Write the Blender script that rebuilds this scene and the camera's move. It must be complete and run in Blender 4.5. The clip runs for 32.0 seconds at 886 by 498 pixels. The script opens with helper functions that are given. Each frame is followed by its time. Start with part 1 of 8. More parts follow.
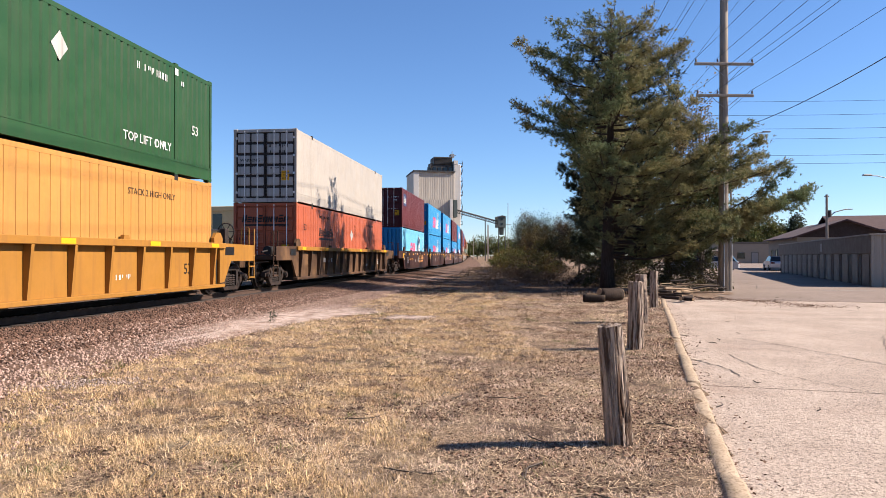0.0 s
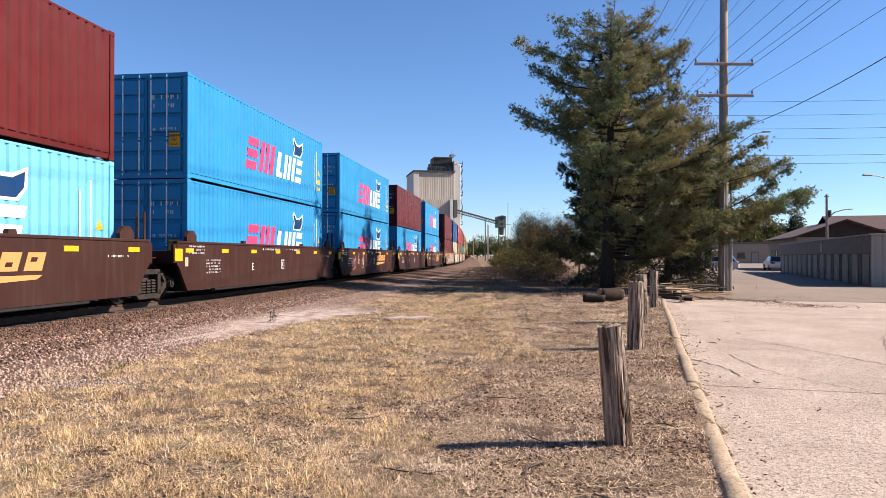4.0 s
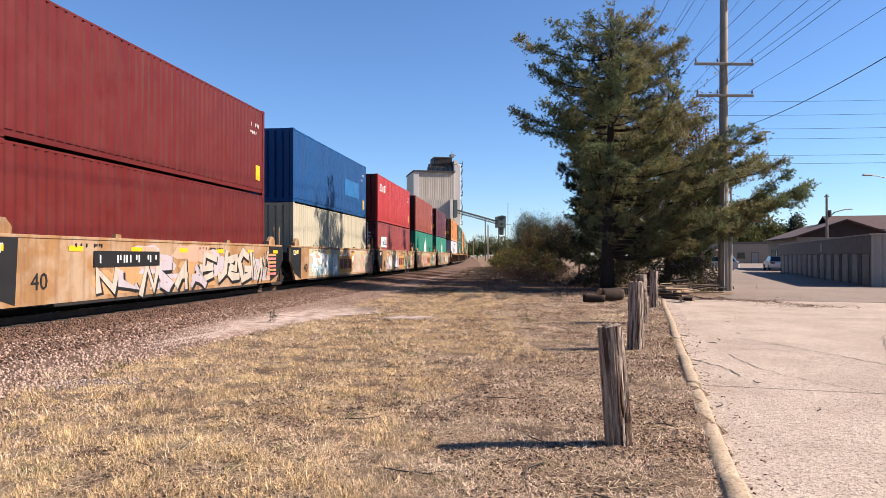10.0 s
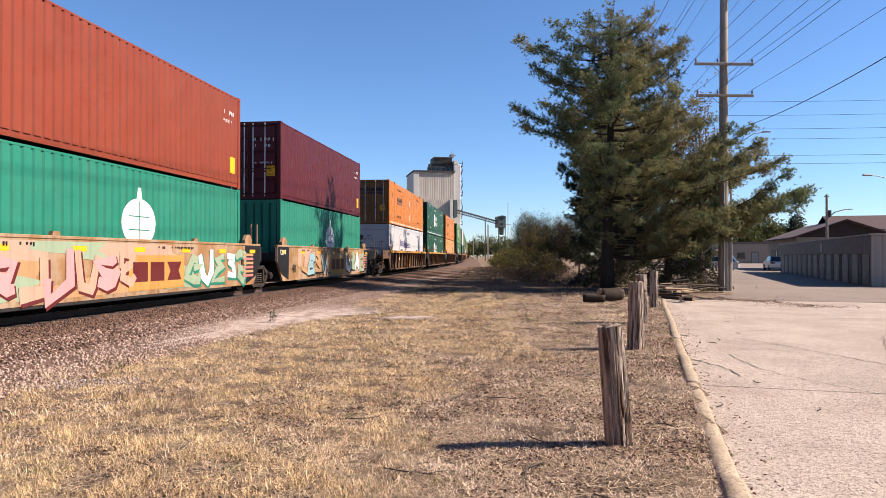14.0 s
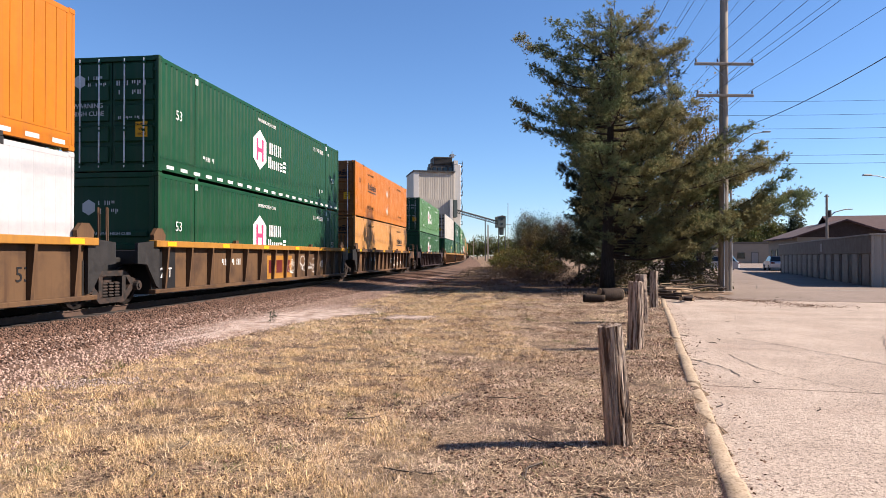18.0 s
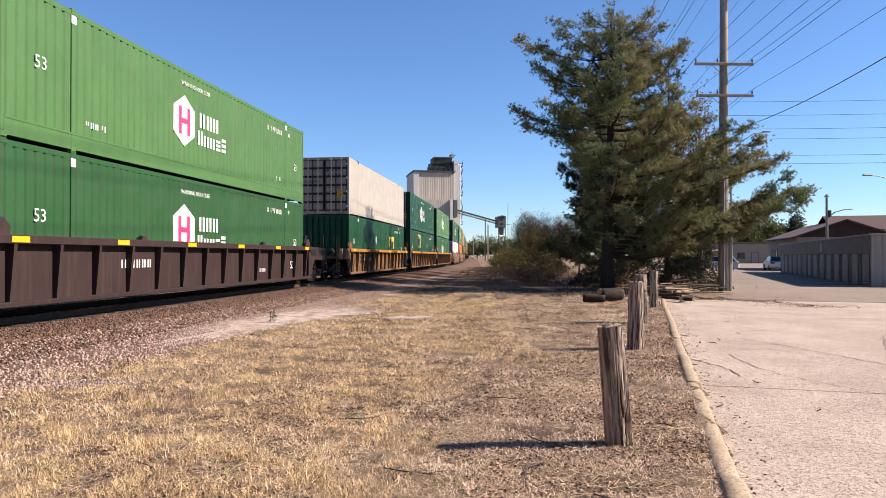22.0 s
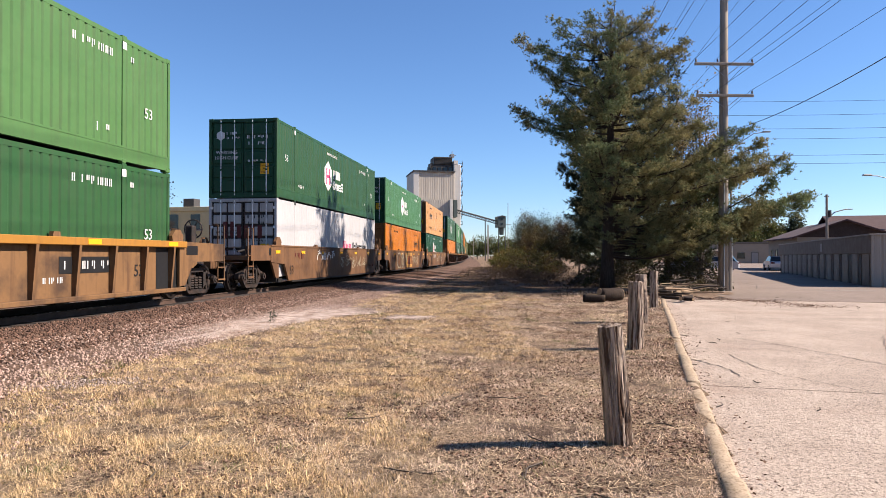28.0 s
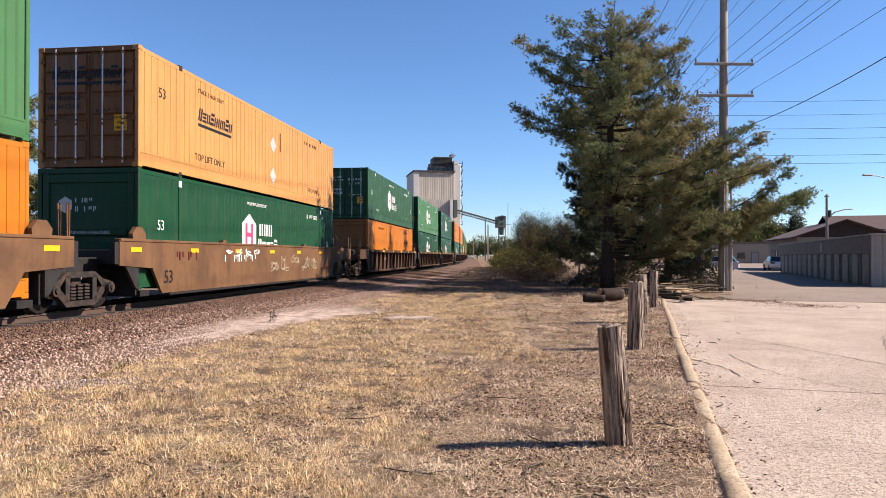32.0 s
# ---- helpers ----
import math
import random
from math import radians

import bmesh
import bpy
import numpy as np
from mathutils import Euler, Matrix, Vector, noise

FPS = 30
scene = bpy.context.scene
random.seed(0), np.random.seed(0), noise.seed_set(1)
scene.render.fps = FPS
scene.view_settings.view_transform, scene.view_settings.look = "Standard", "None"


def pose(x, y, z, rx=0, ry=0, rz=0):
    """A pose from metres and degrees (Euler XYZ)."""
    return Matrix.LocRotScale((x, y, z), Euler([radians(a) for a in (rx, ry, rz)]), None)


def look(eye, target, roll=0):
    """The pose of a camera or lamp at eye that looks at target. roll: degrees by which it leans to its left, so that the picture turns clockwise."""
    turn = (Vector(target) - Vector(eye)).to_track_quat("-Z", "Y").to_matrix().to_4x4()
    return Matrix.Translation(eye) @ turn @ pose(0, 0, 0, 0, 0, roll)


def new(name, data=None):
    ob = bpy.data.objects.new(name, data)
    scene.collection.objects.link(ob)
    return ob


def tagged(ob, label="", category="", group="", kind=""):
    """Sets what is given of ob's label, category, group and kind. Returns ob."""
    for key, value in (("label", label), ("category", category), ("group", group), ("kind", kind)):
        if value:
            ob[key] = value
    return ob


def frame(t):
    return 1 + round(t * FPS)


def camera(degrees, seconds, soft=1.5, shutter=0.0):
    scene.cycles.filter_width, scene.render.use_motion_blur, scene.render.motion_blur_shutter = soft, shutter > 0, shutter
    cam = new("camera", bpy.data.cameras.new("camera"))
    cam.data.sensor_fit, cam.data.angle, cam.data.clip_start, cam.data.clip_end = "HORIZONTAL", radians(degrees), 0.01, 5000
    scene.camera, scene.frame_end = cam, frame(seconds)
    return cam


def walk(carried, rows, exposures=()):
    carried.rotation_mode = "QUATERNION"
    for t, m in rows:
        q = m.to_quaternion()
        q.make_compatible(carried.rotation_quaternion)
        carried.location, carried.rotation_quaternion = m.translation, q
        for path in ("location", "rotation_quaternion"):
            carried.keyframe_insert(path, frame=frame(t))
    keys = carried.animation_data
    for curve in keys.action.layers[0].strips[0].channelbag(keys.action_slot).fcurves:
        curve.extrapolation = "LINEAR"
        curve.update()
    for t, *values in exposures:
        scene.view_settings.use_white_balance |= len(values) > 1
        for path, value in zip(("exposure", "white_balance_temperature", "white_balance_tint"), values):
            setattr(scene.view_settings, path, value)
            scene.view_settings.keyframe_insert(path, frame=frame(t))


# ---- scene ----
# ground z = 0, camera stands still, the railway curves past on the camera's left
EYE = (0.0, 0.0, 1.55)
AIM = (0.0, 100.0, 2.5566)
cam = camera(64.3, 32.0, soft=0.3, shutter=0.0)
walk(cam, [(0, look(EYE, AIM)), (32, look(EYE, AIM))], exposures=[(0, 1.40, 5750, 13), (32, 1.40, 5750, 13)])

# ---- light ----
SUN_EL, SUN_AZ = 36.8, 92.0          # degrees; azimuth clockwise from +y
sun_dir = Vector((math.sin(radians(SUN_AZ)) * math.cos(radians(SUN_EL)), math.cos(radians(SUN_AZ)) * math.cos(radians(SUN_EL)), math.sin(radians(SUN_EL))))
world = bpy.data.worlds.new("world")
scene.world = world
world.use_nodes = True
sky = world.node_tree.nodes.new("ShaderNodeTexSky")
sky.sky_type = "NISHITA"
sky.sun_disc = False
sky.sun_elevation, sky.sun_rotation = radians(SUN_EL), radians(SUN_AZ)
sky.altitude, sky.air_density, sky.dust_density, sky.ozone_density = 300, 1.0, 0.0, 5.5
world.node_tree.nodes["Background"].inputs["Strength"].default_value = 0.056
world.node_tree.links.new(sky.outputs["Color"], world.node_tree.nodes["Background"].inputs["Color"])
sun_data = bpy.data.lights.new("sun", "SUN")
sun_data.energy, sun_data.angle, sun_data.color = 5.0, radians(0.53), (1.0, 0.81, 0.60)
sun = new("sun", sun_data)
sun.matrix_world = look(sun_dir * 200, (0, 0, 0))


# ---- materials ----
def material(name, colour, rough=0.6, metal=0.0, vary=0.15, scale=3.0, second=None, mix_scale=0.6, mix_low=0.45, mix_high=0.62,
             streak=0.0, streak_colour=(0.06, 0.045, 0.035), bump=0.0, bump_scale=40.0, island=0.0, per_object=0.0, stretch=(1, 1, 1), spec=0.5):
    """Two scales of noise over a base colour; optional second colour in patches, vertical dirt streaks, bump, random per island or object."""
    m = bpy.data.materials.new(name)
    m.use_nodes = True
    nt = m.node_tree
    N, L = nt.nodes, nt.links
    bsdf = N["Principled BSDF"]
    bsdf.inputs["Roughness"].default_value, bsdf.inputs["Metallic"].default_value = rough, metal
    bsdf.inputs["Specular IOR Level"].default_value = spec
    co = N.new("ShaderNodeTexCoord")
    mp = N.new("ShaderNodeMapping")
    mp.inputs["Scale"].default_value = stretch
    L.new(co.outputs["Object"], mp.inputs["Vector"])

    def tex(s, detail=6.0, rgh=0.6):
        n = N.new("ShaderNodeTexNoise")
        n.inputs["Scale"].default_value, n.inputs["Detail"].default_value, n.inputs["Roughness"].default_value = s, detail, rgh
        L.new(mp.outputs["Vector"], n.inputs["Vector"])
        return n.outputs["Fac"]

    def mixer(fac, a, b, mode="MIX"):
        x = N.new("ShaderNodeMix")
        x.data_type, x.blend_type = "RGBA", mode
        for sock, v in ((x.inputs[0], fac), (x.inputs[6], a), (x.inputs[7], b)):
            if isinstance(v, tuple):
                sock.default_value = (*v, 1)
            elif isinstance(v, (int, float)):
                sock.default_value = v
            else:
                L.new(v, sock)
        return x.outputs[2]

    def ramp(fac, lo, hi, a=0.0, b=1.0):
        r = N.new("ShaderNodeMapRange")
        r.inputs["From Min"].default_value, r.inputs["From Max"].default_value = lo, hi
        r.inputs["To Min"].default_value, r.inputs["To Max"].default_value = a, b
        L.new(fac, r.inputs["Value"])
        return r.outputs["Result"]

    col = colour
    if second:
        col = mixer(ramp(tex(mix_scale), mix_low, mix_high), colour, second)
    if streak:
        ms = N.new("ShaderNodeMapping")
        ms.inputs["Scale"].default_value = (5.0, 5.0, 0.35)
        L.new(co.outputs["Object"], ms.inputs["Vector"])
        n = N.new("ShaderNodeTexNoise")
        n.inputs["Scale"].default_value, n.inputs["Detail"].default_value = 1.6, 7.0
        L.new(ms.outputs["Vector"], n.inputs["Vector"])
        col = mixer(ramp(n.outputs["Fac"], 0.5, 0.78, 0.0, streak), col, streak_colour)
    fine = ramp(tex(scale * 9, 8.0, 0.7), 0.25, 0.75, 1 - vary, 1 + vary)
    wide = ramp(tex(scale), 0.3, 0.7, 1 - vary, 1 + vary)
    mul = N.new("ShaderNodeMath")
    mul.operation = "MULTIPLY"
    L.new(fine, mul.inputs[0])
    L.new(wide, mul.inputs[1])
    val = mul.outputs[0]
    for amount, node, sock in ((island, "ShaderNodeNewGeometry", "Random Per Island"), (per_object, "ShaderNodeObjectInfo", "Random")):
        if amount:
            g = N.new(node)
            k = ramp(g.outputs[sock], 0, 1, 1 - amount, 1 + amount)
            m2 = N.new("ShaderNodeMath")
            m2.operation = "MULTIPLY"
            L.new(val, m2.inputs[0])
            L.new(k, m2.inputs[1])
            val = m2.outputs[0]
    hsv = N.new("ShaderNodeHueSaturation")
    if isinstance(col, tuple):
        hsv.inputs["Color"].default_value = (*col, 1)
    else:
        L.new(col, hsv.inputs["Color"])
    L.new(val, hsv.inputs["Value"])
    L.new(hsv.outputs["Color"], bsdf.inputs["Base Color"])
    L.new(ramp(tex(scale * 2.3), 0.3, 0.7, max(0.02, rough - 0.12), min(1, rough + 0.12)), bsdf.inputs["Roughness"])
    if bump:
        b = N.new("ShaderNodeBump")
        b.inputs["Strength"].default_value, b.inputs["Distance"].default_value = 0.8, bump
        L.new(tex(bump_scale, 8.0, 0.65), b.inputs["Height"])
        L.new(b.outputs["Normal"], bsdf.inputs["Normal"])
    return m


PAINT = {}


def paint(name, colour, rough=0.45, streak=0.25, **k):
    if name not in PAINT:
        PAINT[name] = material(name, colour, rough, spec=0.22, vary=0.07, scale=0.7, streak=streak, bump=0.002, bump_scale=6, **k)
    return PAINT[name]


green = paint("container_green", (0.0179, 0.0567, 0.0202))
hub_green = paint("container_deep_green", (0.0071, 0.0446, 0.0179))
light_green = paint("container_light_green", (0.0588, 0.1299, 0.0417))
leaf_green = paint("container_leaf_green", (0.022, 0.068, 0.023))
mid_green = paint("container_mid_green", (0.0428, 0.1178, 0.0428))
teal = paint("container_teal_green", (0.0188, 0.1406, 0.092))
yellow = paint("container_yellow_orange", (0.357, 0.1785, 0.0446))
pale_orange = paint("container_pale_orange", (0.3689, 0.1845, 0.0565))
orange = paint("container_orange", (0.335, 0.108, 0.004))
red_orange = paint("container_red_orange", (0.3062, 0.0784, 0.0367))
white = paint("container_white", (0.3153, 0.2886, 0.252), streak=0.15)
clean_white = paint("container_clean_white", (0.3412, 0.3376, 0.3448), streak=0.08)
cyan = paint("container_cyan", (0.0272, 0.196, 0.4042), streak=0.12)
faded_cyan = paint("container_faded_cyan", (0.13, 0.37, 0.52), streak=0.12)
maroon = paint("container_maroon", (0.0814, 0.0092, 0.0075))
# body paint of one container; as end paint it holds the ends' shade
dark_and_shaded_maroon = paint("container_dark_and_shaded_maroon", (0.0582, 0.006, 0.009))
brown_red = paint("container_brown_red", (0.165, 0.0329, 0.0145))
dusty_red = paint("container_dusty_red", (0.1749, 0.0354, 0.0333))
bright_red = paint("container_bright_red", (0.2582, 0.0188, 0.0145))
blue = paint("container_blue", (0.005, 0.0416, 0.1374))
cream = paint("container_cream", (0.3082, 0.2832, 0.2082))
silver_door = paint("door_silver_grey", (0.3332, 0.3249, 0.3086), streak=0.4)
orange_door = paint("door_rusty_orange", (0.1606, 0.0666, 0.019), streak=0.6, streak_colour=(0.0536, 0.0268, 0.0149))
tan_door = paint("door_rusty_tan", (0.3166, 0.2416, 0.1666), streak=0.6, streak_colour=(0.0714, 0.0357, 0.0179))
car_brown = paint("car_brown", (0.0298, 0.0105, 0.0074), rough=0.6, streak=0.3)
car_mauve = paint("car_dark_mauve_brown", (0.025, 0.0137, 0.0131), rough=0.65, streak=0.4)
car_yellow = paint("car_yellow", (0.2499, 0.119, 0.019), rough=0.55, streak=0.45, streak_colour=(0.1309, 0.0595, 0.0238))
car_tan = paint("car_weathered_tan", (0.1398, 0.0762, 0.0327), rough=0.65, streak=0.75, streak_colour=(0.0506, 0.025, 0.0149), second=(0.0506, 0.0298, 0.0179), mix_scale=0.8, mix_low=0.50, mix_high=0.66)
car_drab = paint("car_rust_stained_drab", (0.082, 0.046, 0.022), rough=0.65, streak=0.7, streak_colour=(0.035, 0.018, 0.011), second=(0.040, 0.023, 0.014), mix_scale=0.9, mix_low=0.48, mix_high=0.64)
car_buff = paint("car_graffitied_buff", (0.205, 0.112, 0.046), rough=0.65, streak=0.65, streak_colour=(0.07, 0.038, 0.02), second=(0.255, 0.18, 0.115), mix_scale=1.3, mix_low=0.44, mix_high=0.60)
car_umber = paint("car_umber_brown", (0.0461, 0.0251, 0.014), rough=0.7, streak=0.6, streak_colour=(0.0298, 0.0179, 0.0131), second=(0.113, 0.0625, 0.0298), mix_scale=0.8)
car_rust = paint("car_rusty_brown", (0.0506, 0.0268, 0.0155), rough=0.7, streak=0.6, streak_colour=(0.0298, 0.0179, 0.0131))
car_ochre = paint("car_ochre_brown", (0.113, 0.0583, 0.0268), rough=0.65, streak=0.45, streak_colour=(0.0416, 0.0226, 0.0131), second=(0.0774, 0.0405, 0.0202), mix_scale=1.1)
black_iron = material("black_iron", (0.0131, 0.0119, 0.0113), 0.6, 0.2, vary=0.35, scale=4, bump=0.003, bump_scale=30)
grimy_steel = material("grimy_steel", (0.0167, 0.0137, 0.0125), 0.65, 0.3, vary=0.35, scale=5, second=(0.0416, 0.025, 0.0179), mix_scale=6)
wheel_steel = material("worn_wheel_steel", (0.1785, 0.1666, 0.1606), 0.35, 0.9, vary=0.2, scale=6)
wheel_dark = material("wheel_steel", (0.0268, 0.0226, 0.0202), 0.45, 0.7, vary=0.3, scale=6, second=(0.0298, 0.0208, 0.0179), mix_scale=4)
zinc = material("zinc_rod", (0.62, 0.62, 0.62), 0.4, 0.15, vary=0.15, scale=8)
pink_paint = paint("lettering_pink", (0.5057, 0.0416, 0.113), streak=0)
white_paint = paint("lettering_white", (0.5117, 0.5117, 0.4998), streak=0)
dark_blue_paint = paint("lettering_dark_blue", (0.0059, 0.0298, 0.0952), streak=0)
black_paint = paint("lettering_black", (0.0119, 0.0119, 0.0131), streak=0)
gold_paint = paint("lettering_gold", (0.4462, 0.2142, 0.0714), streak=0)
maroon_paint = paint("lettering_maroon", (0.0774, 0.0131, 0.0131), streak=0)
reflector_yellow = paint("reflector_yellow", (0.58, 0.30, 0.006), streak=0)
logo_yellow = paint("logo_yellow", (0.476, 0.4403, 0.0298), streak=0)
tan_paint = paint("faded_tan_paint", (0.2975, 0.1785, 0.0833), streak=0.2)
purple_paint = paint("lettering_indigo", (0.0357, 0.0238, 0.1309), streak=0)
salmon_paint = paint("lettering_salmon", (0.4284, 0.1309, 0.119), streak=0)


# ---- mesh tools ----
class Geo:
    def __init__(self):
        self.v, self.f = [], []

    def add(self, v, f):
        n = len(self.v)
        self.v += [tuple(p) for p in v]
        self.f += [tuple(i + n for i in q) for q in f]
        return self

    def box(self, x0, x1, y0, y1, z0, z1, c=0.0):
        if c <= 0:
            v = [(x, y, z) for x in (x0, x1) for y in (y0, y1) for z in (z0, z1)]
            return self.add(v, [(0, 1, 3, 2), (4, 6, 7, 5), (0, 4, 5, 1), (2, 3, 7, 6), (0, 2, 6, 4), (1, 5, 7, 3)])
        bm = bmesh.new()
        bmesh.ops.create_cube(bm, size=1)
        for q in bm.verts:
            q.co = Vector(((x0 + x1) / 2 + q.co.x * (x1 - x0), (y0 + y1) / 2 + q.co.y * (y1 - y0), (z0 + z1) / 2 + q.co.z * (z1 - z0)))
        bmesh.ops.bevel(bm, geom=bm.edges[:], offset=c, segments=1, affect="EDGES")
        bm.verts.index_update()
        self.add([q.co[:] for q in bm.verts], [[q.index for q in g.verts] for g in bm.faces])
        bm.free()
        return self

    def cyl(self, p0, p1, r0, r1=None, n=10, caps=True):
        r1 = r0 if r1 is None else r1
        p0, p1 = Vector(p0), Vector(p1)
        q = (p1 - p0).to_track_quat("Z", "Y")
        v = []
        for p, r in ((p0, r0), (p1, r1)):
            v += [p + q @ Vector((r * math.cos(2 * math.pi * i / n), r * math.sin(2 * math.pi * i / n), 0)) for i in range(n)]
        f = [(i, (i + 1) % n, n + (i + 1) % n, n + i) for i in range(n)]
        if caps:
            f += [tuple(range(n))[::-1], tuple(range(n, 2 * n))]
        return self.add(v, f)

    def tube(self, pts, radii, n=8):
        """A tapered tube along points."""
        pts = [Vector(p) for p in pts]
        v, f = [], []
        for i, p in enumerate(pts):
            d = pts[min(i + 1, len(pts) - 1)] - pts[max(i - 1, 0)]
            q = d.to_track_quat("Z", "Y")
            r = radii[i] if isinstance(radii, (list, tuple)) else radii
            v += [p + q @ Vector((r * math.cos(2 * math.pi * k / n), r * math.sin(2 * math.pi * k / n), 0)) for k in range(n)]
        for i in range(len(pts) - 1):
            f += [(i * n + k, i * n + (k + 1) % n, (i + 1) * n + (k + 1) % n, (i + 1) * n + k) for k in range(n)]
        f += [tuple(range(n))[::-1], tuple(range((len(pts) - 1) * n, len(pts) * n))]
        return self.add(v, f)

    def slab(self, pts, x0, x1):
        """A plate: an outline in (y, z), from x0 to x1."""
        n = len(pts)
        v = [(x0, y, z) for y, z in pts] + [(x1, y, z) for y, z in pts]
        f = [tuple(range(n))[::-1], tuple(range(n, 2 * n))] + [(i, (i + 1) % n, n + (i + 1) % n, n + i) for i in range(n)]
        return self.add(v, f)

    def plan(self, pts, z0, z1):
        """A plate: an outline in (x, y), from z0 to z1."""
        n = len(pts)
        v = [(x, y, z0) for x, y in pts] + [(x, y, z1) for x, y in pts]
        f = [tuple(range(n))[::-1], tuple(range(n, 2 * n))] + [(i, (i + 1) % n, n + (i + 1) % n, n + i) for i in range(n)]
        return self.add(v, f)

    def mesh(self, name, mat, smooth=False):
        me = bpy.data.meshes.new(name)
        me.from_pydata(self.v, [], self.f)
        me.validate()
        bm = bmesh.new()
        bm.from_mesh(me)
        bmesh.ops.recalc_face_normals(bm, faces=bm.faces[:])
        bm.to_mesh(me)
        bm.free()
        me.materials.append(mat)
        if smooth:
            me.shade_smooth()
        return me


MESHES = {}


def part(name, geo, mat, parent, label="", at=None, key=None, smooth=False):
    """One mesh object under a thing or a part. key: share the mesh with all parts of that key."""
    k = (key, mat.name) if key else None
    if k in MESHES:
        me = MESHES[k]
    else:
        g = geo() if callable(geo) else geo
        me = g.mesh(name, mat, smooth)
        if k:
            MESHES[k] = me
    ob = new(name, me)
    ob.parent = parent
    if at is not None:
        ob.matrix_basis = at if isinstance(at, Matrix) else Matrix.Translation(at)
    if label:
        ob["label"] = label
    return ob


def thing(name, label, category, group="", at=None, kind=""):
    ob = new(name)
    ob.empty_display_size = 0.2
    if at is not None:
        ob.matrix_basis = at
    return tagged(ob, label, category, group, kind)


def solid(name, geo, mat, label="", category="", group="", kind="", at=None, smooth=False):
    ob = new(name, geo.mesh(name, mat, smooth))
    if at is not None:
        ob.matrix_basis = at
    return tagged(ob, label, category, group, kind)


def raw_mesh(name, v, f, mat, smooth=False):
    """A mesh from numpy arrays of vertices and equal-sized faces."""
    me = bpy.data.meshes.new(name)
    n, k = f.shape
    me.vertices.add(len(v))
    me.vertices.foreach_set("co", np.ascontiguousarray(v, dtype=np.float32).ravel())
    me.loops.add(n * k)
    me.loops.foreach_set("vertex_index", np.ascontiguousarray(f, dtype=np.int32).ravel())
    me.polygons.add(n)
    me.polygons.foreach_set("loop_start", np.arange(0, n * k, k, dtype=np.int32))
    me.update(calc_edges=True)
    me.materials.append(mat)
    if smooth:
        me.shade_smooth()
    return me


# ---- the track's line ----
PA, PB, PC, PD = -9.5665, 0.150931, -0.00042177, 0.00000023868
RAIL = 0.40                                                   # top of rail
line_y = np.linspace(-460, 900, 6801)
line_x = PA + PB * line_y + PC * line_y ** 2 + PD * line_y ** 3
far_end = PA + PB * 150 + PC * 150 ** 2 + PD * 150 ** 3
line_x = np.where(line_y > 150, far_end + 0.0405 * (line_y - 150), line_x)
line_x = np.where(line_y < -5, PA - PB * 5 + PC * 25 + 0.15515 * (line_y + 5), line_x)
slope_x, slope_y = np.gradient(line_x), np.gradient(line_y)
slope_n = np.hypot(slope_x, slope_y)
line_x, line_y = line_x - 1.295 * slope_y / slope_n, line_y + 1.295 * slope_x / slope_n    # the centre line
line_s = np.concatenate([[0], np.cumsum(np.hypot(np.diff(line_x), np.diff(line_y)))])
line_s -= np.interp(0, line_y, line_s)


def on_line(s):
    return float(np.interp(s, line_s, line_x)), float(np.interp(s, line_s, line_y))


def offset_line(s, d):
    """The point d metres to the right of the centre line at s."""
    (x0, y0), (x1, y1) = on_line(s - 0.5), on_line(s + 0.5)
    n = math.hypot(x1 - x0, y1 - y0)
    x, y = on_line(s)
    return x + d * (y1 - y0) / n, y - d * (x1 - x0) / n


def ride(s, half, z):
    """The pose of a rigid body on the line, centred at s."""
    (x0, y0), (x1, y1) = on_line(s - half), on_line(s + half)
    return pose((x0 + x1) / 2, (y0 + y1) / 2, z, rz=-math.degrees(math.atan2(x1 - x0, y1 - y0)))


SPEED = 12.0
MOVERS = []              # thing, centre at 0 s, half length, height
WHEELS = []              # wheelset, place along the train at 0 s


# ---- containers ----
def corrugated(y0, y1, z0, z1, out, depth, pitch, back=0.05, seam=False):
    """A corrugated wall facing +x, its outer flats at x = out. seam: flat sheets with narrow grooves between them."""
    g = Geo()
    n = max(1, round((y1 - y0) / pitch))
    p = (y1 - y0) / n
    prof = [(y0, out if seam else out - depth)]
    for i in range(n):
        b = y0 + i * p
        if seam:
            prof += [(b + 0.44 * p, out), (b + 0.46 * p, out - depth), (b + 0.54 * p, out - depth), (b + 0.56 * p, out), (b + p, out)]
            continue
        prof += [(b + 0.10 * p, out - depth), (b + 0.24 * p, out), (b + 0.86 * p, out), (b + p, out - depth)]
    k = len(prof)
    v = [(x, y, z0) for y, x in prof] + [(x, y, z1) for y, x in prof]
    f = [(i, i + 1, k + i + 1, k + i) for i in range(k - 1)]
    g.add(v, f)
    b = out - depth - back
    g.add([(b, y0, z0), (b, y1, z0), (b, y1, z1), (b, y0, z1)], [(0, 3, 2, 1)])
    return g


def flipped(g):
    h = Geo()
    h.v, h.f = [(-x, y, z) for x, y, z in g.v], [tuple(reversed(q)) for q in g.f]
    return h


def turned(g, m):
    h = Geo()
    h.v, h.f = [tuple(m @ Vector(p)) for p in g.v], g.f
    return h


def sign_bar(y0, y1, z0, z1, lean=0.0):
    """An outline in (y, z) for a letter-like block; read with y falling to the right of a viewer beside the train."""
    return [(y0, z0), (y1, z0), (y1 + lean, z1), (y0 + lean, z1)]


def marks(parent, name, outlines, mat, x, label=""):
    g = Geo()
    for o in outlines:
        g.slab(o, x - 0.002, x + 0.004)
    ob = part(name, g, mat, parent, label)
    if len(outlines) > 1:
        ob["kind"] = "stuff"
    return ob


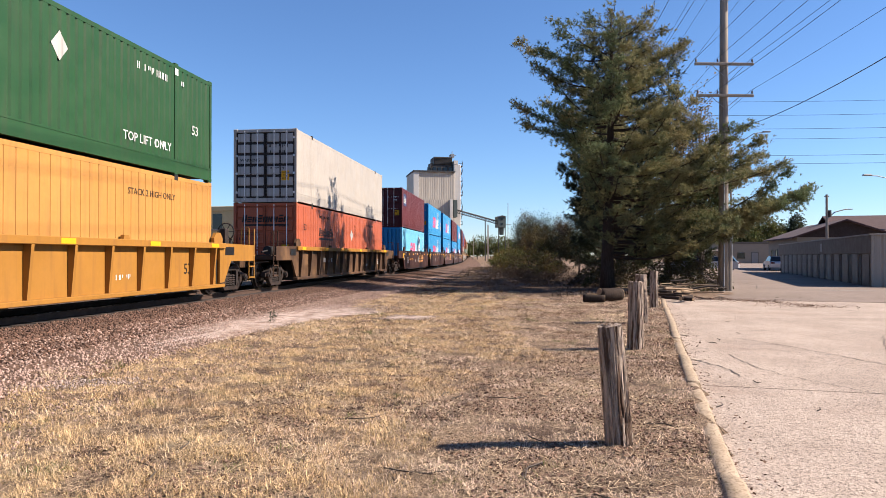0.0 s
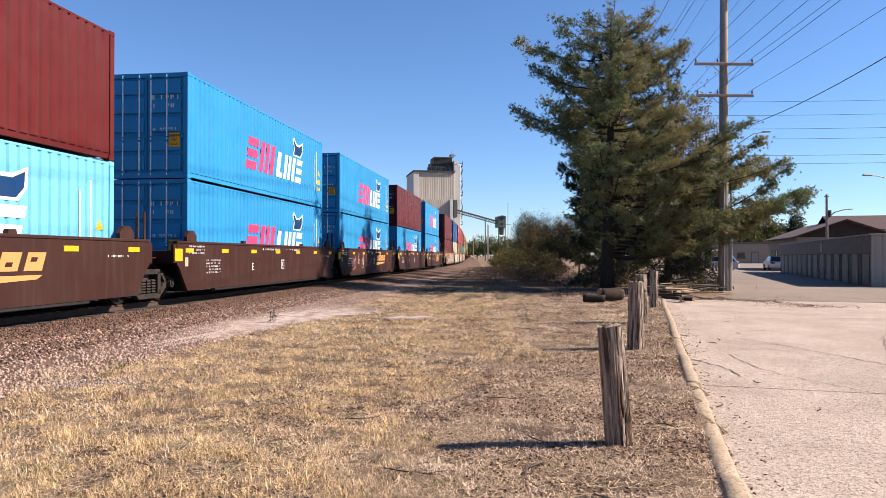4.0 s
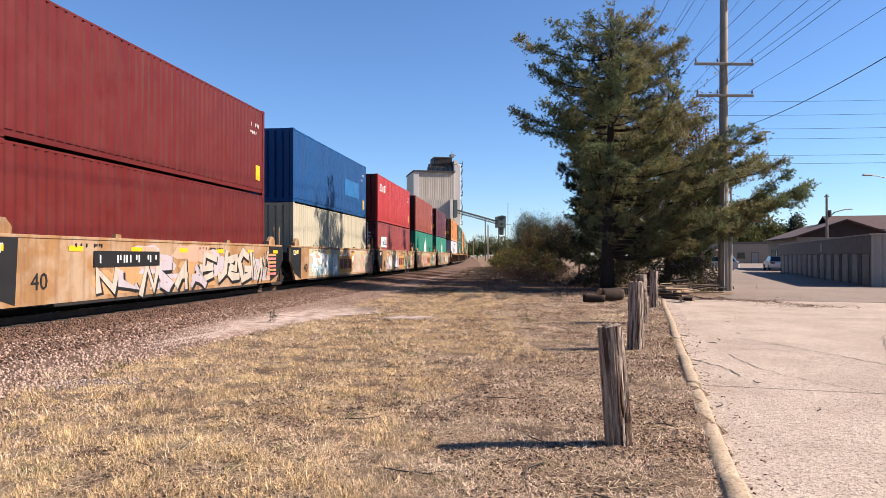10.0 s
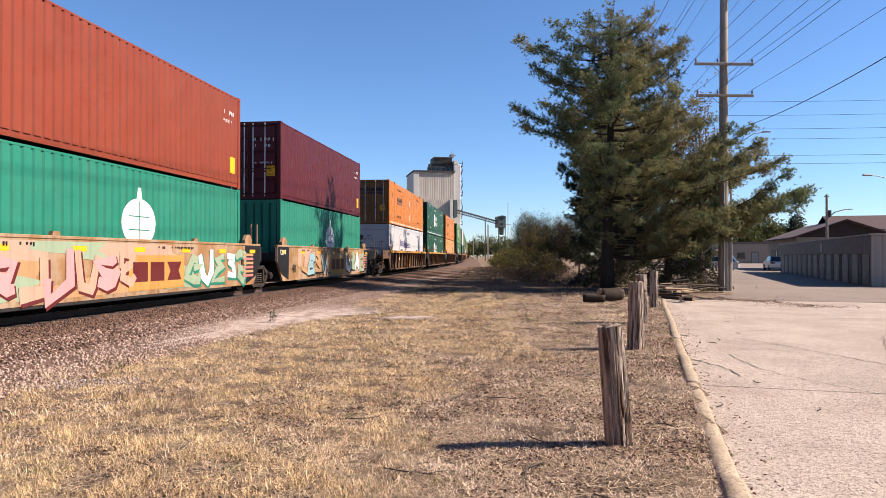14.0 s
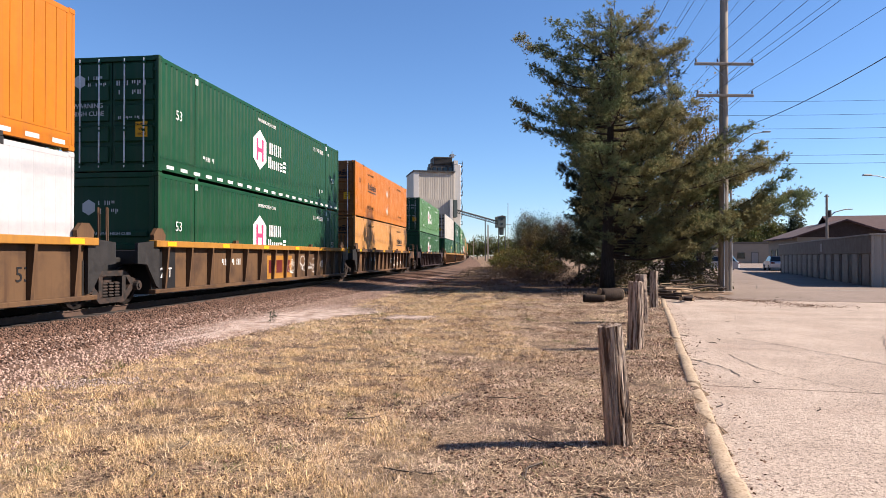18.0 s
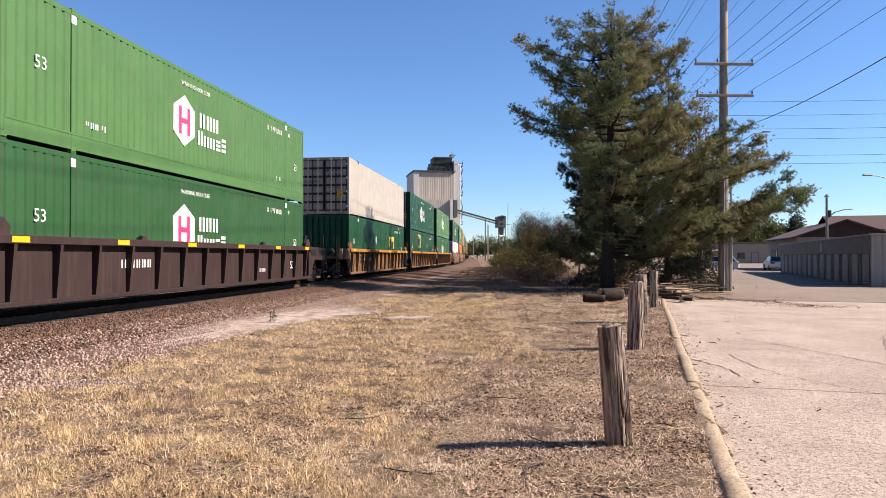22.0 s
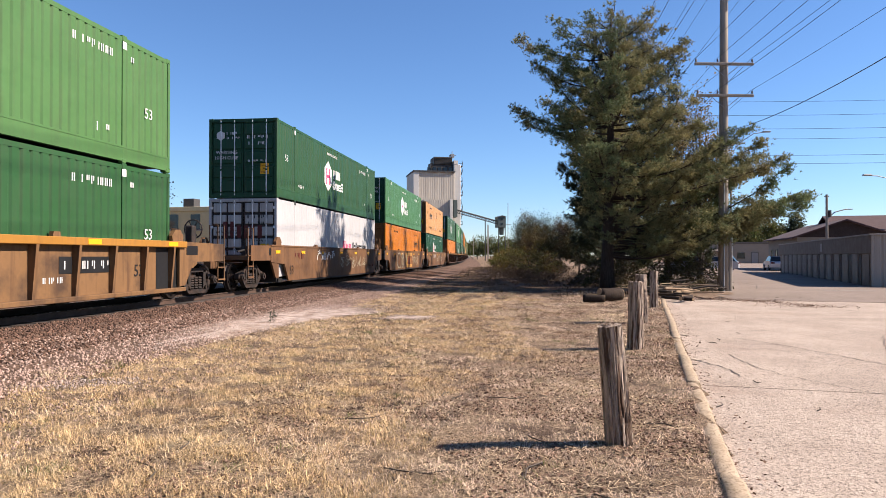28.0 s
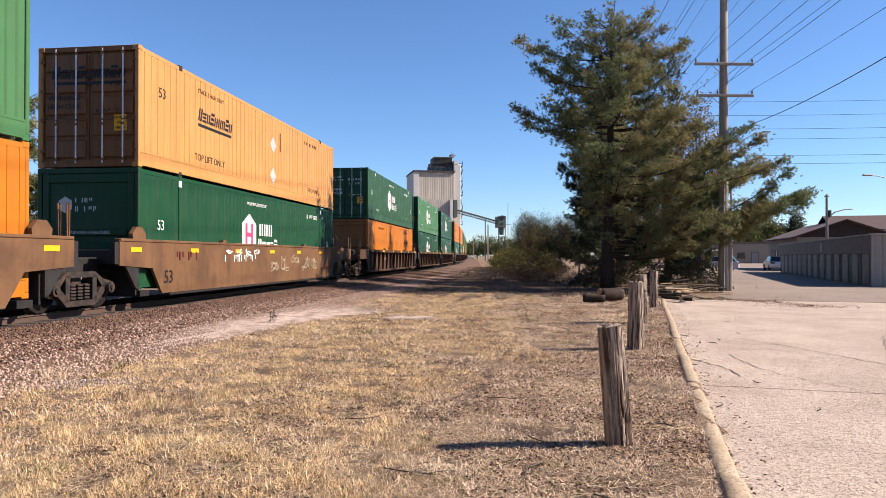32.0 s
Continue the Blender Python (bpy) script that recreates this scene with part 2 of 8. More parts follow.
def words(parent, name, text, size, mat, m, label=""):
    if (text, size, mat.name) in MESHES:
        me = MESHES[(text, size, mat.name)]
        ob = new(name, me)
        ob.parent = parent
        ob.matrix_basis = m
        return ob
    cu = bpy.data.curves.new(name, "FONT")
    cu.body, cu.size, cu.align_x, cu.align_y, cu.extrude = text, size, "CENTER", "CENTER", 0.003
    cu.resolution_u = 2
    tmp = new(name, cu)
    dg = bpy.context.evaluated_depsgraph_get()
    me = bpy.data.meshes.new_from_object(tmp.evaluated_get(dg))
    bpy.data.objects.remove(tmp)
    bpy.data.curves.remove(cu)
    me.materials.clear()
    me.materials.append(mat)
    MESHES[(text, size, mat.name)] = me
    ob = new(name, me)
    ob.parent = parent
    ob.matrix_basis = m
    if label:
        ob["label"] = label
    return ob


def side_text(parent, text, size, mat, y, z, x, name="lettering", label=""):
    """Upright words on the +x side of a thing, read from +x."""
    return words(parent, name, text, size, mat, Matrix.Translation((x, y, z)) @ Euler((radians(90), 0, radians(90))).to_matrix().to_4x4(), label)


def end_text(parent, text, size, mat, x, z, y, name="lettering", label=""):
    return words(parent, name, text, size, mat, Matrix.Translation((x, y, z)) @ Euler((radians(90), 0, 0)).to_matrix().to_4x4(), label)


def container(feet, mat, end, label, end_mat=None, detail=True):
    """Long axis y, near end at -y, its base at z = 0."""
    long = feet == 53
    L, W, H = (16.154, 2.59, 2.896) if long else (12.192, 2.438, 2.896)
    hl, hw = L / 2, W / 2
    ob = thing("shipping_container", label, "shipping container", "containers on the train")
    seam = mat in (orange, pale_orange, yellow, red_orange, white, clean_white)
    k = f"box{feet}{seam}{mat in (white, clean_white)}"
    low, top = (0.36, 0.13) if long else (0.17, 0.075)
    depth, pitch = ((0.003 if mat in (white, clean_white) else 0.011, 0.305) if seam else (0.030, 0.262)) if long else (0.034, 0.278)
    pw = 0.10 if long else 0.15
    for sx in (1, -1):
        def rail(z0, z1, inset):
            g = Geo().box(hw - 0.10, hw - inset, -hl + pw, hl - pw, z0, z1)
            return g if sx > 0 else flipped(g)
        part("bottom_rail", lambda: rail(0.045, low, 0.004 if long else 0.034), mat, ob, key=(k, "low", sx))
        part("top_rail", lambda: rail(H - top, H - 0.03, 0.006), mat, ob, key=(k, "top", sx))
        if long:
            for y0, y1, nm in ((-hl + pw, -6.16, "a"), (-6.03, 6.03, "b"), (6.16, hl - pw, "c")):
                def wall():
                    g = corrugated(y0, y1, low + 0.03, H - top, hw - 0.010, depth, pitch, seam=seam)
                    return g if sx > 0 else flipped(g)
                part("side_panel", wall, mat, ob, key=(k, "wall", sx, nm))
            for y in (-6.095, 6.095):
                def post():
                    g = Geo().box(hw - 0.09, hw - 0.002, y - 0.065, y + 0.065, 0.0, H, 0.008)
                    return g if sx > 0 else flipped(g)
                part("side_post", post, mat, ob, key=(k, "post", sx, y))
                if sx > 0:
                    part("lift_fitting", lambda: Geo().box(hw - 0.12, hw + 0.010, y - 0.085, y + 0.085, H - 0.13, H + 0.012, 0.012), black_iron if seam else mat, ob, key=(k, "fitting", y))
                    part("lift_fitting", lambda: Geo().box(hw - 0.12, hw + 0.006, y - 0.075, y + 0.075, 0.0, 0.10, 0.012), black_iron if seam else mat, ob, key=(k, "low_fitting", y))
            def ledge():
                g = Geo().box(hw - 0.08, hw + 0.004, -hl + pw, hl - pw, low - 0.015, low + 0.03)
                return g if sx > 0 else flipped(g)
            part("panel_ledge", ledge, mat, ob, key=(k, "ledge", sx))
        else:
            def wall():
                g = corrugated(-hl + pw, hl - pw, low, H - top, hw - 0.010, depth, pitch)
                return g if sx > 0 else flipped(g)
            part("side_panel", wall, mat, ob, key=(k, "wall", sx))
        for sy in (1, -1):
            def corner():
                g = Geo().box(sx * (hw - pw) if sx > 0 else -hw, hw if sx > 0 else -hw + pw, sy * hl - (pw if sy > 0 else 0), sy * hl + (0 if sy > 0 else pw), 0.11, H - 0.11, 0.012)
                for z0, z1 in ((0, 0.118), (H - 0.118, H)):
                    g.box(hw - 0.17 if sx > 0 else -hw - 0.003, hw + 0.003 if sx > 0 else -hw + 0.17, sy * hl - (0.178 if sy > 0 else 0.003), sy * hl + (0.003 if sy > 0 else 0.178), z0, z1, 0.015)
                return g
            part("corner_post", corner, mat, ob, key=(k, "corner", sx, sy))
    # roof: shallow ribs across
    def roof():
        g = Geo()
        n = 26
        p = (L - 2 * pw) / n
        v, f = [], []
        for i in range(n):
            b = -hl + pw + i * p
            for y, z in ((b, H - 0.045), (b + 0.4 * p, H - 0.045), (b + 0.5 * p, H - 0.025), (b + 0.9 * p, H - 0.025)):
                v += [(-hw + 0.05, y, z), (hw - 0.05, y, z)]
        f = [(2 * i, 2 * i + 1, 2 * i + 3, 2 * i + 2) for i in range(len(v) // 2 - 1)]
        return g.add(v, f).box(-hw + 0.06, hw - 0.06, -hl + pw, hl - pw, H - 0.08, H - 0.05)
    part("roof", roof, mat, ob, key=(k, "roof"))
    part("floor", lambda: Geo().box(-hw + 0.06, hw - 0.06, -hl + 0.05, hl - 0.05, 0.10, 0.16), black_iron, ob, key=(k, "floor"))
    # ends
    em = end_mat or mat
    wall_end = lambda: turned(corrugated(-hw + pw, hw - pw, 0.16, H - 0.12, hl - 0.01, 0.075, 0.29), Euler((0, 0, radians(90))).to_matrix())
    part("end_wall", wall_end, em, ob, key=(k, "far"))
    part("door_header", lambda: Geo().box(-hw + pw, hw - pw, -hl + 0.01, -hl + 0.10, H - 0.13, H - 0.01, 0.006), em, ob, key=(k, "header"))
    part("door_sill", lambda: Geo().box(-hw + pw, hw - pw, -hl + 0.005, -hl + 0.10, 0.01, 0.17, 0.006), em, ob, key=(k, "sill"))
    if end == "corr":
        part("end_wall", lambda: turned(corrugated(-hw + pw, hw - pw, 0.16, H - 0.12, hl - 0.01, 0.075, 0.29), Euler((0, 0, radians(-90))).to_matrix()), em, ob, key=(k, "near"))
    elif end == "ribs":
        part("end_wall", lambda: Geo().box(-hw + pw, hw - pw, -hl + 0.07, -hl + 0.13, 0.16, H - 0.12), em, ob, key=(k, "plate"))
        for z in (0.30, 0.62, 0.94, 1.26):
            part("end_rib", lambda: Geo().box(-hw + 0.30, hw - 0.30, -hl + 0.02, -hl + 0.08, 0, 0.17, 0.03), em, ob, at=(0, 0, z), key=(k, "endrib"))
        for x in (-hw + 0.12, hw - 0.27):
            part("end_post", lambda: Geo().box(0, 0.15, -hl + 0.02, -hl + 0.08, 0.17, H - 0.13, 0.01), em, ob, at=(x, 0, 0), key=(k, "endpost"))
        part("end_beam", lambda: Geo().box(-hw + 0.12, hw - 0.12, -hl + 0.03, -hl + 0.08, H - 0.36, H - 0.13, 0.02), em, ob, key=(k, "endbeam"))
    else:
        for sx in (-1, 1):
            x0, x1 = (0.012, hw - pw - 0.005) if sx > 0 else (-hw + pw + 0.005, -0.012)
            rows = 5 if em not in (silver_door, tan_door) else 6
            hgt = (H - 0.31) / rows
            def leaf():
                return Geo().box(x0, x1, -hl + 0.075, -hl + 0.12, 0.175, H - 0.135)
            xm = (x0 + x1) / 2
            cols = ((x0 + 0.07, x1 - 0.07),) if rows == 5 else ((x0 + 0.06, xm - 0.03), (xm + 0.03, x1 - 0.06))
            door = part("door", leaf, em if rows == 5 else grimy_steel, ob, key=(k, "leaf", sx, rows))
            for i in range(rows):
                for c0, c1 in cols:
                    part("door_panel", lambda: Geo().box(c0, c1, -hl + 0.022, -hl + 0.08, 0.06, hgt - 0.04, 0.022), em, door, at=(0, 0, 0.175 + i * hgt), key=(k, "panel", sx, round(c0, 2)))
            if detail:
                for j, fx in enumerate((0.30, 0.74) if long else ((0.12, 0.56) if sx > 0 else (0.36, 0.82))):
                    x = x0 + (x1 - x0) * fx
                    part("lock_rod", lambda: Geo().cyl((x, -hl + 0.012, 0.10), (x, -hl + 0.012, H - 0.06), 0.018, n=8), zinc, door, key=(k, "rod", sx, j))
                    part("rod_bracket", lambda: Geo().box(x - 0.045, x + 0.045, -hl - 0.006, -hl + 0.05, 0.16, 0.22).box(x - 0.045, x + 0.045, -hl - 0.006, -hl + 0.05, H - 0.2, H - 0.14).box(x - 0.04, x + 0.04, -hl - 0.006, -hl + 0.05, 1.0, 1.06).box(x - 0.03, x + 0.25, -hl - 0.012, -hl + 0.008, 1.12, 1.15), em, door, key=(k, "bracket", sx, j))
                for z in (0.35, 1.1, 1.8, 2.5):
                    hx = x1 if sx > 0 else x0
                    part("hinge", lambda: Geo().box(hx - 0.05, hx + 0.05, -hl + 0.0, -hl + 0.06, z, z + 0.09, 0.01), zinc if em in (silver_door, tan_door) else em, door, key=(k, "hinge", sx, z))
    return ob


# ---- well cars ----
def bogie_parts(parent, y, spin_at):
    """A two-axle truck under the car at y; its frame's origin is on the rail's top."""
    bg = part("bogie", lambda: Geo().box(-0.98, 0.98, -0.17, 0.17, 0.42, 0.72, 0.03).cyl((0, 0, 0.7), (0, 0, 0.86), 0.28, n=14), grimy_steel, parent, "grimy cast steel bolster of the truck", at=(0, y, 0), key="bolster")
    for sx in (1, -1):
        def frame_side():
            x0, x1 = (0.96, 1.10) if sx > 0 else (-1.10, -0.96)
            g = Geo()
            g.slab([(-1.08, 0.42), (-1.08, 0.58), (-0.72, 0.66), (-0.45, 0.82), (0.45, 0.82), (0.72, 0.66), (1.08, 0.58), (1.08, 0.42), (0.72, 0.46), (0.5, 0.70), (-0.5, 0.70), (-0.72, 0.46)], x0, x1)
            g.slab([(-0.95, 0.52), (-0.78, 0.58), (-0.36, 0.22), (0.36, 0.22), (0.78, 0.58), (0.95, 0.52), (0.46, 0.10), (-0.46, 0.10)], x0, x1)
            g.box(x0, x1, -0.50, -0.36, 0.2, 0.75).box(x0, x1, 0.36, 0.50, 0.2, 0.75)
            return g
        part("side_frame", frame_side, grimy_steel, bg, key=("sideframe", sx))
        for yy in (-0.22, 0.0, 0.22):
            part("coil_spring", lambda: Geo().tube([(0, 0, 0.23 + i * 0.0225) for i in range(16)], [0.095 if i % 3 else 0.055 for i in range(16)], 6), grimy_steel, bg, at=(sx * 1.03, yy, 0), key="spring")
        for yy in (-0.89, 0.89):
            part("axle_cap", lambda: Geo().cyl((sx * 1.08, yy, 0.457), (sx * 1.20, yy, 0.457), 0.115, n=12).cyl((sx * 1.19, yy, 0.457), (sx * 1.23, yy, 0.457), 0.06, n=8), grimy_steel, bg, key=("cap", sx, yy))
    for yy in (-0.89, 0.89):
        def wheelset():
            g = Geo().cyl((-1.05, 0, 0), (1.05, 0, 0), 0.08, n=10)
            for sx in (-1, 1):
                a, b = sx * 0.70, sx * 0.83
                prof = [(a, 0.485), (sx * 0.735, 0.485), (sx * 0.75, 0.457), (b, 0.45), (b, 0.38), (sx * 0.79, 0.36), (sx * 0.78, 0.16), (sx * 0.86, 0.14), (sx * 0.86, 0.0), (a, 0.0), (a, 0.14), (sx * 0.745, 0.17), (sx * 0.755, 0.36), (a, 0.39)]
                n = 14
                v = [(x, r * math.cos(2 * math.pi * i / n), r * math.sin(2 * math.pi * i / n)) for i in range(n) for x, r in prof]
                m = len(prof)
                f = [(i * m + j, i * m + (j + 1) % m, ((i + 1) % n) * m + (j + 1) % m, ((i + 1) % n) * m + j) for i in range(n) for j in range(m)]
                g.add(v, f)
                for i in range(6):
                    c = Vector((sx * 0.80, 0.27 * math.cos(i * 1.047), 0.27 * math.sin(i * 1.047)))
                    g.cyl(c - Vector((0.03, 0, 0)), c + Vector((0.03, 0, 0)), 0.035, n=6)
            return g
        ws = part("wheelset", wheelset, wheel_dark, bg, "steel wheels with bright worn rims", at=(0, yy, 0.457), key="wheelset")
        if spin_at is not None:
            WHEELS.append((ws, spin_at + yy))
    return bg




def well_car(feet, style, mat, label, near_gap, far_gap, near_end, far_end_, centre, chord=None, plain=False):
    """Origin mid-well on the rail's top. near_gap, far_gap: from the well's end to the unit's end. near_end, far_end_: 'truck', 'shared', 'none'."""
    L = 16.154 if feet == 53 else 12.192
    hl = L / 2 + 0.12
    ob = thing("well_car", label, "railway wagon", "well cars of the train")
    k = ("car", feet, style)
    z0, z1 = 0.24, 1.53
    for sx in (1, -1):
        if style == "ribbed":
            def skin():
                g = Geo().box(1.315, 1.345, -hl - 0.3, hl + 0.3, z0 + 0.08, z1 - 0.06)
                return g if sx > 0 else flipped(g)
            def chord_bar(a, b, x1):
                g = Geo().box(1.31, x1, -hl - 0.35, hl + 0.35, a, b, 0.012)
                return g if sx > 0 else flipped(g)
            part("side_sheet", skin, mat, ob, key=(k, "skin", sx))
            part("top_chord", lambda: chord_bar(z1 - 0.16, z1, 1.53), chord or mat, ob, key=(k, "tc", sx))
            part("bottom_chord", lambda: chord_bar(z0, z0 + 0.10, 1.50), mat, ob, key=(k, "bc", sx))
            n = 14 if feet == 53 else 11
            if sx > 0 or not plain:
                for i in range(n):
                    y = -hl + 0.25 + i * (2 * hl - 0.5) / (n - 1)
                    def rib():
                        g = Geo().add([(1.34, -0.04, z0 + 0.09), (1.43, -0.04, z0 + 0.09), (1.52, -0.04, z1 - 0.15), (1.34, -0.04, z1 - 0.15), (1.34, 0.04, z0 + 0.09), (1.43, 0.04, z0 + 0.09), (1.52, 0.04, z1 - 0.15), (1.34, 0.04, z1 - 0.15)], [(0, 1, 2, 3), (7, 6, 5, 4), (0, 4, 5, 1), (1, 5, 6, 2), (2, 6, 7, 3), (3, 7, 4, 0)])
                        return g if sx > 0 else flipped(g)
                    part("rib", rib, mat, ob, at=(0, y, 0), key=(k, "rib", sx))
        else:
            def skin():
                e = hl + 0.35
                q = e - 1.25 if feet == 53 else e
                g = Geo().slab([(-q, z0), (q, z0), (q + 0.45, z0 + 0.62), (e + 0.55, z0 + 0.70), (e + 0.55, z1), (-e - 0.55, z1), (-e - 0.55, z0 + 0.70), (-q - 0.45, z0 + 0.62)], 1.40, 1.47)
                return g if sx > 0 else flipped(g)
            part("side_sheet", skin, mat, ob, key=(k, "skin", sx))
            def lip(a, b):
                g = Geo().box(1.33, 1.49, -hl - 0.88, hl + 0.88, a, b, 0.01)
                return g if sx > 0 else flipped(g)
            part("top_chord", lambda: lip(z1 - 0.05, z1 + 0.015), mat, ob, key=(k, "lip", sx))
            def foot():
                g = Geo().box(1.30, 1.455, -hl + 1.3, hl - 1.3, z0 - 0.07, z0 + 0.02, 0.01)
                return g if sx > 0 else flipped(g)
            part("bottom_chord", foot, black_iron, ob, key=(k, "foot", sx))
    # well floor
    for y in np.linspace(-hl + 0.3, hl - 0.3, 5):
        part("cross_bearer", lambda: Geo().box(-1.36, 1.36, -0.2, 0.2, 0.20, 0.34), black_iron, ob, at=(0, y, 0), key="bearer")
    # container guides on the top chord
    for sx in (1, -1):
        for y in (-hl - 0.05, -hl * 0.45, hl * 0.45, hl + 0.05):
            big = abs(y) > hl - 0.2
            def guide():
                g = Geo().slab([(-0.26, z1), (0.26, z1), (0.28, z1 + 0.14), (0.12, z1 + 0.30), (-0.12, z1 + 0.30), (-0.28, z1 + 0.14)] if big else [(-0.12, z1), (0.12, z1), (0.09, z1 + 0.10), (-0.09, z1 + 0.10)], 1.335, 1.43)
                return g if sx > 0 else flipped(g)
            part("guide", guide, mat, ob, at=(0, y, 0), key=(k, "guide", big, sx))
    # end platforms
    for sy, gap, how in ((-1, near_gap, near_end), (1, far_gap, far_end_)):
        def deck():
            a, b = hl + 0.1, hl + gap
            w = 1.47 if how == "truck" else 0.75
            g = Geo()
            if how == "truck":
                g.box(-1.38, 1.38, a, b - 0.35, 1.02, 1.16, 0.01).box(-0.35, 0.35, a, b + 0.1, 0.74, 1.05, 0.02)
                for s in (-1, 1):
                    x0, x1 = (1.38, 1.45) if s > 0 else (-1.45, -1.38)
                    g.slab([(a, z0 + 0.12), (a + 0.30, z0 + 0.15), (a + 0.75, 1.0), (b - 0.45, 1.0), (b - 0.45, 1.50), (a, 1.53)], x0, x1)
            else:
                g.box(-1.40, 1.40, a, a + 0.50, 0.95, 1.30, 0.02).box(-0.75, 0.75, a, b, 0.78, 1.12, 0.03)
                for s in (-1, 1):
                    x0, x1 = (1.38, 1.45) if s > 0 else (-1.45, -1.38)
                    g.slab([(a, z0 + 0.12), (a + 0.15, z0 + 0.2), (a + 0.55, 0.95), (a + 0.95, 0.98), (a + 0.95, 1.45), (a, 1.53)], x0, x1)
            return turned(g, Matrix.Rotation(math.pi, 3, "Z")) if sy < 0 else g
        part("end_platform", deck, black_iron if how != "truck" and mat is not car_brown else mat, ob, key=(k, "deck", sy, round(gap, 1), how))
        if not plain:
            part("bulkhead", lambda: Geo().box(-1.36, 1.36, hl + 0.05, hl + 0.10, 0.24, 1.06), black_iron, ob, at=Matrix.Rotation(math.pi, 4, "Z") if sy < 0 else None, key=(k, "bulkhead"))
        if plain and how != "truck":
            if how != "none":
                bogie_parts(ob, sy * (hl + gap), None)
            continue
        if how == "truck":
            ty = sy * (hl + gap - 1.35)
            bogie_parts(ob, ty, None if plain else centre + ty)
            def coupler():
                a = hl + gap
                g = Geo().box(-0.11, 0.11, a - 0.3, a + 0.50, 0.78, 0.98, 0.03).box(-0.19, 0.16, a + 0.46, a + 0.75, 0.72, 1.02, 0.05)
                return turned(g, Matrix.Rotation(math.pi, 3, "Z")) if sy < 0 else g
            part("coupler", coupler, grimy_steel, ob, key=(k, "coupler", sy, round(gap, 1)))
            def ladder(x):
                a = hl + gap - 0.40
                g = Geo()
                for yy in (a - 0.32, a + 0.10):
                    g.tube([(x, yy, 0.42), (x, yy, 2.05)], 0.022, 6)
                for z in (0.45, 0.80, 1.15):
                    g.box(x - 0.03, x + 0.03, a - 0.34, a + 0.12, z, z + 0.04)
                g.tube([(x, a - 0.32, 2.05), (x - 0.25 * (1 if x > 0 else -1), a - 0.32, 2.05), (x - 0.25 * (1 if x > 0 else -1), a - 0.32, 1.15)], 0.02, 6)
                return turned(g, Matrix.Rotation(math.pi, 3, "Z")) if sy < 0 else g
            def flip_end(g):
                return turned(g, Matrix.Rotation(math.pi, 3, "Z")) if sy < 0 else g
            e = hl + gap
            part("brake_pipe", lambda: flip_end(Geo().tube([(0.95 * -sy, hl + 0.2, 1.22), (0.95 * -sy, e - 0.7, 1.24), (0.5 * -sy, e - 0.4, 1.05), (0.3 * -sy, e + 0.1, 0.85)], 0.03, 6)), grimy_steel, ob, key=(k, "pipe", sy, round(gap, 1)))
            part("air_hose", lambda: flip_end(Geo().tube([(0.28, e + 0.05, 0.82), (0.30, e + 0.25, 0.55), (0.22, e + 0.5, 0.48), (0.1, e + 0.62, 0.6)], 0.028, 6)), black_iron, ob, "black rubber air hose", key=(k, "hose", sy, round(gap, 1)))
            part("uncoupling_lever", lambda: flip_end(Geo().tube([(-1.3, e - 0.1, 0.95), (-0.8, e - 0.05, 0.92), (-0.2, e + 0.05, 1.04)], 0.016, 5)), grimy_steel, ob, key=(k, "lever", sy, round(gap, 1)))
            part("brake_cylinder", lambda: flip_end(Geo().cyl((0.55 * sy, hl + 0.45, 1.36), (0.55 * sy, hl + 1.05, 1.36), 0.17, n=14).cyl((0.55 * sy, hl + 1.05, 1.36), (0.55 * sy, hl + 1.6, 1.30), 0.035, n=6)), black_iron, ob, key=(k, "cyl", sy))
            part("control_valve", lambda: flip_end(Geo().box(-0.75 * sy - 0.16, -0.75 * sy + 0.16, hl + 1.2, hl + 1.55, 1.16, 1.58, 0.04).cyl((-0.75 * sy, hl + 1.37, 1.58), (-0.75 * sy, hl + 1.37, 1.74), 0.07, n=8)), black_iron, ob, key=(k, "valve", sy))
            part("grating", lambda: flip_end(Geo().box(-1.3, 1.3, e - 0.75, e - 0.36, 1.16, 1.20)), grimy_steel, ob, "dark walkway grating", key=(k, "grating", sy, round(gap, 1)))
            part("data_plate", lambda: Geo().box(1.451, 1.457, -0.3, 0.3, -0.12, 0.12), black_paint, ob, at=(0, sy * (hl + 0.75), 1.30), key=(k, "dataplate"))
            for x in (1.40, -1.40):
                part("ladder", lambda: ladder(x), mat, ob, key=(k, "ladder", sy, x, round(gap, 1)))
            if sy > 0:
                def brake():
                    a = hl + gap
                    g = Geo()
                    n = 18
                    c = Vector((0.45, a - 0.35, 1.95))
                    pts = [c + Vector((0.28 * math.cos(i * 2 * math.pi / n), 0, 0.28 * math.sin(i * 2 * math.pi / n))) for i in range(n + 1)]
                    g.tube(pts, 0.02, 6)
                    for i in range(3):
                        g.cyl(c - Vector((0.27 * math.cos(i * 1.05), 0, 0.27 * math.sin(i * 1.05))), c + Vector((0.27 * math.cos(i * 1.05), 0, 0.27 * math.sin(i * 1.05))), 0.014, n=5)
                    return g.box(0.33, 0.57, a - 0.62, a - 0.38, 1.16, 2.05, 0.03)
                part("hand_brake", brake, grimy_steel, ob, "rusty hand brake wheel on its stand", key=(k, "brake", round(gap, 1)))
                part("air_tank", lambda: Geo().cyl((-0.9, hl + 0.75, 1.42), (0.75, hl + 0.75, 1.42), 0.24, n=16).box(-0.7, 0.6, hl + 0.6, hl + 0.9, 1.14, 1.22), black_iron, ob, key=(k, "tank"), smooth=False)
        elif how == "shared":
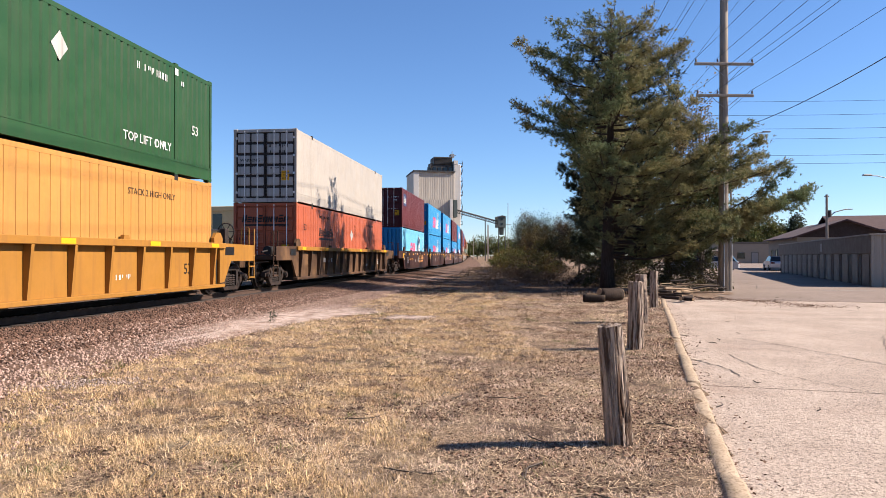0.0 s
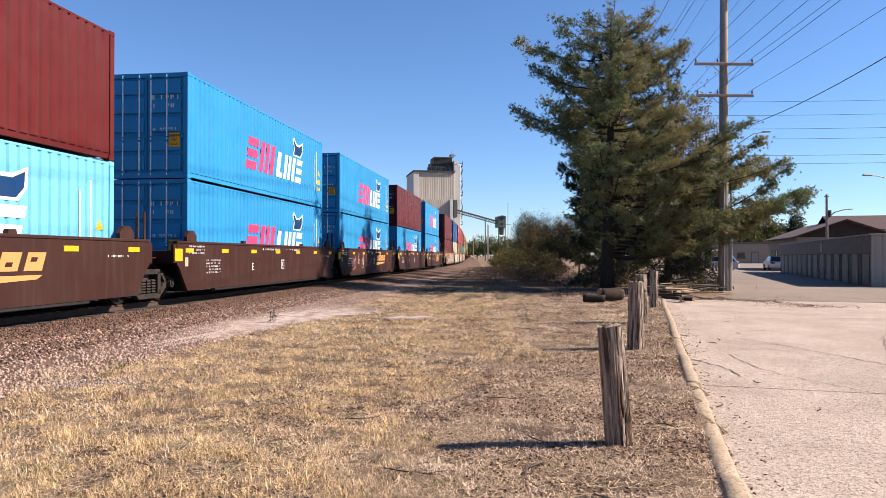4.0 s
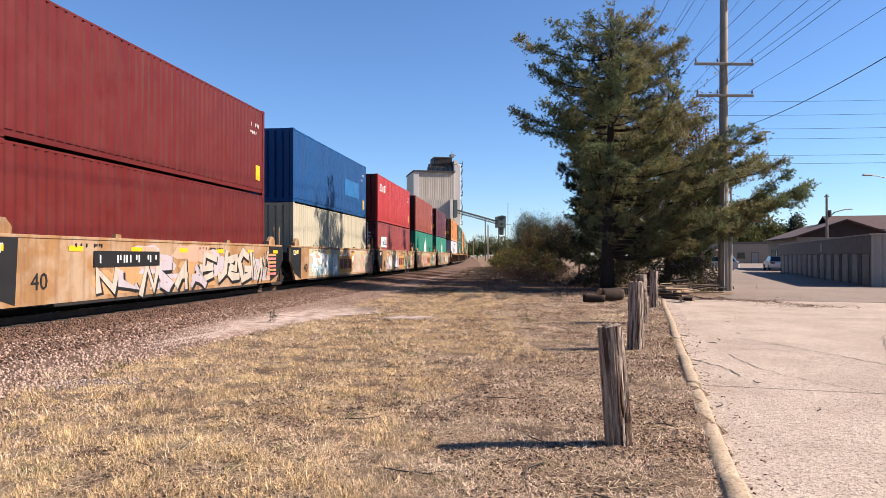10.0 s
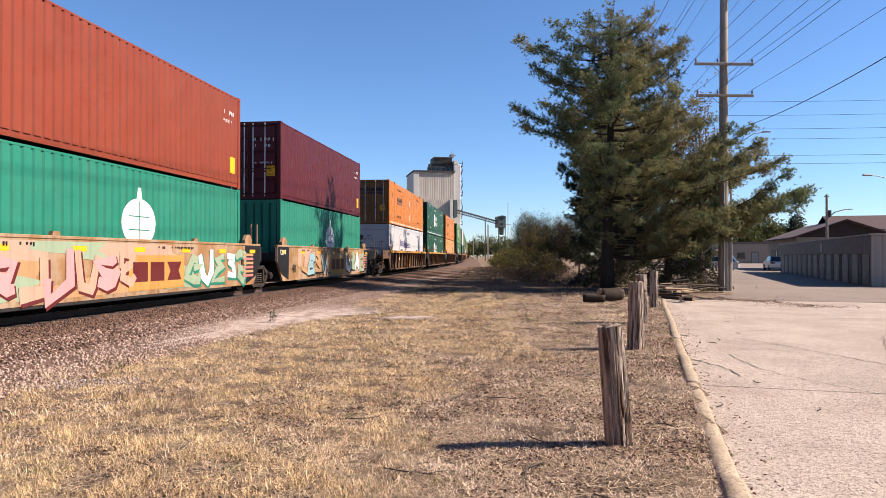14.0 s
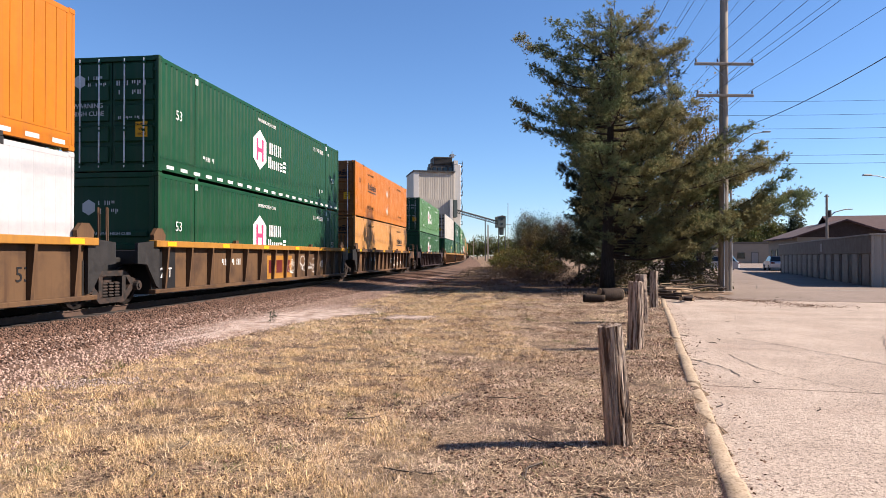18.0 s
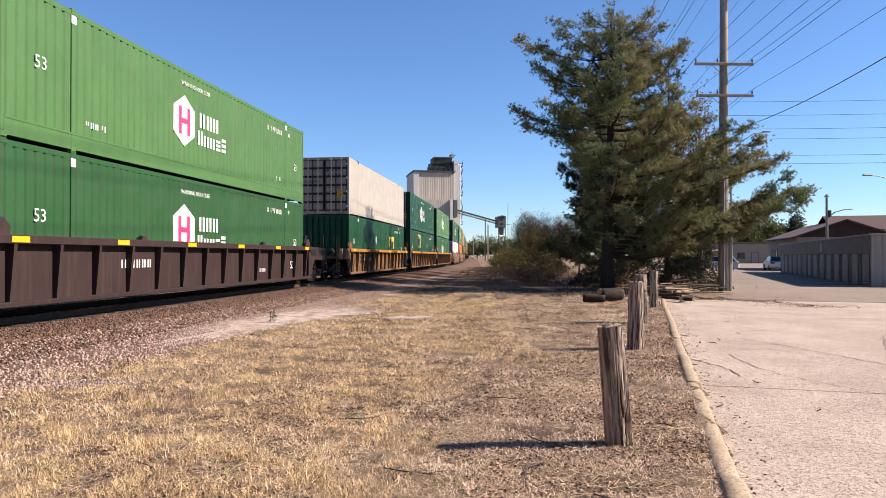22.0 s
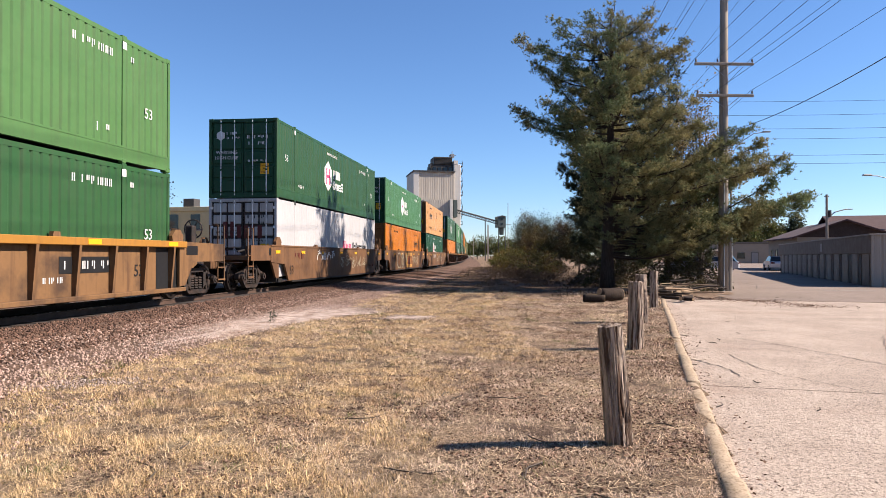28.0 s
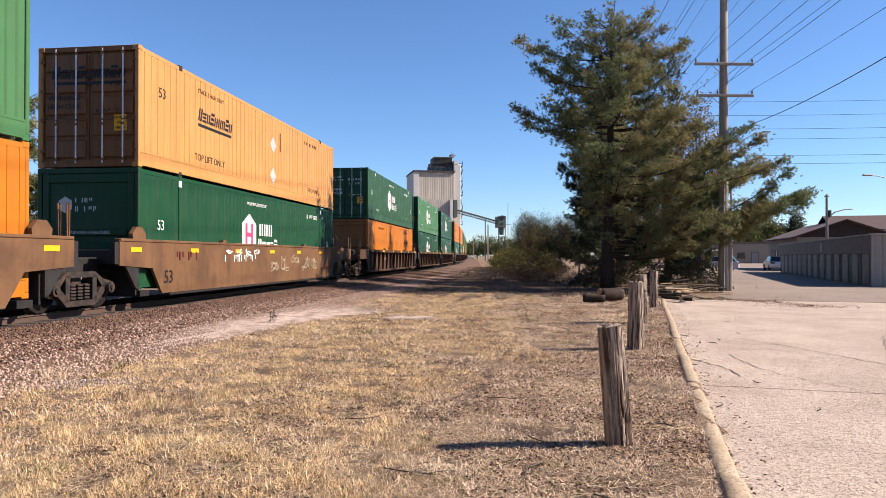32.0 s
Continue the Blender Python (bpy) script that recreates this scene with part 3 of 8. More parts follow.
            bogie_parts(ob, sy * (hl + gap), None if plain else centre + sy * (hl + gap))
            part("articulation", lambda: Geo().cyl((0, sy * (hl + gap), 0.75), (0, sy * (hl + gap), 1.22), 0.34, n=14), grimy_steel, ob, key=(k, "pin", sy, round(gap, 1)))
            for x in (1.22, 1.42):
                part("grab_iron", lambda: Geo().tube([(x, sy * (hl + 0.75), 1.4), (x, sy * (hl + 0.75), 2.2), (x - 0.1, sy * (hl + 0.95), 2.2), (x - 0.1, sy * (hl + 0.95), 1.0)], 0.02, 6), mat, ob, key=(k, "grab", sy, x))
    return ob


# ---- materials of the ground and the buildings ----


def layered(name, dark, mid, light, fine=55.0, coarse=0.9, bump=0.02, rough=0.95, specks=0.0, blotch=0.0, blotch_colour=(0.2, 0.13, 0.09)):
    """Soil-like surface: three tones mixed by fine litter noise and broad patches."""
    m = bpy.data.materials.new(name)
    m.use_nodes = True
    N, L = m.node_tree.nodes, m.node_tree.links
    bsdf = N["Principled BSDF"]
    bsdf.inputs["Roughness"].default_value, bsdf.inputs["Specular IOR Level"].default_value = rough, 0.12
    co = N.new("ShaderNodeTexCoord").outputs["Object"]

    def tex(s, detail=5.0, rgh=0.6):
        n = N.new("ShaderNodeTexNoise")
        n.inputs["Scale"].default_value, n.inputs["Detail"].default_value, n.inputs["Roughness"].default_value = s, detail, rgh
        L.new(co, n.inputs["Vector"])
        return n.outputs["Fac"]

    def rng_(v, lo, hi):
        r = N.new("ShaderNodeMapRange")
        r.inputs["From Min"].default_value, r.inputs["From Max"].default_value = lo, hi
        L.new(v, r.inputs["Value"])
        return r.outputs["Result"]

    def mix(f, a, b):
        x = N.new("ShaderNodeMix")
        x.data_type = "RGBA"
        for sock, v in ((x.inputs[0], f), (x.inputs[6], a), (x.inputs[7], b)):
            if isinstance(v, tuple):
                sock.default_value = (*v, 1)
            else:
                L.new(v, sock)
        return x.outputs[2]

    f1, f2, f3 = tex(fine, 4.0, 0.7), tex(coarse, 6.0, 0.65), tex(fine * 0.28, 5.0, 0.7)
    col = mix(rng_(f2, 0.40, 0.62), light, mid)
    col = mix(rng_(f3, 0.50, 0.72), col, mid)
    col = mix(rng_(f1, 0.50, 0.66), col, dark)
    if specks:
        col = mix(rng_(tex(fine * 1.7, 2.0, 0.5), 0.62, 0.68), col, tuple(specks * c for c in dark))
    if blotch:
        k = N.new("ShaderNodeMath")
        k.operation = "MULTIPLY"
        L.new(rng_(tex(coarse * 0.55, 7.0, 0.7), 0.52, 0.72), k.inputs[0])
        k.inputs[1].default_value = blotch
        col = mix(k.outputs[0], col, blotch_colour)
    L.new(col, bsdf.inputs["Base Color"])
    b = N.new("ShaderNodeBump")
    b.inputs["Strength"].default_value, b.inputs["Distance"].default_value = 1.0, bump
    L.new(f3, b.inputs["Height"])
    b2 = N.new("ShaderNodeBump")
    b2.inputs["Strength"].default_value, b2.inputs["Distance"].default_value = 0.9, bump * 0.4
    L.new(f1, b2.inputs["Height"])
    L.new(b.outputs["Normal"], b2.inputs["Normal"])
    L.new(b2.outputs["Normal"], bsdf.inputs["Normal"])
    return m


straw_ground = layered("dry_grass_ground", (0.014, 0.010, 0.008), (0.11, 0.075, 0.055), (0.33, 0.24, 0.155), fine=44.0, coarse=0.9, bump=0.06, specks=0.6)
ballast_mat = layered("ballast_bed", (0.0327, 0.0214, 0.0167), (0.1041, 0.0666, 0.0488), (0.1606, 0.1059, 0.0774), fine=17.0, coarse=0.6, bump=0.06)
stone_mat = material("ballast_stone", (0.2738, 0.1961, 0.1591), 0.9, vary=0.15, scale=8, island=0.45, bump=0.004, bump_scale=30, spec=0.2)
dark_stone_mat = material("grimy_ballast_stone", (0.0982, 0.0583, 0.0411), 0.9, vary=0.2, scale=8, island=0.75, bump=0.004, bump_scale=30, spec=0.2)
pale_gravel = material("pale_gravel", (0.42, 0.345, 0.30), 0.95, vary=0.4, scale=6, second=(0.20, 0.140, 0.108), mix_scale=3.0, mix_low=0.46, mix_high=0.62, bump=0.04, bump_scale=34, spec=0.15)
rail_steel = material("rusty_rail", (0.0654, 0.0387, 0.0268), 0.7, 0.3, vary=0.25, scale=6)
rail_top = material("polished_rail_head", (0.2677, 0.2558, 0.2499), 0.25, 0.95, vary=0.1, scale=4)
tie_wood = material("tie_wood", (0.0446, 0.0327, 0.0268), 0.9, vary=0.35, scale=5, stretch=(1, 6, 6), bump=0.006, bump_scale=20, per_object=0.2)
concrete = layered("old_concrete", (0.075, 0.058, 0.047), (0.365, 0.298, 0.242), (0.465, 0.385, 0.315), fine=48.0, coarse=0.6, bump=0.024, specks=0.36, blotch=0.6, blotch_colour=(0.27, 0.195, 0.15))
kerb_mat = layered("kerb_concrete", (0.1547, 0.113, 0.0744), (0.2737, 0.2142, 0.1487), (0.3392, 0.2737, 0.1993), fine=30.0, coarse=1.6, bump=0.012, specks=0.6, blotch=0.4, blotch_colour=(0.1785, 0.1309, 0.0833))
asphalt = layered("worn_asphalt", (0.1071, 0.0833, 0.0684), (0.1993, 0.1595, 0.1321), (0.2499, 0.2023, 0.1696), fine=16.0, coarse=0.22, bump=0.006, specks=0.6, blotch=0.7, blotch_colour=(0.1309, 0.1041, 0.0881))
crack_mat = material("crack_dirt", (0.0357, 0.0268, 0.0214), 1.0, vary=0.3, scale=6)
line_paint = material("faded_line_paint", (0.2856, 0.2677, 0.2499), 0.9, vary=0.2, scale=6)
post_wood = material("weathered_timber", (0.34, 0.275, 0.22), 0.95, vary=0.45, scale=2.4, stretch=(22, 22, 1.3), second=(0.075, 0.048, 0.034), mix_scale=1.3, mix_low=0.46, mix_high=0.58, bump=0.03, bump_scale=4, spec=0.1)
pole_wood = material("pole_timber", (0.215, 0.188, 0.160), 0.9, vary=0.25, scale=2.0, stretch=(12, 12, 0.8), bump=0.006, bump_scale=5, spec=0.15)
wire_mat = material("wire", (0.0179, 0.0179, 0.0208), 0.6, 0.3)
galvanised = material("galvanised_steel", (0.2499, 0.2558, 0.2618), 0.5, 0.6, vary=0.1, scale=3)
porcelain = material("insulator", (0.0416, 0.0298, 0.0268), 0.3)
metal_wall = material("grey_metal_siding", (0.2737, 0.241, 0.2082), 0.6, vary=0.06, scale=1.0, streak=0.15)
metal_band = material("taupe_fascia", (0.119, 0.0904, 0.0702), 0.7, vary=0.06, scale=1.0)
door_white = material("white_roller_door", (0.1963, 0.1785, 0.1666), 0.5, vary=0.05, scale=1.2, streak=0.12)
door_grey = material("grey_divider", (0.0803, 0.0654, 0.0565), 0.7, vary=0.08, scale=1.2)
beige_wall = material("beige_stucco", (0.238, 0.1934, 0.1458), 0.9, vary=0.06, scale=0.8)
cream_wall = material("cream_brick_wall", (0.476, 0.3986, 0.2261), 0.9, vary=0.08, scale=1.0)
gable_board = material("dark_brown_boards", (0.0298, 0.0184, 0.0155), 0.9, vary=0.2, scale=2.0)
maroon_roof = material("maroon_shingle_roof", (0.0565, 0.0298, 0.0286), 0.9, vary=0.15, scale=2.0, bump=0.01, bump_scale=9)
dark_glass = material("dark_window_glass", (0.0071, 0.0083, 0.0107), 0.08, vary=0.02)
elev_metal = material("elevator_siding", (0.3808, 0.3392, 0.2826), 0.6, vary=0.05, scale=0.12, streak=0.12)
elev_concrete = material("elevator_concrete", (0.476, 0.4582, 0.4284), 0.85, vary=0.05, scale=0.1, streak=0.15, streak_colour=(0.2082, 0.1963, 0.1845))
tower_metal = material("green_grey_sheet", (0.0506, 0.0684, 0.0654), 0.7, vary=0.12, scale=0.5)
truss_steel = material("dark_truss_steel", (0.0357, 0.0327, 0.0309), 0.7, 0.2, vary=0.15, scale=0.6)
elev_dark = material("elevator_dark_cladding", (0.0327, 0.0309, 0.0309), 0.7, vary=0.15, scale=0.3)
bark = material("dark_bark", (0.0357, 0.0268, 0.0214), 0.95, vary=0.45, scale=5, stretch=(6, 6, 1), bump=0.02, bump_scale=6, spec=0.1)
cut_wood = material("cut_wood_face", (0.2677, 0.1845, 0.1071), 0.9, vary=0.2, scale=4)
car_white = material("car_white_paint", (0.4462, 0.4462, 0.4582), 0.2, vary=0.02)
tyre_rubber = material("tyre_rubber", (0.0119, 0.0119, 0.0119), 0.9, vary=0.1)


def leaf_material(name, colour, second, island=0.45, mix_scale=0.5):
    m = material(name, colour, 0.7, vary=0.12, scale=1.0, second=second, mix_scale=mix_scale, mix_low=0.44, mix_high=0.60, island=island, spec=0.25)
    N, L = m.node_tree.nodes, m.node_tree.links
    bsdf, out = N["Principled BSDF"], N["Material Output"]
    tr = N.new("ShaderNodeBsdfTranslucent")
    L.new(bsdf.inputs["Base Color"].links[0].from_socket, tr.inputs["Color"])
    mx = N.new("ShaderNodeMixShader")
    mx.inputs[0].default_value = 0.33
    L.new(bsdf.outputs[0], mx.inputs[1])
    L.new(tr.outputs[0], mx.inputs[2])
    L.new(mx.outputs[0], out.inputs["Surface"])
    return m


# ---- ground ----
def ground_sheet():
    def axis(near, far, step, growth):
        a = list(np.arange(near[0], near[1] + 1e-6, step))
        s = step
        while a[-1] < far[1]:
            s *= growth
            a.append(a[-1] + s)
        s = step
        while a[0] > far[0]:
            s *= growth
            a.insert(0, a[0] - s)
        return np.array(a)
    xs, ys = axis((-8, 12), (-3000, 3000), 0.25, 1.25), axis((2, 34), (-1500, 4000), 0.25, 1.25)
    X, Y = np.meshgrid(xs, ys)
    Z = np.zeros_like(X)
    for i in range(X.shape[0]):
        for j in range(X.shape[1]):
            x, y = X[i, j], Y[i, j]
            if -9 < x < 13 and 1 < y < 36:
                Z[i, j] = 0.05 * noise.noise(Vector((x * 0.35, y * 0.35, 3.0))) + 0.022 * noise.noise(Vector((x * 1.3, y * 1.3, 7.0))) - 0.03
            else:
                Z[i, j] = -0.03
            # gentle fall under the paved lot so that it stays above the soil
            d = lot_side(x, y)
            if d > -0.9 and d <= 0.14:
                Z[i, j] += 0.03 * min(1, (d + 0.9) / 0.7)
            if d > 0.14:
                Z[i, j] = -0.16
    n, m = X.shape
    v = np.stack([X.ravel(), Y.ravel(), Z.ravel()], 1)
    idx = np.arange(n * m).reshape(n, m)
    f = np.stack([idx[:-1, :-1].ravel(), idx[:-1, 1:].ravel(), idx[1:, 1:].ravel(), idx[1:, :-1].ravel()], 1)
    return tagged(new("ground", raw_mesh("ground", v, f, straw_ground, True)), "dry trampled straw-coloured grass on brown soil", "ground", kind="structure")


# the lot's frame: along the kerb and across it
KX, KY, KA = 1.78, 4.51, radians(16.1)
ku, kn = Vector((math.sin(KA), math.cos(KA))), Vector((math.cos(KA), -math.sin(KA)))


def lot(a, b, z=0.0):
    """World place: a along the kerb from its reference, b to its right."""
    return Vector((KX + ku.x * a + kn.x * b, KY + ku.y * a + kn.y * b, z))


def lot_side(x, y):
    return (x - KX) * kn.x + (y - KY) * kn.y


LOT = Matrix.Translation((KX, KY, 0)) @ Matrix.Rotation(-KA, 4, "Z")     # x across (right), y along
ground_sheet()

# kerb stones
kerb = thing("kerb", "weathered buff concrete kerb along the lot", "kerb", at=LOT, kind="structure")
rng = random.Random(5)


def kerb_stone(length, seed):
    """A worn kerb stone: rounded top edges, chipped and uneven along its length."""
    g, n = Geo(), max(4, round(length / 0.13))
    ring = [(0.005, -0.16), (0.006, -0.02), (0.026, 0.014), (0.09, 0.020), (0.148, 0.014), (0.174, -0.016), (0.182, -0.075), (0.186, -0.16)]
    v = []
    for i in range(n + 1):
        y = length * i / n
        for j, (x, z) in enumerate(ring):
            w = noise.noise(Vector((y * 1.7, j * 0.25, seed * 7.7))) + 0.5 * noise.noise(Vector((y * 5.3, j * 0.5, seed * 2.9)))
            c = max(0, noise.noise(Vector((y * 3.1, 0.5, seed * 3.1 + 40))) - 0.25) if j in (4, 5) else 0
            v.append((x + 0.009 * w - 0.04 * c, y + (0.004 if i == 0 else -0.004 if i == n else 0), z + (0.007 * w - 0.03 * c if z > -0.1 else 0)))
    m = len(ring)
    f = [(i * m + j, i * m + j + 1, (i + 1) * m + j + 1, (i + 1) * m + j) for i in range(n) for j in range(m - 1)]
    return g.add(v, f + [tuple(range(m))[::-1], tuple(range(n * m, n * m + m))])


y0 = -7.0
for i in range(14):
    length = rng.uniform(1.7, 2.7) if i < 13 else 24.2 - y0
    part("kerb_stone", kerb_stone(length, i), kerb_mat, kerb, at=pose(rng.uniform(-0.012, 0.012), y0, rng.uniform(-0.014, 0.008), 0, 0, rng.uniform(-0.25, 0.25)), smooth=True)
    y0 += length
    if y0 > 22.8:
        break

# concrete slabs of the lot
pavement = thing("pavement", "pinkish old concrete slabs with cracks and joints", "pavement", at=LOT, kind="structure")
for i in range(-2, 6):
    for j in range(0, 6):
        a0, a1 = i * 4.6, (i + 1) * 4.6
        b0 = 0.19 if j == 0 else j * 4.2
        if a1 > 23.2:
            a1 = 23.2
        if a1 - a0 < 0.3:
            continue
        part("slab", Geo().box(b0, (j + 1) * 4.2 - 0.002, a0, a1 - 0.002, -0.16, -0.072 + rng.uniform(-0.0015, 0.0015)), concrete, pavement)
solid("pavement_base", Geo().box(0.16, 25.2, -9.2, 23.2, -0.18, -0.090), crack_mat, "dark soil showing in the pavement joints", "pavement", kind="structure", at=LOT)
road_geo = Geo()
for k in range(7):
    y0, y1 = 23.2 + 0.8 * k, 24.0 + 0.8 * k
    za, zb = -0.073 + 0.071 * k / 7, -0.073 + 0.071 * (k + 1) / 7
    road_geo.add([(-0.3, y0, za), (160, y0, za), (160, y1, zb), (-0.3, y1, zb)], [(0, 1, 2, 3)])
road_geo.box(-0.3, 160, 28.8, 190, -0.12, -0.002).box(25.2, 160, -60, 23.2, -0.12, -0.073)
solid("road", road_geo, asphalt, "grey-brown worn asphalt of the lot and lane", "road", kind="structure", at=LOT)


CRACK_Z = -0.0645


def crack(pts, w, seed):
    r = random.Random(seed)
    g = Geo()
    dense = []
    for (x0, y0), (x1, y1) in zip(pts, pts[1:]):
        n = max(2, int(math.hypot(x1 - x0, y1 - y0) / 0.12))
        for i in range(n):
            t = i / n
            dense.append((x0 + (x1 - x0) * t + r.gauss(0, 0.018), y0 + (y1 - y0) * t + r.gauss(0, 0.018)))
    v, f = [], []
    for i, (x, y) in enumerate(dense):
        d = Vector(dense[min(i + 1, len(dense) - 1)]) - Vector(dense[max(i - 1, 0)])
        nrm = Vector((-d.y, d.x)).normalized() * w * r.uniform(0.3, 1.0) * (0.25 if i in (0, len(dense) - 1) else 1)
        v += [(x + nrm.x, y + nrm.y, CRACK_Z), (x - nrm.x, y - nrm.y, CRACK_Z)]
    f = [(2 * i, 2 * i + 1, 2 * i + 3, 2 * i + 2) for i in range(len(dense) - 1)]
    return g.add(v, f)


for k, pts in enumerate([[(0.25, 6.9), (0.6, 6.2), (0.8, 5.2)], [(0.25, 8.2), (1.6, 8.5), (2.2, 8.0), (4.5, 8.8), (7, 8.5)], [(0.81, 7.72), (1.07, 6.33), (1.39, 5.59), (2.22, 4.48), (3.2, 4.2)],
                         [(1.2, 10.2), (1.96, 9.14), (2.71, 7.64), (2.97, 7.09), (3.8, 6.4)], [(0.2, 11.5), (2.5, 11.9), (6, 11.2), (9, 12.0)], [(3.5, 9.0), (4.2, 11.6)], [(2.0, 15.0), (7, 16.2), (11, 15.6)], [(4.5, 5.4), (6.4, 6.6), (7.2, 8.4)],
                         [(0.2, 16.5), (3, 17.5)]]):
    part("crack", crack(pts, 0.011 if k % 3 else 0.015, k), crack_mat, pavement)
CRACK_Z = 0.0015
for k, pts in enumerate([[(6, 29.6), (11, 31.0), (17, 30.4)], [(9, 33.5), (14, 32.6), (22, 34.0)], [(4.5, 31), (5.2, 36), (4.6, 42)], [(8, 38), (12, 39.2)], [(13, 29.2), (15, 35), (14.2, 40)]]):
    part("crack", crack(pts, 0.022, 40 + k), crack_mat, pavement)
solid("parking_line", Geo().box(6.0, 13.0, 30.6, 30.75, -0.002, 0.003).box(9.5, 15, 29.4, 29.5, -0.002, 0.003), line_paint, "faded white line painted on the asphalt", "road marking", kind="structure", at=LOT)


# ---- railway: bed, ties, rails ----
def swept(profile, s0, s1, step, z=0.0, closed=True, grow=1.0):
    """A profile of (offset to the right, height) swept along the line."""
    g = Geo()
    stations, s = [], s0
    while s < s1:
        stations.append(s)
        s += step if s < 120 else step * 4
    stations.append(s1)
    v, n = [], len(profile)
    for s in stations:
        for d, h in profile:
            x, y = offset_line(s, d)
            v.append((x, y, z + h))
    f = []
    for i in range(len(stations) - 1):
        for j in range(n if closed else n - 1):
            f.append((i * n + j, i * n + (j + 1) % n, (i + 1) * n + (j + 1) % n, (i + 1) * n + j))
    return g.add(v, f)


solid("track_bed", swept([(-7.5, -0.08), (-4.6, 0.0), (-2.1, 0.22), (-1.3, 0.255), (1.3, 0.255), (2.1, 0.22), (3.4, 0.08), (4.6, 0.0), (5.2, -0.10)], -420, 850, 1.0, closed=False), ballast_mat, "raised bed of pinkish brown crushed ballast", "track bed", kind="structure", smooth=False)
# near-black: oil plus the train's shade painted in, out over the far shoulder
solid("oily_ballast", swept([(-4.6, 0.004), (-2.1, 0.226), (-1.12, 0.262), (1.12, 0.262)], -420, 850, 1.0, closed=False), material("oily_shaded_ballast_bed", (0.010, 0.008, 0.007), 0.9, vary=0.45, scale=9, bump=0.04, bump_scale=22), "ballast under the train, darkened by oil and painted-in shade", "track bed", kind="structure")
track = thing("railway_track", "rusty steel rails on dark timber ties", "railway track", kind="structure")
for d in (-0.755, 0.755):
    part("rail", swept([(d - 0.070, 0.235), (d + 0.070, 0.235), (d + 0.012, 0.26), (d + 0.010, 0.36), (d + 0.036, 0.37), (d + 0.034, 0.396), (d - 0.034, 0.396), (d - 0.036, 0.37), (d - 0.010, 0.36), (d - 0.012, 0.26)], -420, 850, 2.0), rail_steel, track, "rusty brown rail")
    part("rail_head", swept([(d - 0.030, 0.394), (d + 0.030, 0.394), (d + 0.026, 0.400), (d - 0.026, 0.400)], -420, 850, 2.0), rail_top, track, "rail head polished bright")
for i in range(150):
    s = 2 + i * 0.52
    x, y = on_line(s)
    part("tie", lambda: Geo().box(-1.30, 1.30, -0.115, 0.115, 0.06, 0.268, 0.012), tie_wood, track, at=ride(s, 0.5, 0.0), key="tie")

# ---- timber posts along the kerb ----
def timber_post(x, y, h, r, lean_x, lean_y, seed, label):
    n, rings = 72, 22
    v, f = [], []
    for k in range(rings + 1):
        t = k / rings
        z = -0.12 + t * (h + 0.12)
        for i in range(n):
            a = 2 * math.pi * i / n
            tw = a + 0.35 * z
            c, s_ = math.cos(tw), math.sin(tw)
            groove = abs(noise.noise(Vector((c * 5.5 + seed * 3, s_ * 5.5, z * 0.55))))
            fine = noise.noise(Vector((c * 16 + seed, s_ * 16, z * 1.6)))
            q = r * (1.07 - 0.13 * t) * (1 + 0.05 * noise.noise(Vector((c * 1.5 + seed, s_ * 1.5, z * 1.1))) - 0.16 * max(0, 0.14 - groove) / 0.14 + 0.025 * fine)
            v.append((q * math.cos(a), q * math.sin(a), z + (0.02 * noise.noise(Vector((c * 4, s_ * 4, seed))) if k == rings else 0)))
    for k in range(rings):
        f += [(k * n + i, k * n + (i + 1) % n, (k + 1) * n + (i + 1) % n, (k + 1) * n + i) for i in range(n)]
    v.append((0, 0, h - 0.015))
    f += [(rings * n + i, rings * n + (i + 1) % n, len(v) - 1) for i in range(n)]
    return solid("bollard_post", Geo().add(v, f), post_wood, label, "wooden post", "posts along the kerb", at=pose(x, y, 0, lean_x, lean_y, 0), smooth=False)


timber_post(1.455, 5.84, 0.98, 0.108, 1.0, -4.6, 1, "grey weathered cracked round timber post in dry grass")
timber_post(3.23, 11.85, 1.12, 0.128, 0, 0.6, 2, "dark weathered round timber post beside the kerb")
timber_post(4.68, 16.6, 1.12, 0.14, 0, -1.0, 3, "dark weathered round timber post beside the kerb")
timber_post(6.37, 21.3, 1.10, 0.125, 0, 0, 4, "dark weathered round timber post beside the kerb")

# ---- utility poles and wires ----
PX, PY = 12.52, 31.5


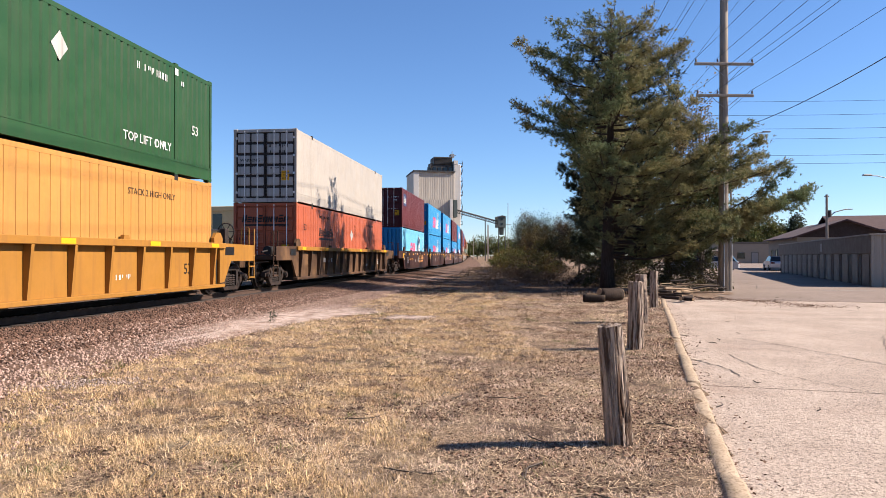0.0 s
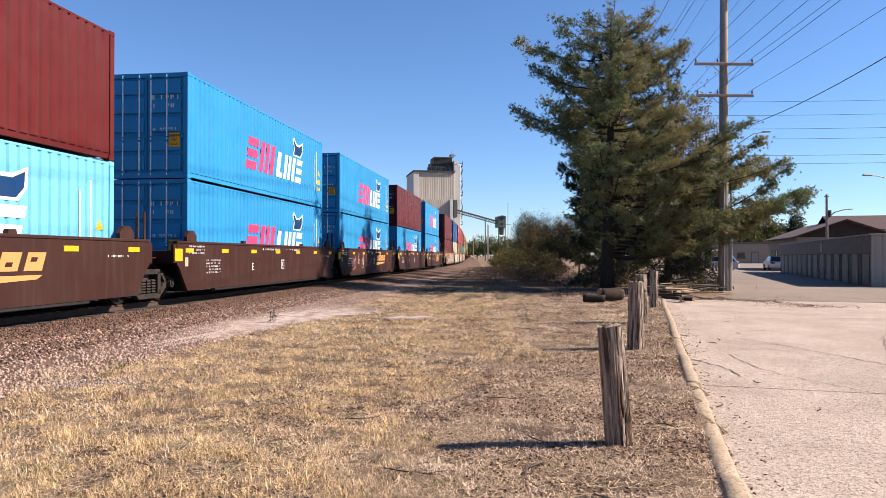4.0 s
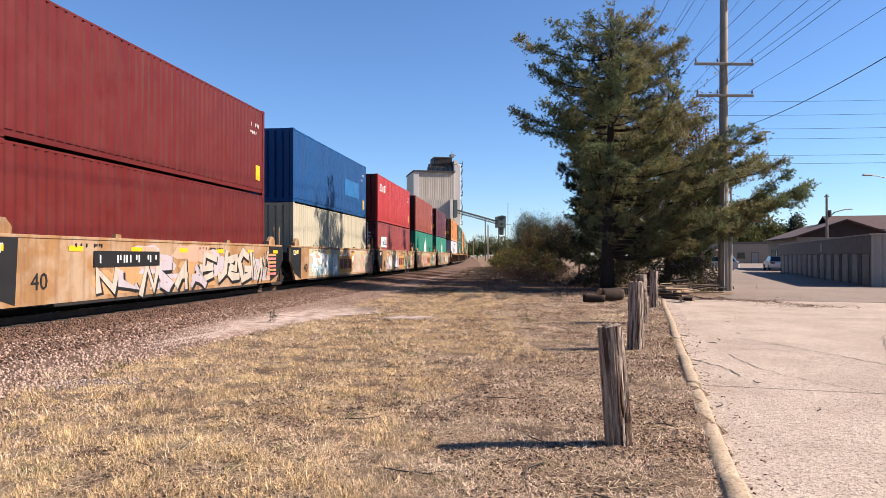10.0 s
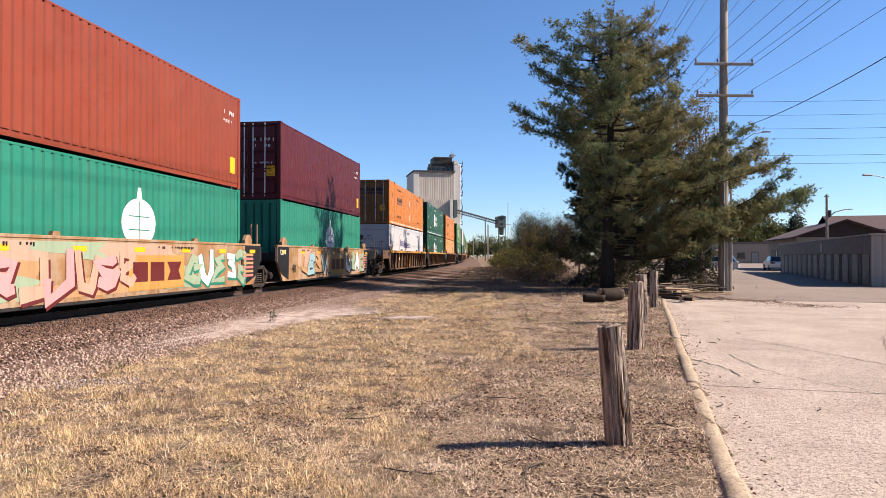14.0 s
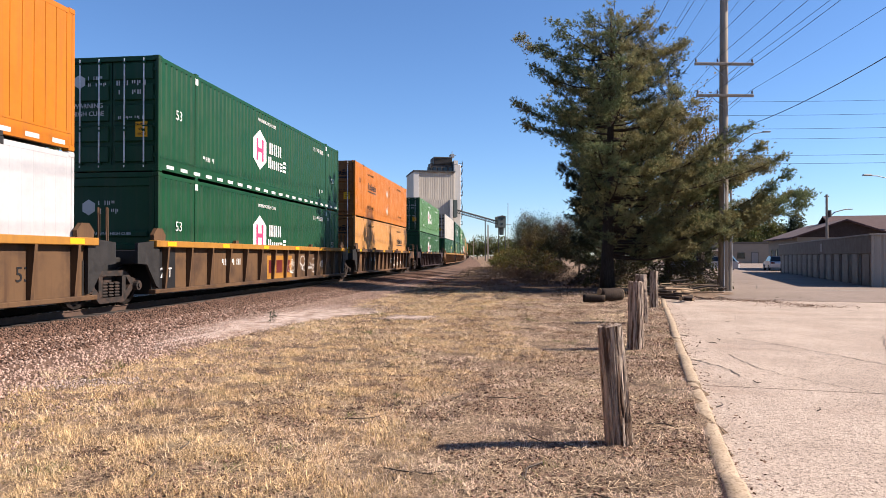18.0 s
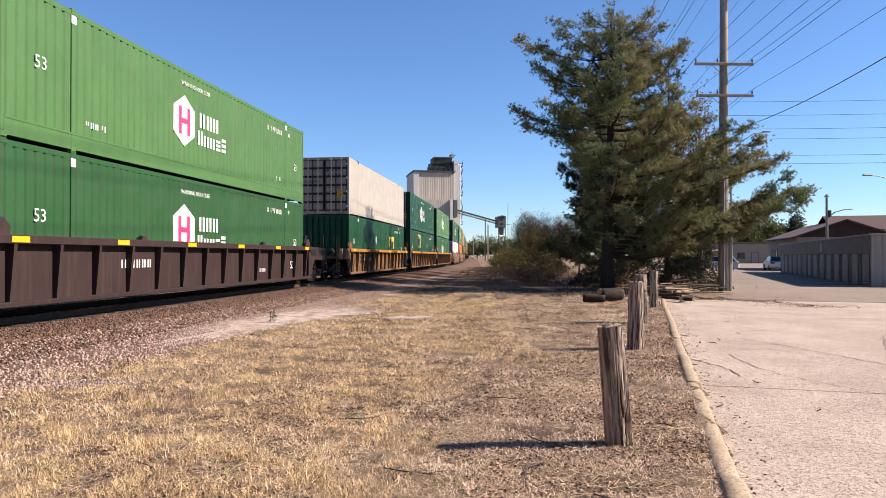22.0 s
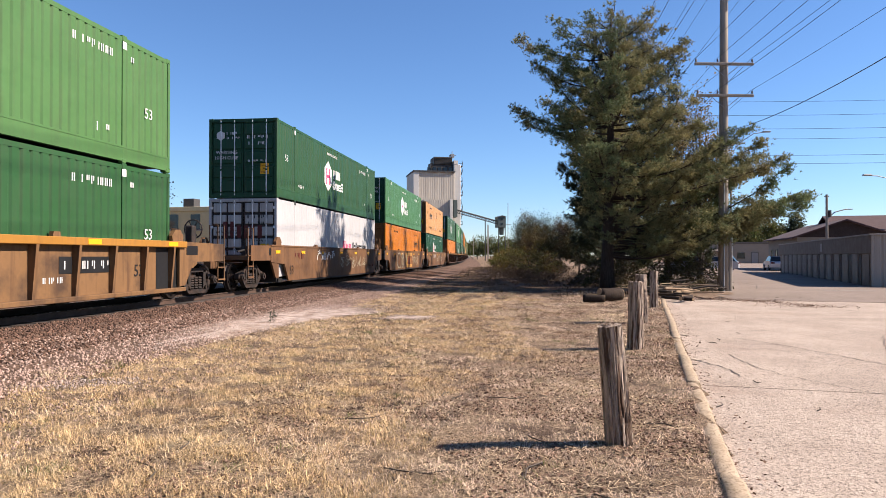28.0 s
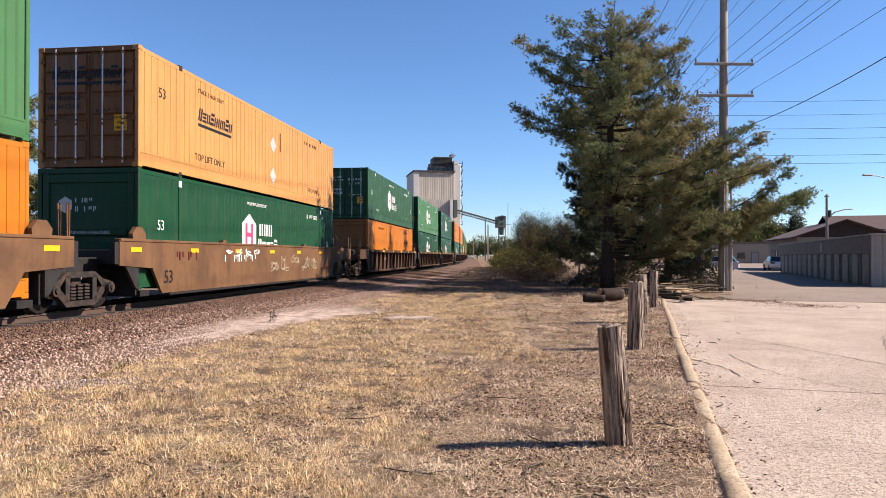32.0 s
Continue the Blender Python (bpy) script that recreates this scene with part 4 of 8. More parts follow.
def utility_pole():
    ob = thing("utility_pole", "weathered brown timber pole with two crossarms", "utility pole", at=pose(PX, PY, 0, 0, 0.35, 0))
    part("pole", Geo().tube([(0, 0, -0.3), (0, 0, 4), (0, 0, 9), (0, 0, 17.6)], [0.215, 0.205, 0.185, 0.150], 16), pole_wood, ob, smooth=True)
    part("stub_pole", Geo().tube([(0.30, 0.05, -0.3), (0.28, 0.05, 2.2)], [0.13, 0.12], 12), pole_wood, ob, "short timber stub lashed beside the pole")
    part("riser_pipe", Geo().tube([(-0.05, -0.20, 0), (-0.05, -0.19, 6.5)], 0.035, 8), galvanised, ob)
    for z, x0, x1 in ((10.10, -1.38, 1.24), (8.69, -1.30, 1.24), (13.4, -1.22, 1.22), (16.8, -1.22, 1.22)):
        arm = part("crossarm", Geo().box(x0, x1, -0.26, -0.16, z - 0.06, z + 0.06, 0.012), pole_wood, ob)
        for sx in (-1, 1):
            part("arm_brace", Geo().tube([(sx * 0.62, -0.21, z - 0.06), (sx * 0.05, -0.17, z - 0.52)], 0.016, 6), galvanised, arm)
        for x in ((x0 + 0.06), -0.36, x1 - 0.06):
            part("insulator", Geo().cyl((x, -0.21, z + 0.06), (x, -0.21, z + 0.12), 0.02, n=8).cyl((x, -0.21, z + 0.11), (x, -0.21, z + 0.17), 0.055, 0.035, n=10).cyl((x, -0.21, z + 0.17), (x, -0.21, z + 0.23), 0.045, 0.025, n=10), porcelain, arm)
    return ob


utility_pole()


def wire(p0, p1, sag, r=0.008, label="black overhead wire between utility poles", n=24):
    p0, p1 = Vector(p0), Vector(p1)
    pts = []
    for i in range(n + 1):
        t = i / n
        p = p0.lerp(p1, t)
        p.z -= 4 * sag * t * (1 - t)
        pts.append(p)
    return solid("power_line", Geo().tube(pts, r, 5), wire_mat, label, "power line", "overhead wires")


# the line runs along the kerb: towards the camera's side and far behind the pine
NEARP, FARP = (12.52 - 0.109 * 45, 31.5 - 45), (12.52 + 0.109 * 48, 31.5 + 48)
for x, z in ((-1.32, 10.32), (-0.36, 10.32), (1.18, 10.32), (-1.24, 8.92), (-0.36, 8.92), (1.18, 8.92), (-1.16, 13.6), (-0.36, 13.6), (1.16, 13.6), (-1.16, 17.0), (-0.36, 17.0), (1.16, 17.0)):
    wire((PX + x, PY - 0.2, z), (NEARP[0] + x, NEARP[1], z), 0.5, 0.015 if z > 16 else 0.008)
    wire((PX + x, PY - 0.2, z), (FARP[0] + x, FARP[1], z), 0.7, 0.015 if z > 16 else 0.008)
wire((PX - 0.1, PY - 0.2, 7.05), (4.9, -10, 7.4), 1.45, 0.011, "thick black telephone cable")
wire((PX - 0.1, PY - 0.2, 7.05), (FARP[0], FARP[1], 7.0), 0.8, 0.016, "thick black telephone cable")


def plain_pole(x, y, h, label, arms=()):
    ob = thing("utility_pole", label, "utility pole", at=pose(x, y, 0))
    part("pole", Geo().tube([(0, 0, -0.3), (0, 0, h)], [0.18, 0.12], 12), pole_wood, ob)
    for z, x0, x1 in arms:
        part("crossarm", Geo().box(x0, x1, -0.06, 0.06, z - 0.06, z + 0.06, 0.012), pole_wood, ob)
    return ob


for px, py in (NEARP, FARP):
    plain_pole(px, py, 17.6, "timber utility pole carrying the overhead wires", ((10.44, -1.22, 1.24), (8.89, -1.02, 1.24), (13.54, -1.22, 1.22), (16.94, -1.22, 1.22)))
plain_pole(4.9, -10.0, 8.0, "short timber pole carrying a telephone cable")
# a second line crossing behind the lot
for z in (14.86, 13.7, 12.55, 11.7, 10.3, 9.6):
    wire((20.0, 60, z - 0.15), (56, 58, z + 0.25), 0.25, 0.013, "thin overhead wire crossing behind the lot")
plain_pole(20.0, 60.1, 15.4, "timber utility pole behind the pine")
plain_pole(56.0, 58.1, 15.6, "timber utility pole at the end of the crossing line")


def lamp_arm(x, y, z, dx, dy, rise, label):
    ob = thing("street_lamp", label, "street lamp", "street lamps")
    part("post", Geo().tube([(x, y, 0), (x, y, z - rise)], [0.11, 0.08], 10), galvanised, ob)
    pts = [(x, y, z - rise), (x + dx * 0.3, y + dy * 0.3, z - rise * 0.45), (x + dx * 0.65, y + dy * 0.65, z - rise * 0.08), (x + dx, y + dy, z)]
    part("arm", Geo().tube(pts, 0.04, 8), galvanised, ob)
    part("lamp_head", Geo().box(-0.33, 0.42, -0.14, 0.14, -0.05, 0.09, 0.05), galvanised, ob, at=pose(x + dx, y + dy, z))
    return ob


lamp_arm(27.0, 66.0, 13.2, 3.3, 0, 2.0, "grey street lamp on a tall mast arm")
lamp_arm(37.5, 58.0, 8.2, -2.6, 0, 0.6, "grey street lamp reaching over the lot")
pole_b = thing("utility_pole", "slender dark utility pole with transformer and lamp arm", "utility pole", at=pose(38.9, 71.4, 0))
part("pole", Geo().tube([(0, 0, -0.2), (0, 0, 7.8)], [0.15, 0.11], 10), pole_wood, pole_b)
part("crossarm", Geo().box(-0.22, 0.22, -0.05, 0.05, 7.55, 7.65), pole_wood, pole_b)
part("transformer", Geo().cyl((0.30, 0, 5.5), (0.30, 0, 6.2), 0.16, n=12), elev_dark, pole_b)
part("lamp_arm", Geo().tube([(0, 0, 5.3), (0.8, 0, 6.0), (1.9, 0, 6.3), (2.3, 0, 6.3)], 0.06, 6), galvanised, pole_b)
part("lamp_head", Geo().box(2.2, 2.6, -0.1, 0.1, 6.26, 6.36, 0.03), galvanised, pole_b)
for x, y, h, cross in ((22.6, 245, 20.0, True), (15.2, 235, 12.0, True), (14.2, 225, 11.5, False), (9.9, 330, 9.0, False), (12.9, 300, 10.5, True)):
    q = thing("utility_pole", "distant dark timber utility pole beside the track", "utility pole", "far poles", at=pose(x, y, 0))
    part("pole", Geo().tube([(0, 0, 0), (0, 0, h)], [0.13, 0.09], 8), pole_wood, q)
    if cross:
        part("crossarm", Geo().box(-1.2, 1.2, -0.06, 0.06, h * 0.62, h * 0.62 + 0.14), pole_wood, q)


# ---- grain elevator ----
def grain_elevator():
    Y = 230.0
    u = Y / 1247.0
    def X(px):
        return (px - 784) * u
    def Z(py):
        return 1.55 + (453.6 - py) * u
    ob = thing("grain_elevator", "tall pale grain elevator with dark headhouse and ladders", "grain elevator", at=Matrix.Translation((X(775), Y, 0)) @ Matrix.Rotation(radians(11), 4, "Z") @ Matrix.Translation((-X(775), -Y, 0)))
    def clad(x0, x1, y0, y1, z0, z1, pitch, depth=0.05):
        g = turned(corrugated(-(x1 - x0) / 2, (x1 - x0) / 2, z0, z1, 0, depth, pitch, 0.3), Euler((0, 0, radians(-90))).to_matrix())
        h = Geo()
        h.v, h.f = [(x + (x0 + x1) / 2, y + y0, z) for x, y, z in g.v], g.f
        return h.box(x0, x1, y0 + depth + 0.05, y1, z0, z1)
    part("tall_bin_cladding", clad(X(731.5), X(805), Y, Y + 16, 0, Z(304), 0.75, 0.022), elev_metal, ob, "pale grey ribbed metal siding")
    part("corner_bin", Geo().box(X(731), X(741), Y - 0.25, Y + 0.1, 0, Z(305), 0.05), elev_concrete, ob)
    part("roof_edge", Geo().box(X(730.5), X(806), Y - 0.5, Y + 16.3, Z(305), Z(302.5)), elev_dark, ob)
    part("concrete_shaft", Geo().box(X(805), X(817), Y + 0.6, Y + 12, 0, Z(290), 0.1), elev_concrete, ob, "white concrete shaft")
    part("low_annex", clad(X(745), X(793), Y - 5, Y - 0.3, 0, Z(356), 0.6, 0.022), elev_metal, ob)
    part("low_annex_bay", Geo().box(X(790), X(795), Y - 6, Y - 0.3, 0, Z(356), 0.05), elev_concrete, ob)
    part("low_annex_lean_to", Geo().box(X(797), X(804), Y - 5.5, Y - 0.3, Z(386), Z(356), 0.05), tower_metal, ob, "green-grey metal hopper house")
    part("headhouse", Geo().box(X(765), X(804), Y + 2, Y + 10, Z(303), Z(290), 0.05), elev_dark, ob)
    part("headhouse_upper", Geo().box(X(770), X(803), Y + 2, Y + 9, Z(290), Z(276), 0.05), elev_dark, ob, "dark louvred upper headhouse")
    for i in range(6):
        z = Z(289 - i * 2.1)
        part("louvre", Geo().box(X(770.5), X(802.5), Y + 1.75, Y + 2.0, z, z + 0.12), truss_steel, ob)
    for px in (768, 777, 787, 797):
        part("window", Geo().box(X(px), X(px + 6), Y + 1.9, Y + 2.05, Z(301), Z(295)), dark_glass, ob)
    part("roof_vent", Geo().box(X(763), X(769), Y + 2, Y + 6, Z(297), Z(288)), elev_dark, ob)
    part("leg_head", Geo().box(X(801), X(807), Y + 2, Y + 5, Z(276), Z(270)).cyl((X(804), Y + 3, Z(270)), (X(804), Y + 3, Z(265)), 0.12, n=6).cyl((X(799), Y + 3, Z(272)), (X(811), Y + 3, Z(272)), 0.1, n=6), galvanised, ob)
    part("shaft_cap", Geo().box(X(805), X(812), Y + 0.6, Y + 8, Z(290), Z(283)), elev_concrete, ob)
    # ladder cage platforms zig-zagging down the shaft
    for i in range(9):
        z = Z(294 + i * 13)
        stair = part("stair_landing", Geo().box(X(816.5), X(821 - 2 * (i % 2)), Y + 1.0, Y + 2.8, z, z + 0.25), truss_steel, ob)
        part("landing_rail", Geo().tube([(X(820.5 - 2 * (i % 2)), Y + 1.0, z), (X(820.5 - 2 * (i % 2)), Y + 1.0, z + 1.2), (X(814), Y + 1.0, z + 1.2)], 0.10, 5), truss_steel, stair)
        part("stair_flight", Geo().tube([(X(819), Y + 1.2, z), (X(814), Y + 1.2, z - 2.1)] if i % 2 else [(X(814), Y + 1.2, z), (X(819), Y + 1.2, z - 2.1)], 0.12, 5), truss_steel, stair)
        if i % 3 != 2:
            part("ladder_cage", Geo().tube([(X(819), Y + 0.9, z + 0.2), (X(821), Y + 0.9, z + 1.1), (X(820), Y + 0.9, z + 2.0)], 0.12, 5), truss_steel, stair)
    # conveyor gallery to the loading tower
    a, b = Vector((X(806), Y - 2, Z(372))), Vector((X(879), Y - 2, Z(391)))
    part("conveyor_beam", Geo().tube([a, b], 0.26, 6), truss_steel, ob)
    part("conveyor_beam", Geo().tube([a + Vector((0, 0, -0.9)), b + Vector((0, 0, -0.9))], 0.16, 6), truss_steel, ob)
    for i in range(22):
        p, q = a.lerp(b, i / 22), a.lerp(b, (i + 1) / 22)
        part("truss_web", Geo().tube([p, q + Vector((0, 0, -0.9))], 0.10, 4), truss_steel, ob)
    part("conveyor_trestle", Geo().tube([a.lerp(b, 0.72), (a.lerp(b, 0.72).x, Y - 2, 0)], 0.15, 6), truss_steel, ob)
    tw = part("loading_tower", Geo().box(X(879.5), X(893.5), Y - 4, Y, Z(403), Z(384), 0.05), tower_metal, ob, "small grey loading house on legs")
    part("tower_roof", Geo().add([(X(878.5), Y - 4.3, Z(384)), (X(894.5), Y - 4.3, Z(384)), (X(894.5), Y + 0.3, Z(384)), (X(878.5), Y + 0.3, Z(384)), (X(886.5), Y - 4.3, Z(381.5)), (X(886.5), Y + 0.3, Z(381.5))], [(0, 1, 4), (2, 3, 5), (1, 2, 5, 4), (3, 0, 4, 5), (0, 3, 2, 1)]), elev_dark, tw)
    part("tower_window", Geo().box(X(884), X(888), Y - 4.08, Y - 3.98, Z(390), Z(387)), dark_glass, tw)
    part("tower_window", Geo().box(X(884), X(888), Y - 4.08, Y - 3.98, Z(398), Z(395)), dark_glass, tw)
    part("hopper", Geo().cyl((X(888.5), Y - 2, Z(403)), (X(888.5), Y - 2, Z(416)), 1.05, 0.7, n=10), tower_metal, ob)
    for px in (880.5, 892.5):
        part("tower_leg", Geo().tube([(X(px), Y - 3.8, 0), (X(px), Y - 3.8, Z(403))], 0.14, 6), truss_steel, ob)
    return ob


grain_elevator()


# ---- buildings beyond the lot ----
def storage_row():
    near, far = Vector((21.8, 35.8)), Vector((32.6, 68.2))
    d = (far - near).normalized()
    ang = math.atan2(d.x, d.y)
    ob = thing("storage_shed", "long low grey metal storage shed with white doors", "storage building", at=Matrix.Translation((near.x, near.y, 0)) @ Matrix.Rotation(-ang, 4, "Z"))
    L, W, H = (far - near).length, 7.0, 2.62
    part("wall", Geo().box(0.06, W, 0.06, L, 0, H - 0.06), metal_wall, ob)
    part("fascia", Geo().box(-0.06, 0.10, -0.04, L + 0.1, H - 0.95, H, 0.02), metal_band, ob, "taupe metal fascia above the doors")
    part("roof", Geo().box(-0.12, W + 0.12, -0.10, L + 0.1, H, H + 0.07, 0.01), metal_wall, ob)
    n = 14
    for i in range(n):
        y = 0.5 + i * (L - 0.8) / n
        w = (L - 0.8) / n
        dr = part("roller_door", lambda: turned(corrugated(-w * 0.31, w * 0.31, 0.03, H - 0.96, 0, 0.025, 0.20, 0.03), Euler((0, 0, radians(180))).to_matrix()), door_white, ob, at=(0.0, y + w * 0.40, 0), key="roller")
        part("divider", lambda: Geo().box(0.01, 0.06, w * 0.80 - w * 0.40, w - w * 0.40, 0.0, H - 0.95), door_grey, ob, at=(0.0, y + w * 0.40, 0), key="divider")
    part("end_cladding", turned(corrugated(-W / 2, W / 2, 0.0, H, 0, 0.04, 0.42, 0.04), Euler((0, 0, radians(-90))).to_matrix()), metal_wall, ob, "ribbed metal end wall", at=(W / 2, 0.03, 0))
    part("corner_trim", Geo().box(-0.05, 0.09, -0.05, 0.09, 0, H, 0.01), metal_wall, ob)
    part("sign_plate", Geo().box(-0.085, -0.065, 12.6, 13.4, 1.85, 2.4), line_paint, ob, "small blank notice plate")
    return ob


storage_row()


def hall():
    """Beige gabled hall with a dark gable and a wing with a maroon roof beyond the shed."""
    near = Vector((37.7, 75.0))
    ob = thing("community_hall", "beige hall with dark gable and low maroon roof", "building", at=Matrix.Translation((near.x, near.y, 0)) @ Matrix.Rotation(-radians(15.5), 4, "Z"))
    L, W, H, R, e = 17.1, 9.2, 3.55, 5.25, 0.6
    part("wall", Geo().box(0, W, 0, L, 0, H).box(W, 34, 3, 16, 0, H), beige_wall, ob)
    part("gable", Geo().add([(-0.2, -0.06, H), (W + 0.2, -0.06, H), (W / 2, -0.06, R), (-0.2, 0.1, H), (W + 0.2, 0.1, H), (W / 2, 0.1, R)], [(0, 1, 2), (3, 5, 4), (0, 3, 4, 1)]), gable_board, ob, "dark brown boarded gable")
    def pitched(x0, x1, y0, y1, z0, z1, along):
        t = 0.16
        if along == "y":
            m = (x0 + x1) / 2
            v = [(x0, y0, z0), (m, y0, z1), (x1, y0, z0), (x0, y1, z0), (m, y1, z1), (x1, y1, z0)]
        else:
            m = (y0 + y1) / 2
            v = [(x0, y0, z0), (x0, m, z1), (x0, y1, z0), (x1, y0, z0), (x1, m, z1), (x1, y1, z0)]
        v = [(x, y, z + t) for x, y, z in v] + v
        return Geo().add(v, [(0, 1, 4, 3), (1, 2, 5, 4), (6, 9, 10, 7), (7, 10, 11, 8), (0, 6, 7, 1), (1, 7, 8, 2), (3, 4, 10, 9), (4, 5, 11, 10), (0, 3, 9, 6), (2, 8, 11, 5)])
    part("roof", pitched(-e, W + e, -e, L + e, H - 0.15, R, "y"), maroon_roof, ob, "maroon shingled gable roof")
    part("wing_roof", pitched(W / 2, 34.6, 2.2, 16.8, H - 0.1, 6.1, "x"), maroon_roof, ob, "maroon shingled wing roof")
    for y in (8.0, 11.0, 14.0):
        wn = part("window", Geo().box(-0.05, 0.04, y, y + 0.9, 0.9, 2.3), dark_glass, ob)
        part("window_frame", Geo().box(-0.09, -0.02, y - 0.08, y, 0.85, 2.35).box(-0.09, -0.02, y + 0.9, y + 0.98, 0.85, 2.35).box(-0.09, -0.02, y - 0.08, y + 0.98, 2.3, 2.38).box(-0.11, -0.02, y - 0.1, y + 1.0, 0.8, 0.88), beige_wall, wn)
    part("flue", Geo().cyl((W + 2, 5, H), (W + 2, 5, 6.0), 0.12, n=8), galvanised, ob)
    return ob


hall()


def back_building():
    ob = thing("workshop_building", "low beige flat-roofed building with a pale door", "building", at=Matrix.Translation((52.5, 152.0, 0)) @ Matrix.Rotation(-radians(6), 4, "Z"))
    part("wall", Geo().box(0, 22, 0, 12, 0, 4.2), beige_wall, ob)
    part("parapet", Geo().box(-0.15, 22.15, -0.15, 12.15, 4.2, 4.55, 0.02), door_grey, ob)
    dr = part("door", Geo().box(13.5, 14.8, -0.08, 0.02, 0, 2.3), door_white, ob)
    part("door_frame", Geo().box(13.4, 13.5, -0.1, 0.02, 0, 2.4).box(14.8, 14.9, -0.1, 0.02, 0, 2.4).box(13.4, 14.9, -0.1, 0.02, 2.3, 2.4), door_grey, dr)
    part("awning", Geo().add([(3, -0.02, 3.2), (9, -0.02, 3.2), (9, -1.6, 2.6), (3, -1.6, 2.6), (3, -0.02, 3.1), (9, -0.02, 3.1), (9, -1.6, 2.5), (3, -1.6, 2.5)], [(0, 1, 2, 3), (7, 6, 5, 4), (0, 4, 5, 1), (1, 5, 6, 2), (2, 6, 7, 3), (3, 7, 4, 0)]), door_grey, ob)
    for x in (1.0, 10.5, 17.5):
        part("window", Geo().box(x, x + 1.6, -0.06, 0.02, 1.0, 2.3), dark_glass, ob)
    part("downpipe", Geo().tube([(20.5, -0.15, 0), (20.5, -0.15, 4.2)], 0.09, 6), galvanised, ob)


back_building()


def town_block(x, y, w, d, h, rz, mat, label, storeys):
    ob = thing("town_building", label, "building", "buildings beyond the track", at=pose(x, y, 0, 0, 0, rz))
    part("wall", Geo().box(-w / 2, w / 2, 0, d, 0, h), mat, ob)
    part("parapet", Geo().box(-w / 2 - 0.15, w / 2 + 0.15, -0.15, d + 0.15, h, h + 0.45, 0.03), mat, ob)
    n = int(w / 2.4)
    for st in range(storeys):
        for i in range(n):
            xx = -w / 2 + (i + 0.5) * w / n
            wn = part("window", lambda: Geo().box(-0.5, 0.5, -0.04, 0.05, 0, 1.5), dark_glass, ob, at=(xx, 0, 1.1 + st * 3.1), key="townwin")
            part("window_sill", lambda: Geo().box(-0.6, 0.6, -0.12, 0.02, -0.12, 0.0), line_paint, wn, key="townsill")
    part("roof_vent", Geo().box(-w * 0.3, -w * 0.3 + 1.2, d * 0.4, d * 0.4 + 1.2, h + 0.45, h + 1.6), elev_dark, ob)
    return ob


town_block(-24.6, 70, 12, 9, 6.0, -12, cream_wall, "cream two-storey building with dark windows", 2)
town_block(-41, 66, 16, 10, 5.0, -12, elev_metal, "low pale grey building with a flat roof", 1)
town_block(-27.5, 108, 14, 9, 8.5, -12, elev_concrete, "white building with a flat roof", 2)
fence = thing("picket_fence", "dark picket fence beyond the track", "fence")
for i in range(60):
    part("picket", lambda: Geo().box(-0.04, 0.04, -0.015, 0.015, 0, 1.5), elev_dark, fence, at=pose(-26 + i * 0.2, 47 + i * 0.03, 0), key="picket")
part("fence_rail", Geo().tube([(-26.1, 47.03, 1.2), (-14.1, 48.83, 1.2)], 0.03, 4).tube([(-26.1, 47.03, 0.4), (-14.1, 48.83, 0.4)], 0.03, 4), elev_dark, fence)


# ---- parked cars ----
def parked_car(x, y, rz, mat, label):
    ob = thing("parked_car", label, "car", "parked cars", at=pose(x, y, 0, 0, 0, rz))
    prof = [(-2.25, 0.35), (-2.3, 0.75), (-2.2, 0.95), (-1.9, 1.02), (-1.35, 1.05), (0.95, 1.02), (1.9, 0.88), (2.2, 0.7), (2.25, 0.4), (1.9, 0.28), (-1.9, 0.28)]
    part("body", Geo().slab(prof, -0.88, 0.88), mat, ob)
    part("cabin", Geo().add([(sx * w, y0, z) for y0, z, w in ((-2.05, 1.0, 0.84), (-1.7, 1.5, 0.68), (0.1, 1.52, 0.68), (0.95, 1.0, 0.84)) for sx in (-1, 1)], [(0, 1, 3, 2), (2, 3, 5, 4), (4, 5, 7, 6), (0, 2, 4, 6), (1, 7, 5, 3), (0, 6, 7, 1)]), dark_glass, ob, "dark car glass")
    part("roof", Geo().box(-0.66, 0.66, -1.65, 0.05, 1.50, 1.55, 0.02), mat, ob)
    for yy in (-1.4, 1.4):
        for sx in (-1, 1):
            wh = part("wheel", lambda: Geo().cyl((-0.1, 0, 0), (0.1, 0, 0), 0.33, n=18), tyre_rubber, ob, at=(sx * 0.82, yy, 0.33), key="carwheel")
            part("rim", lambda: Geo().cyl((-0.11, 0, 0), (0.11, 0, 0), 0.2, n=12), galvanised, wh, key="carrim")
    for sx in (-0.6, 0.6):
        part("tail_light", Geo().box(sx - 0.18, sx + 0.18, -2.33, -2.24, 0.75, 0.92), maroon_paint, ob)
    return ob


parked_car(28.2, 73.0, 62, car_white, "white parked car seen beyond the brush pile")
parked_car(26.2, 75.5, 70, car_white, "white parked car beside the lane")
parked_car(35.9, 76.2, -16, car_white, "white parked van near the storage shed")
parked_car(33.4, 90.0, 75, elev_dark, "dark parked car at the far end of the lot")


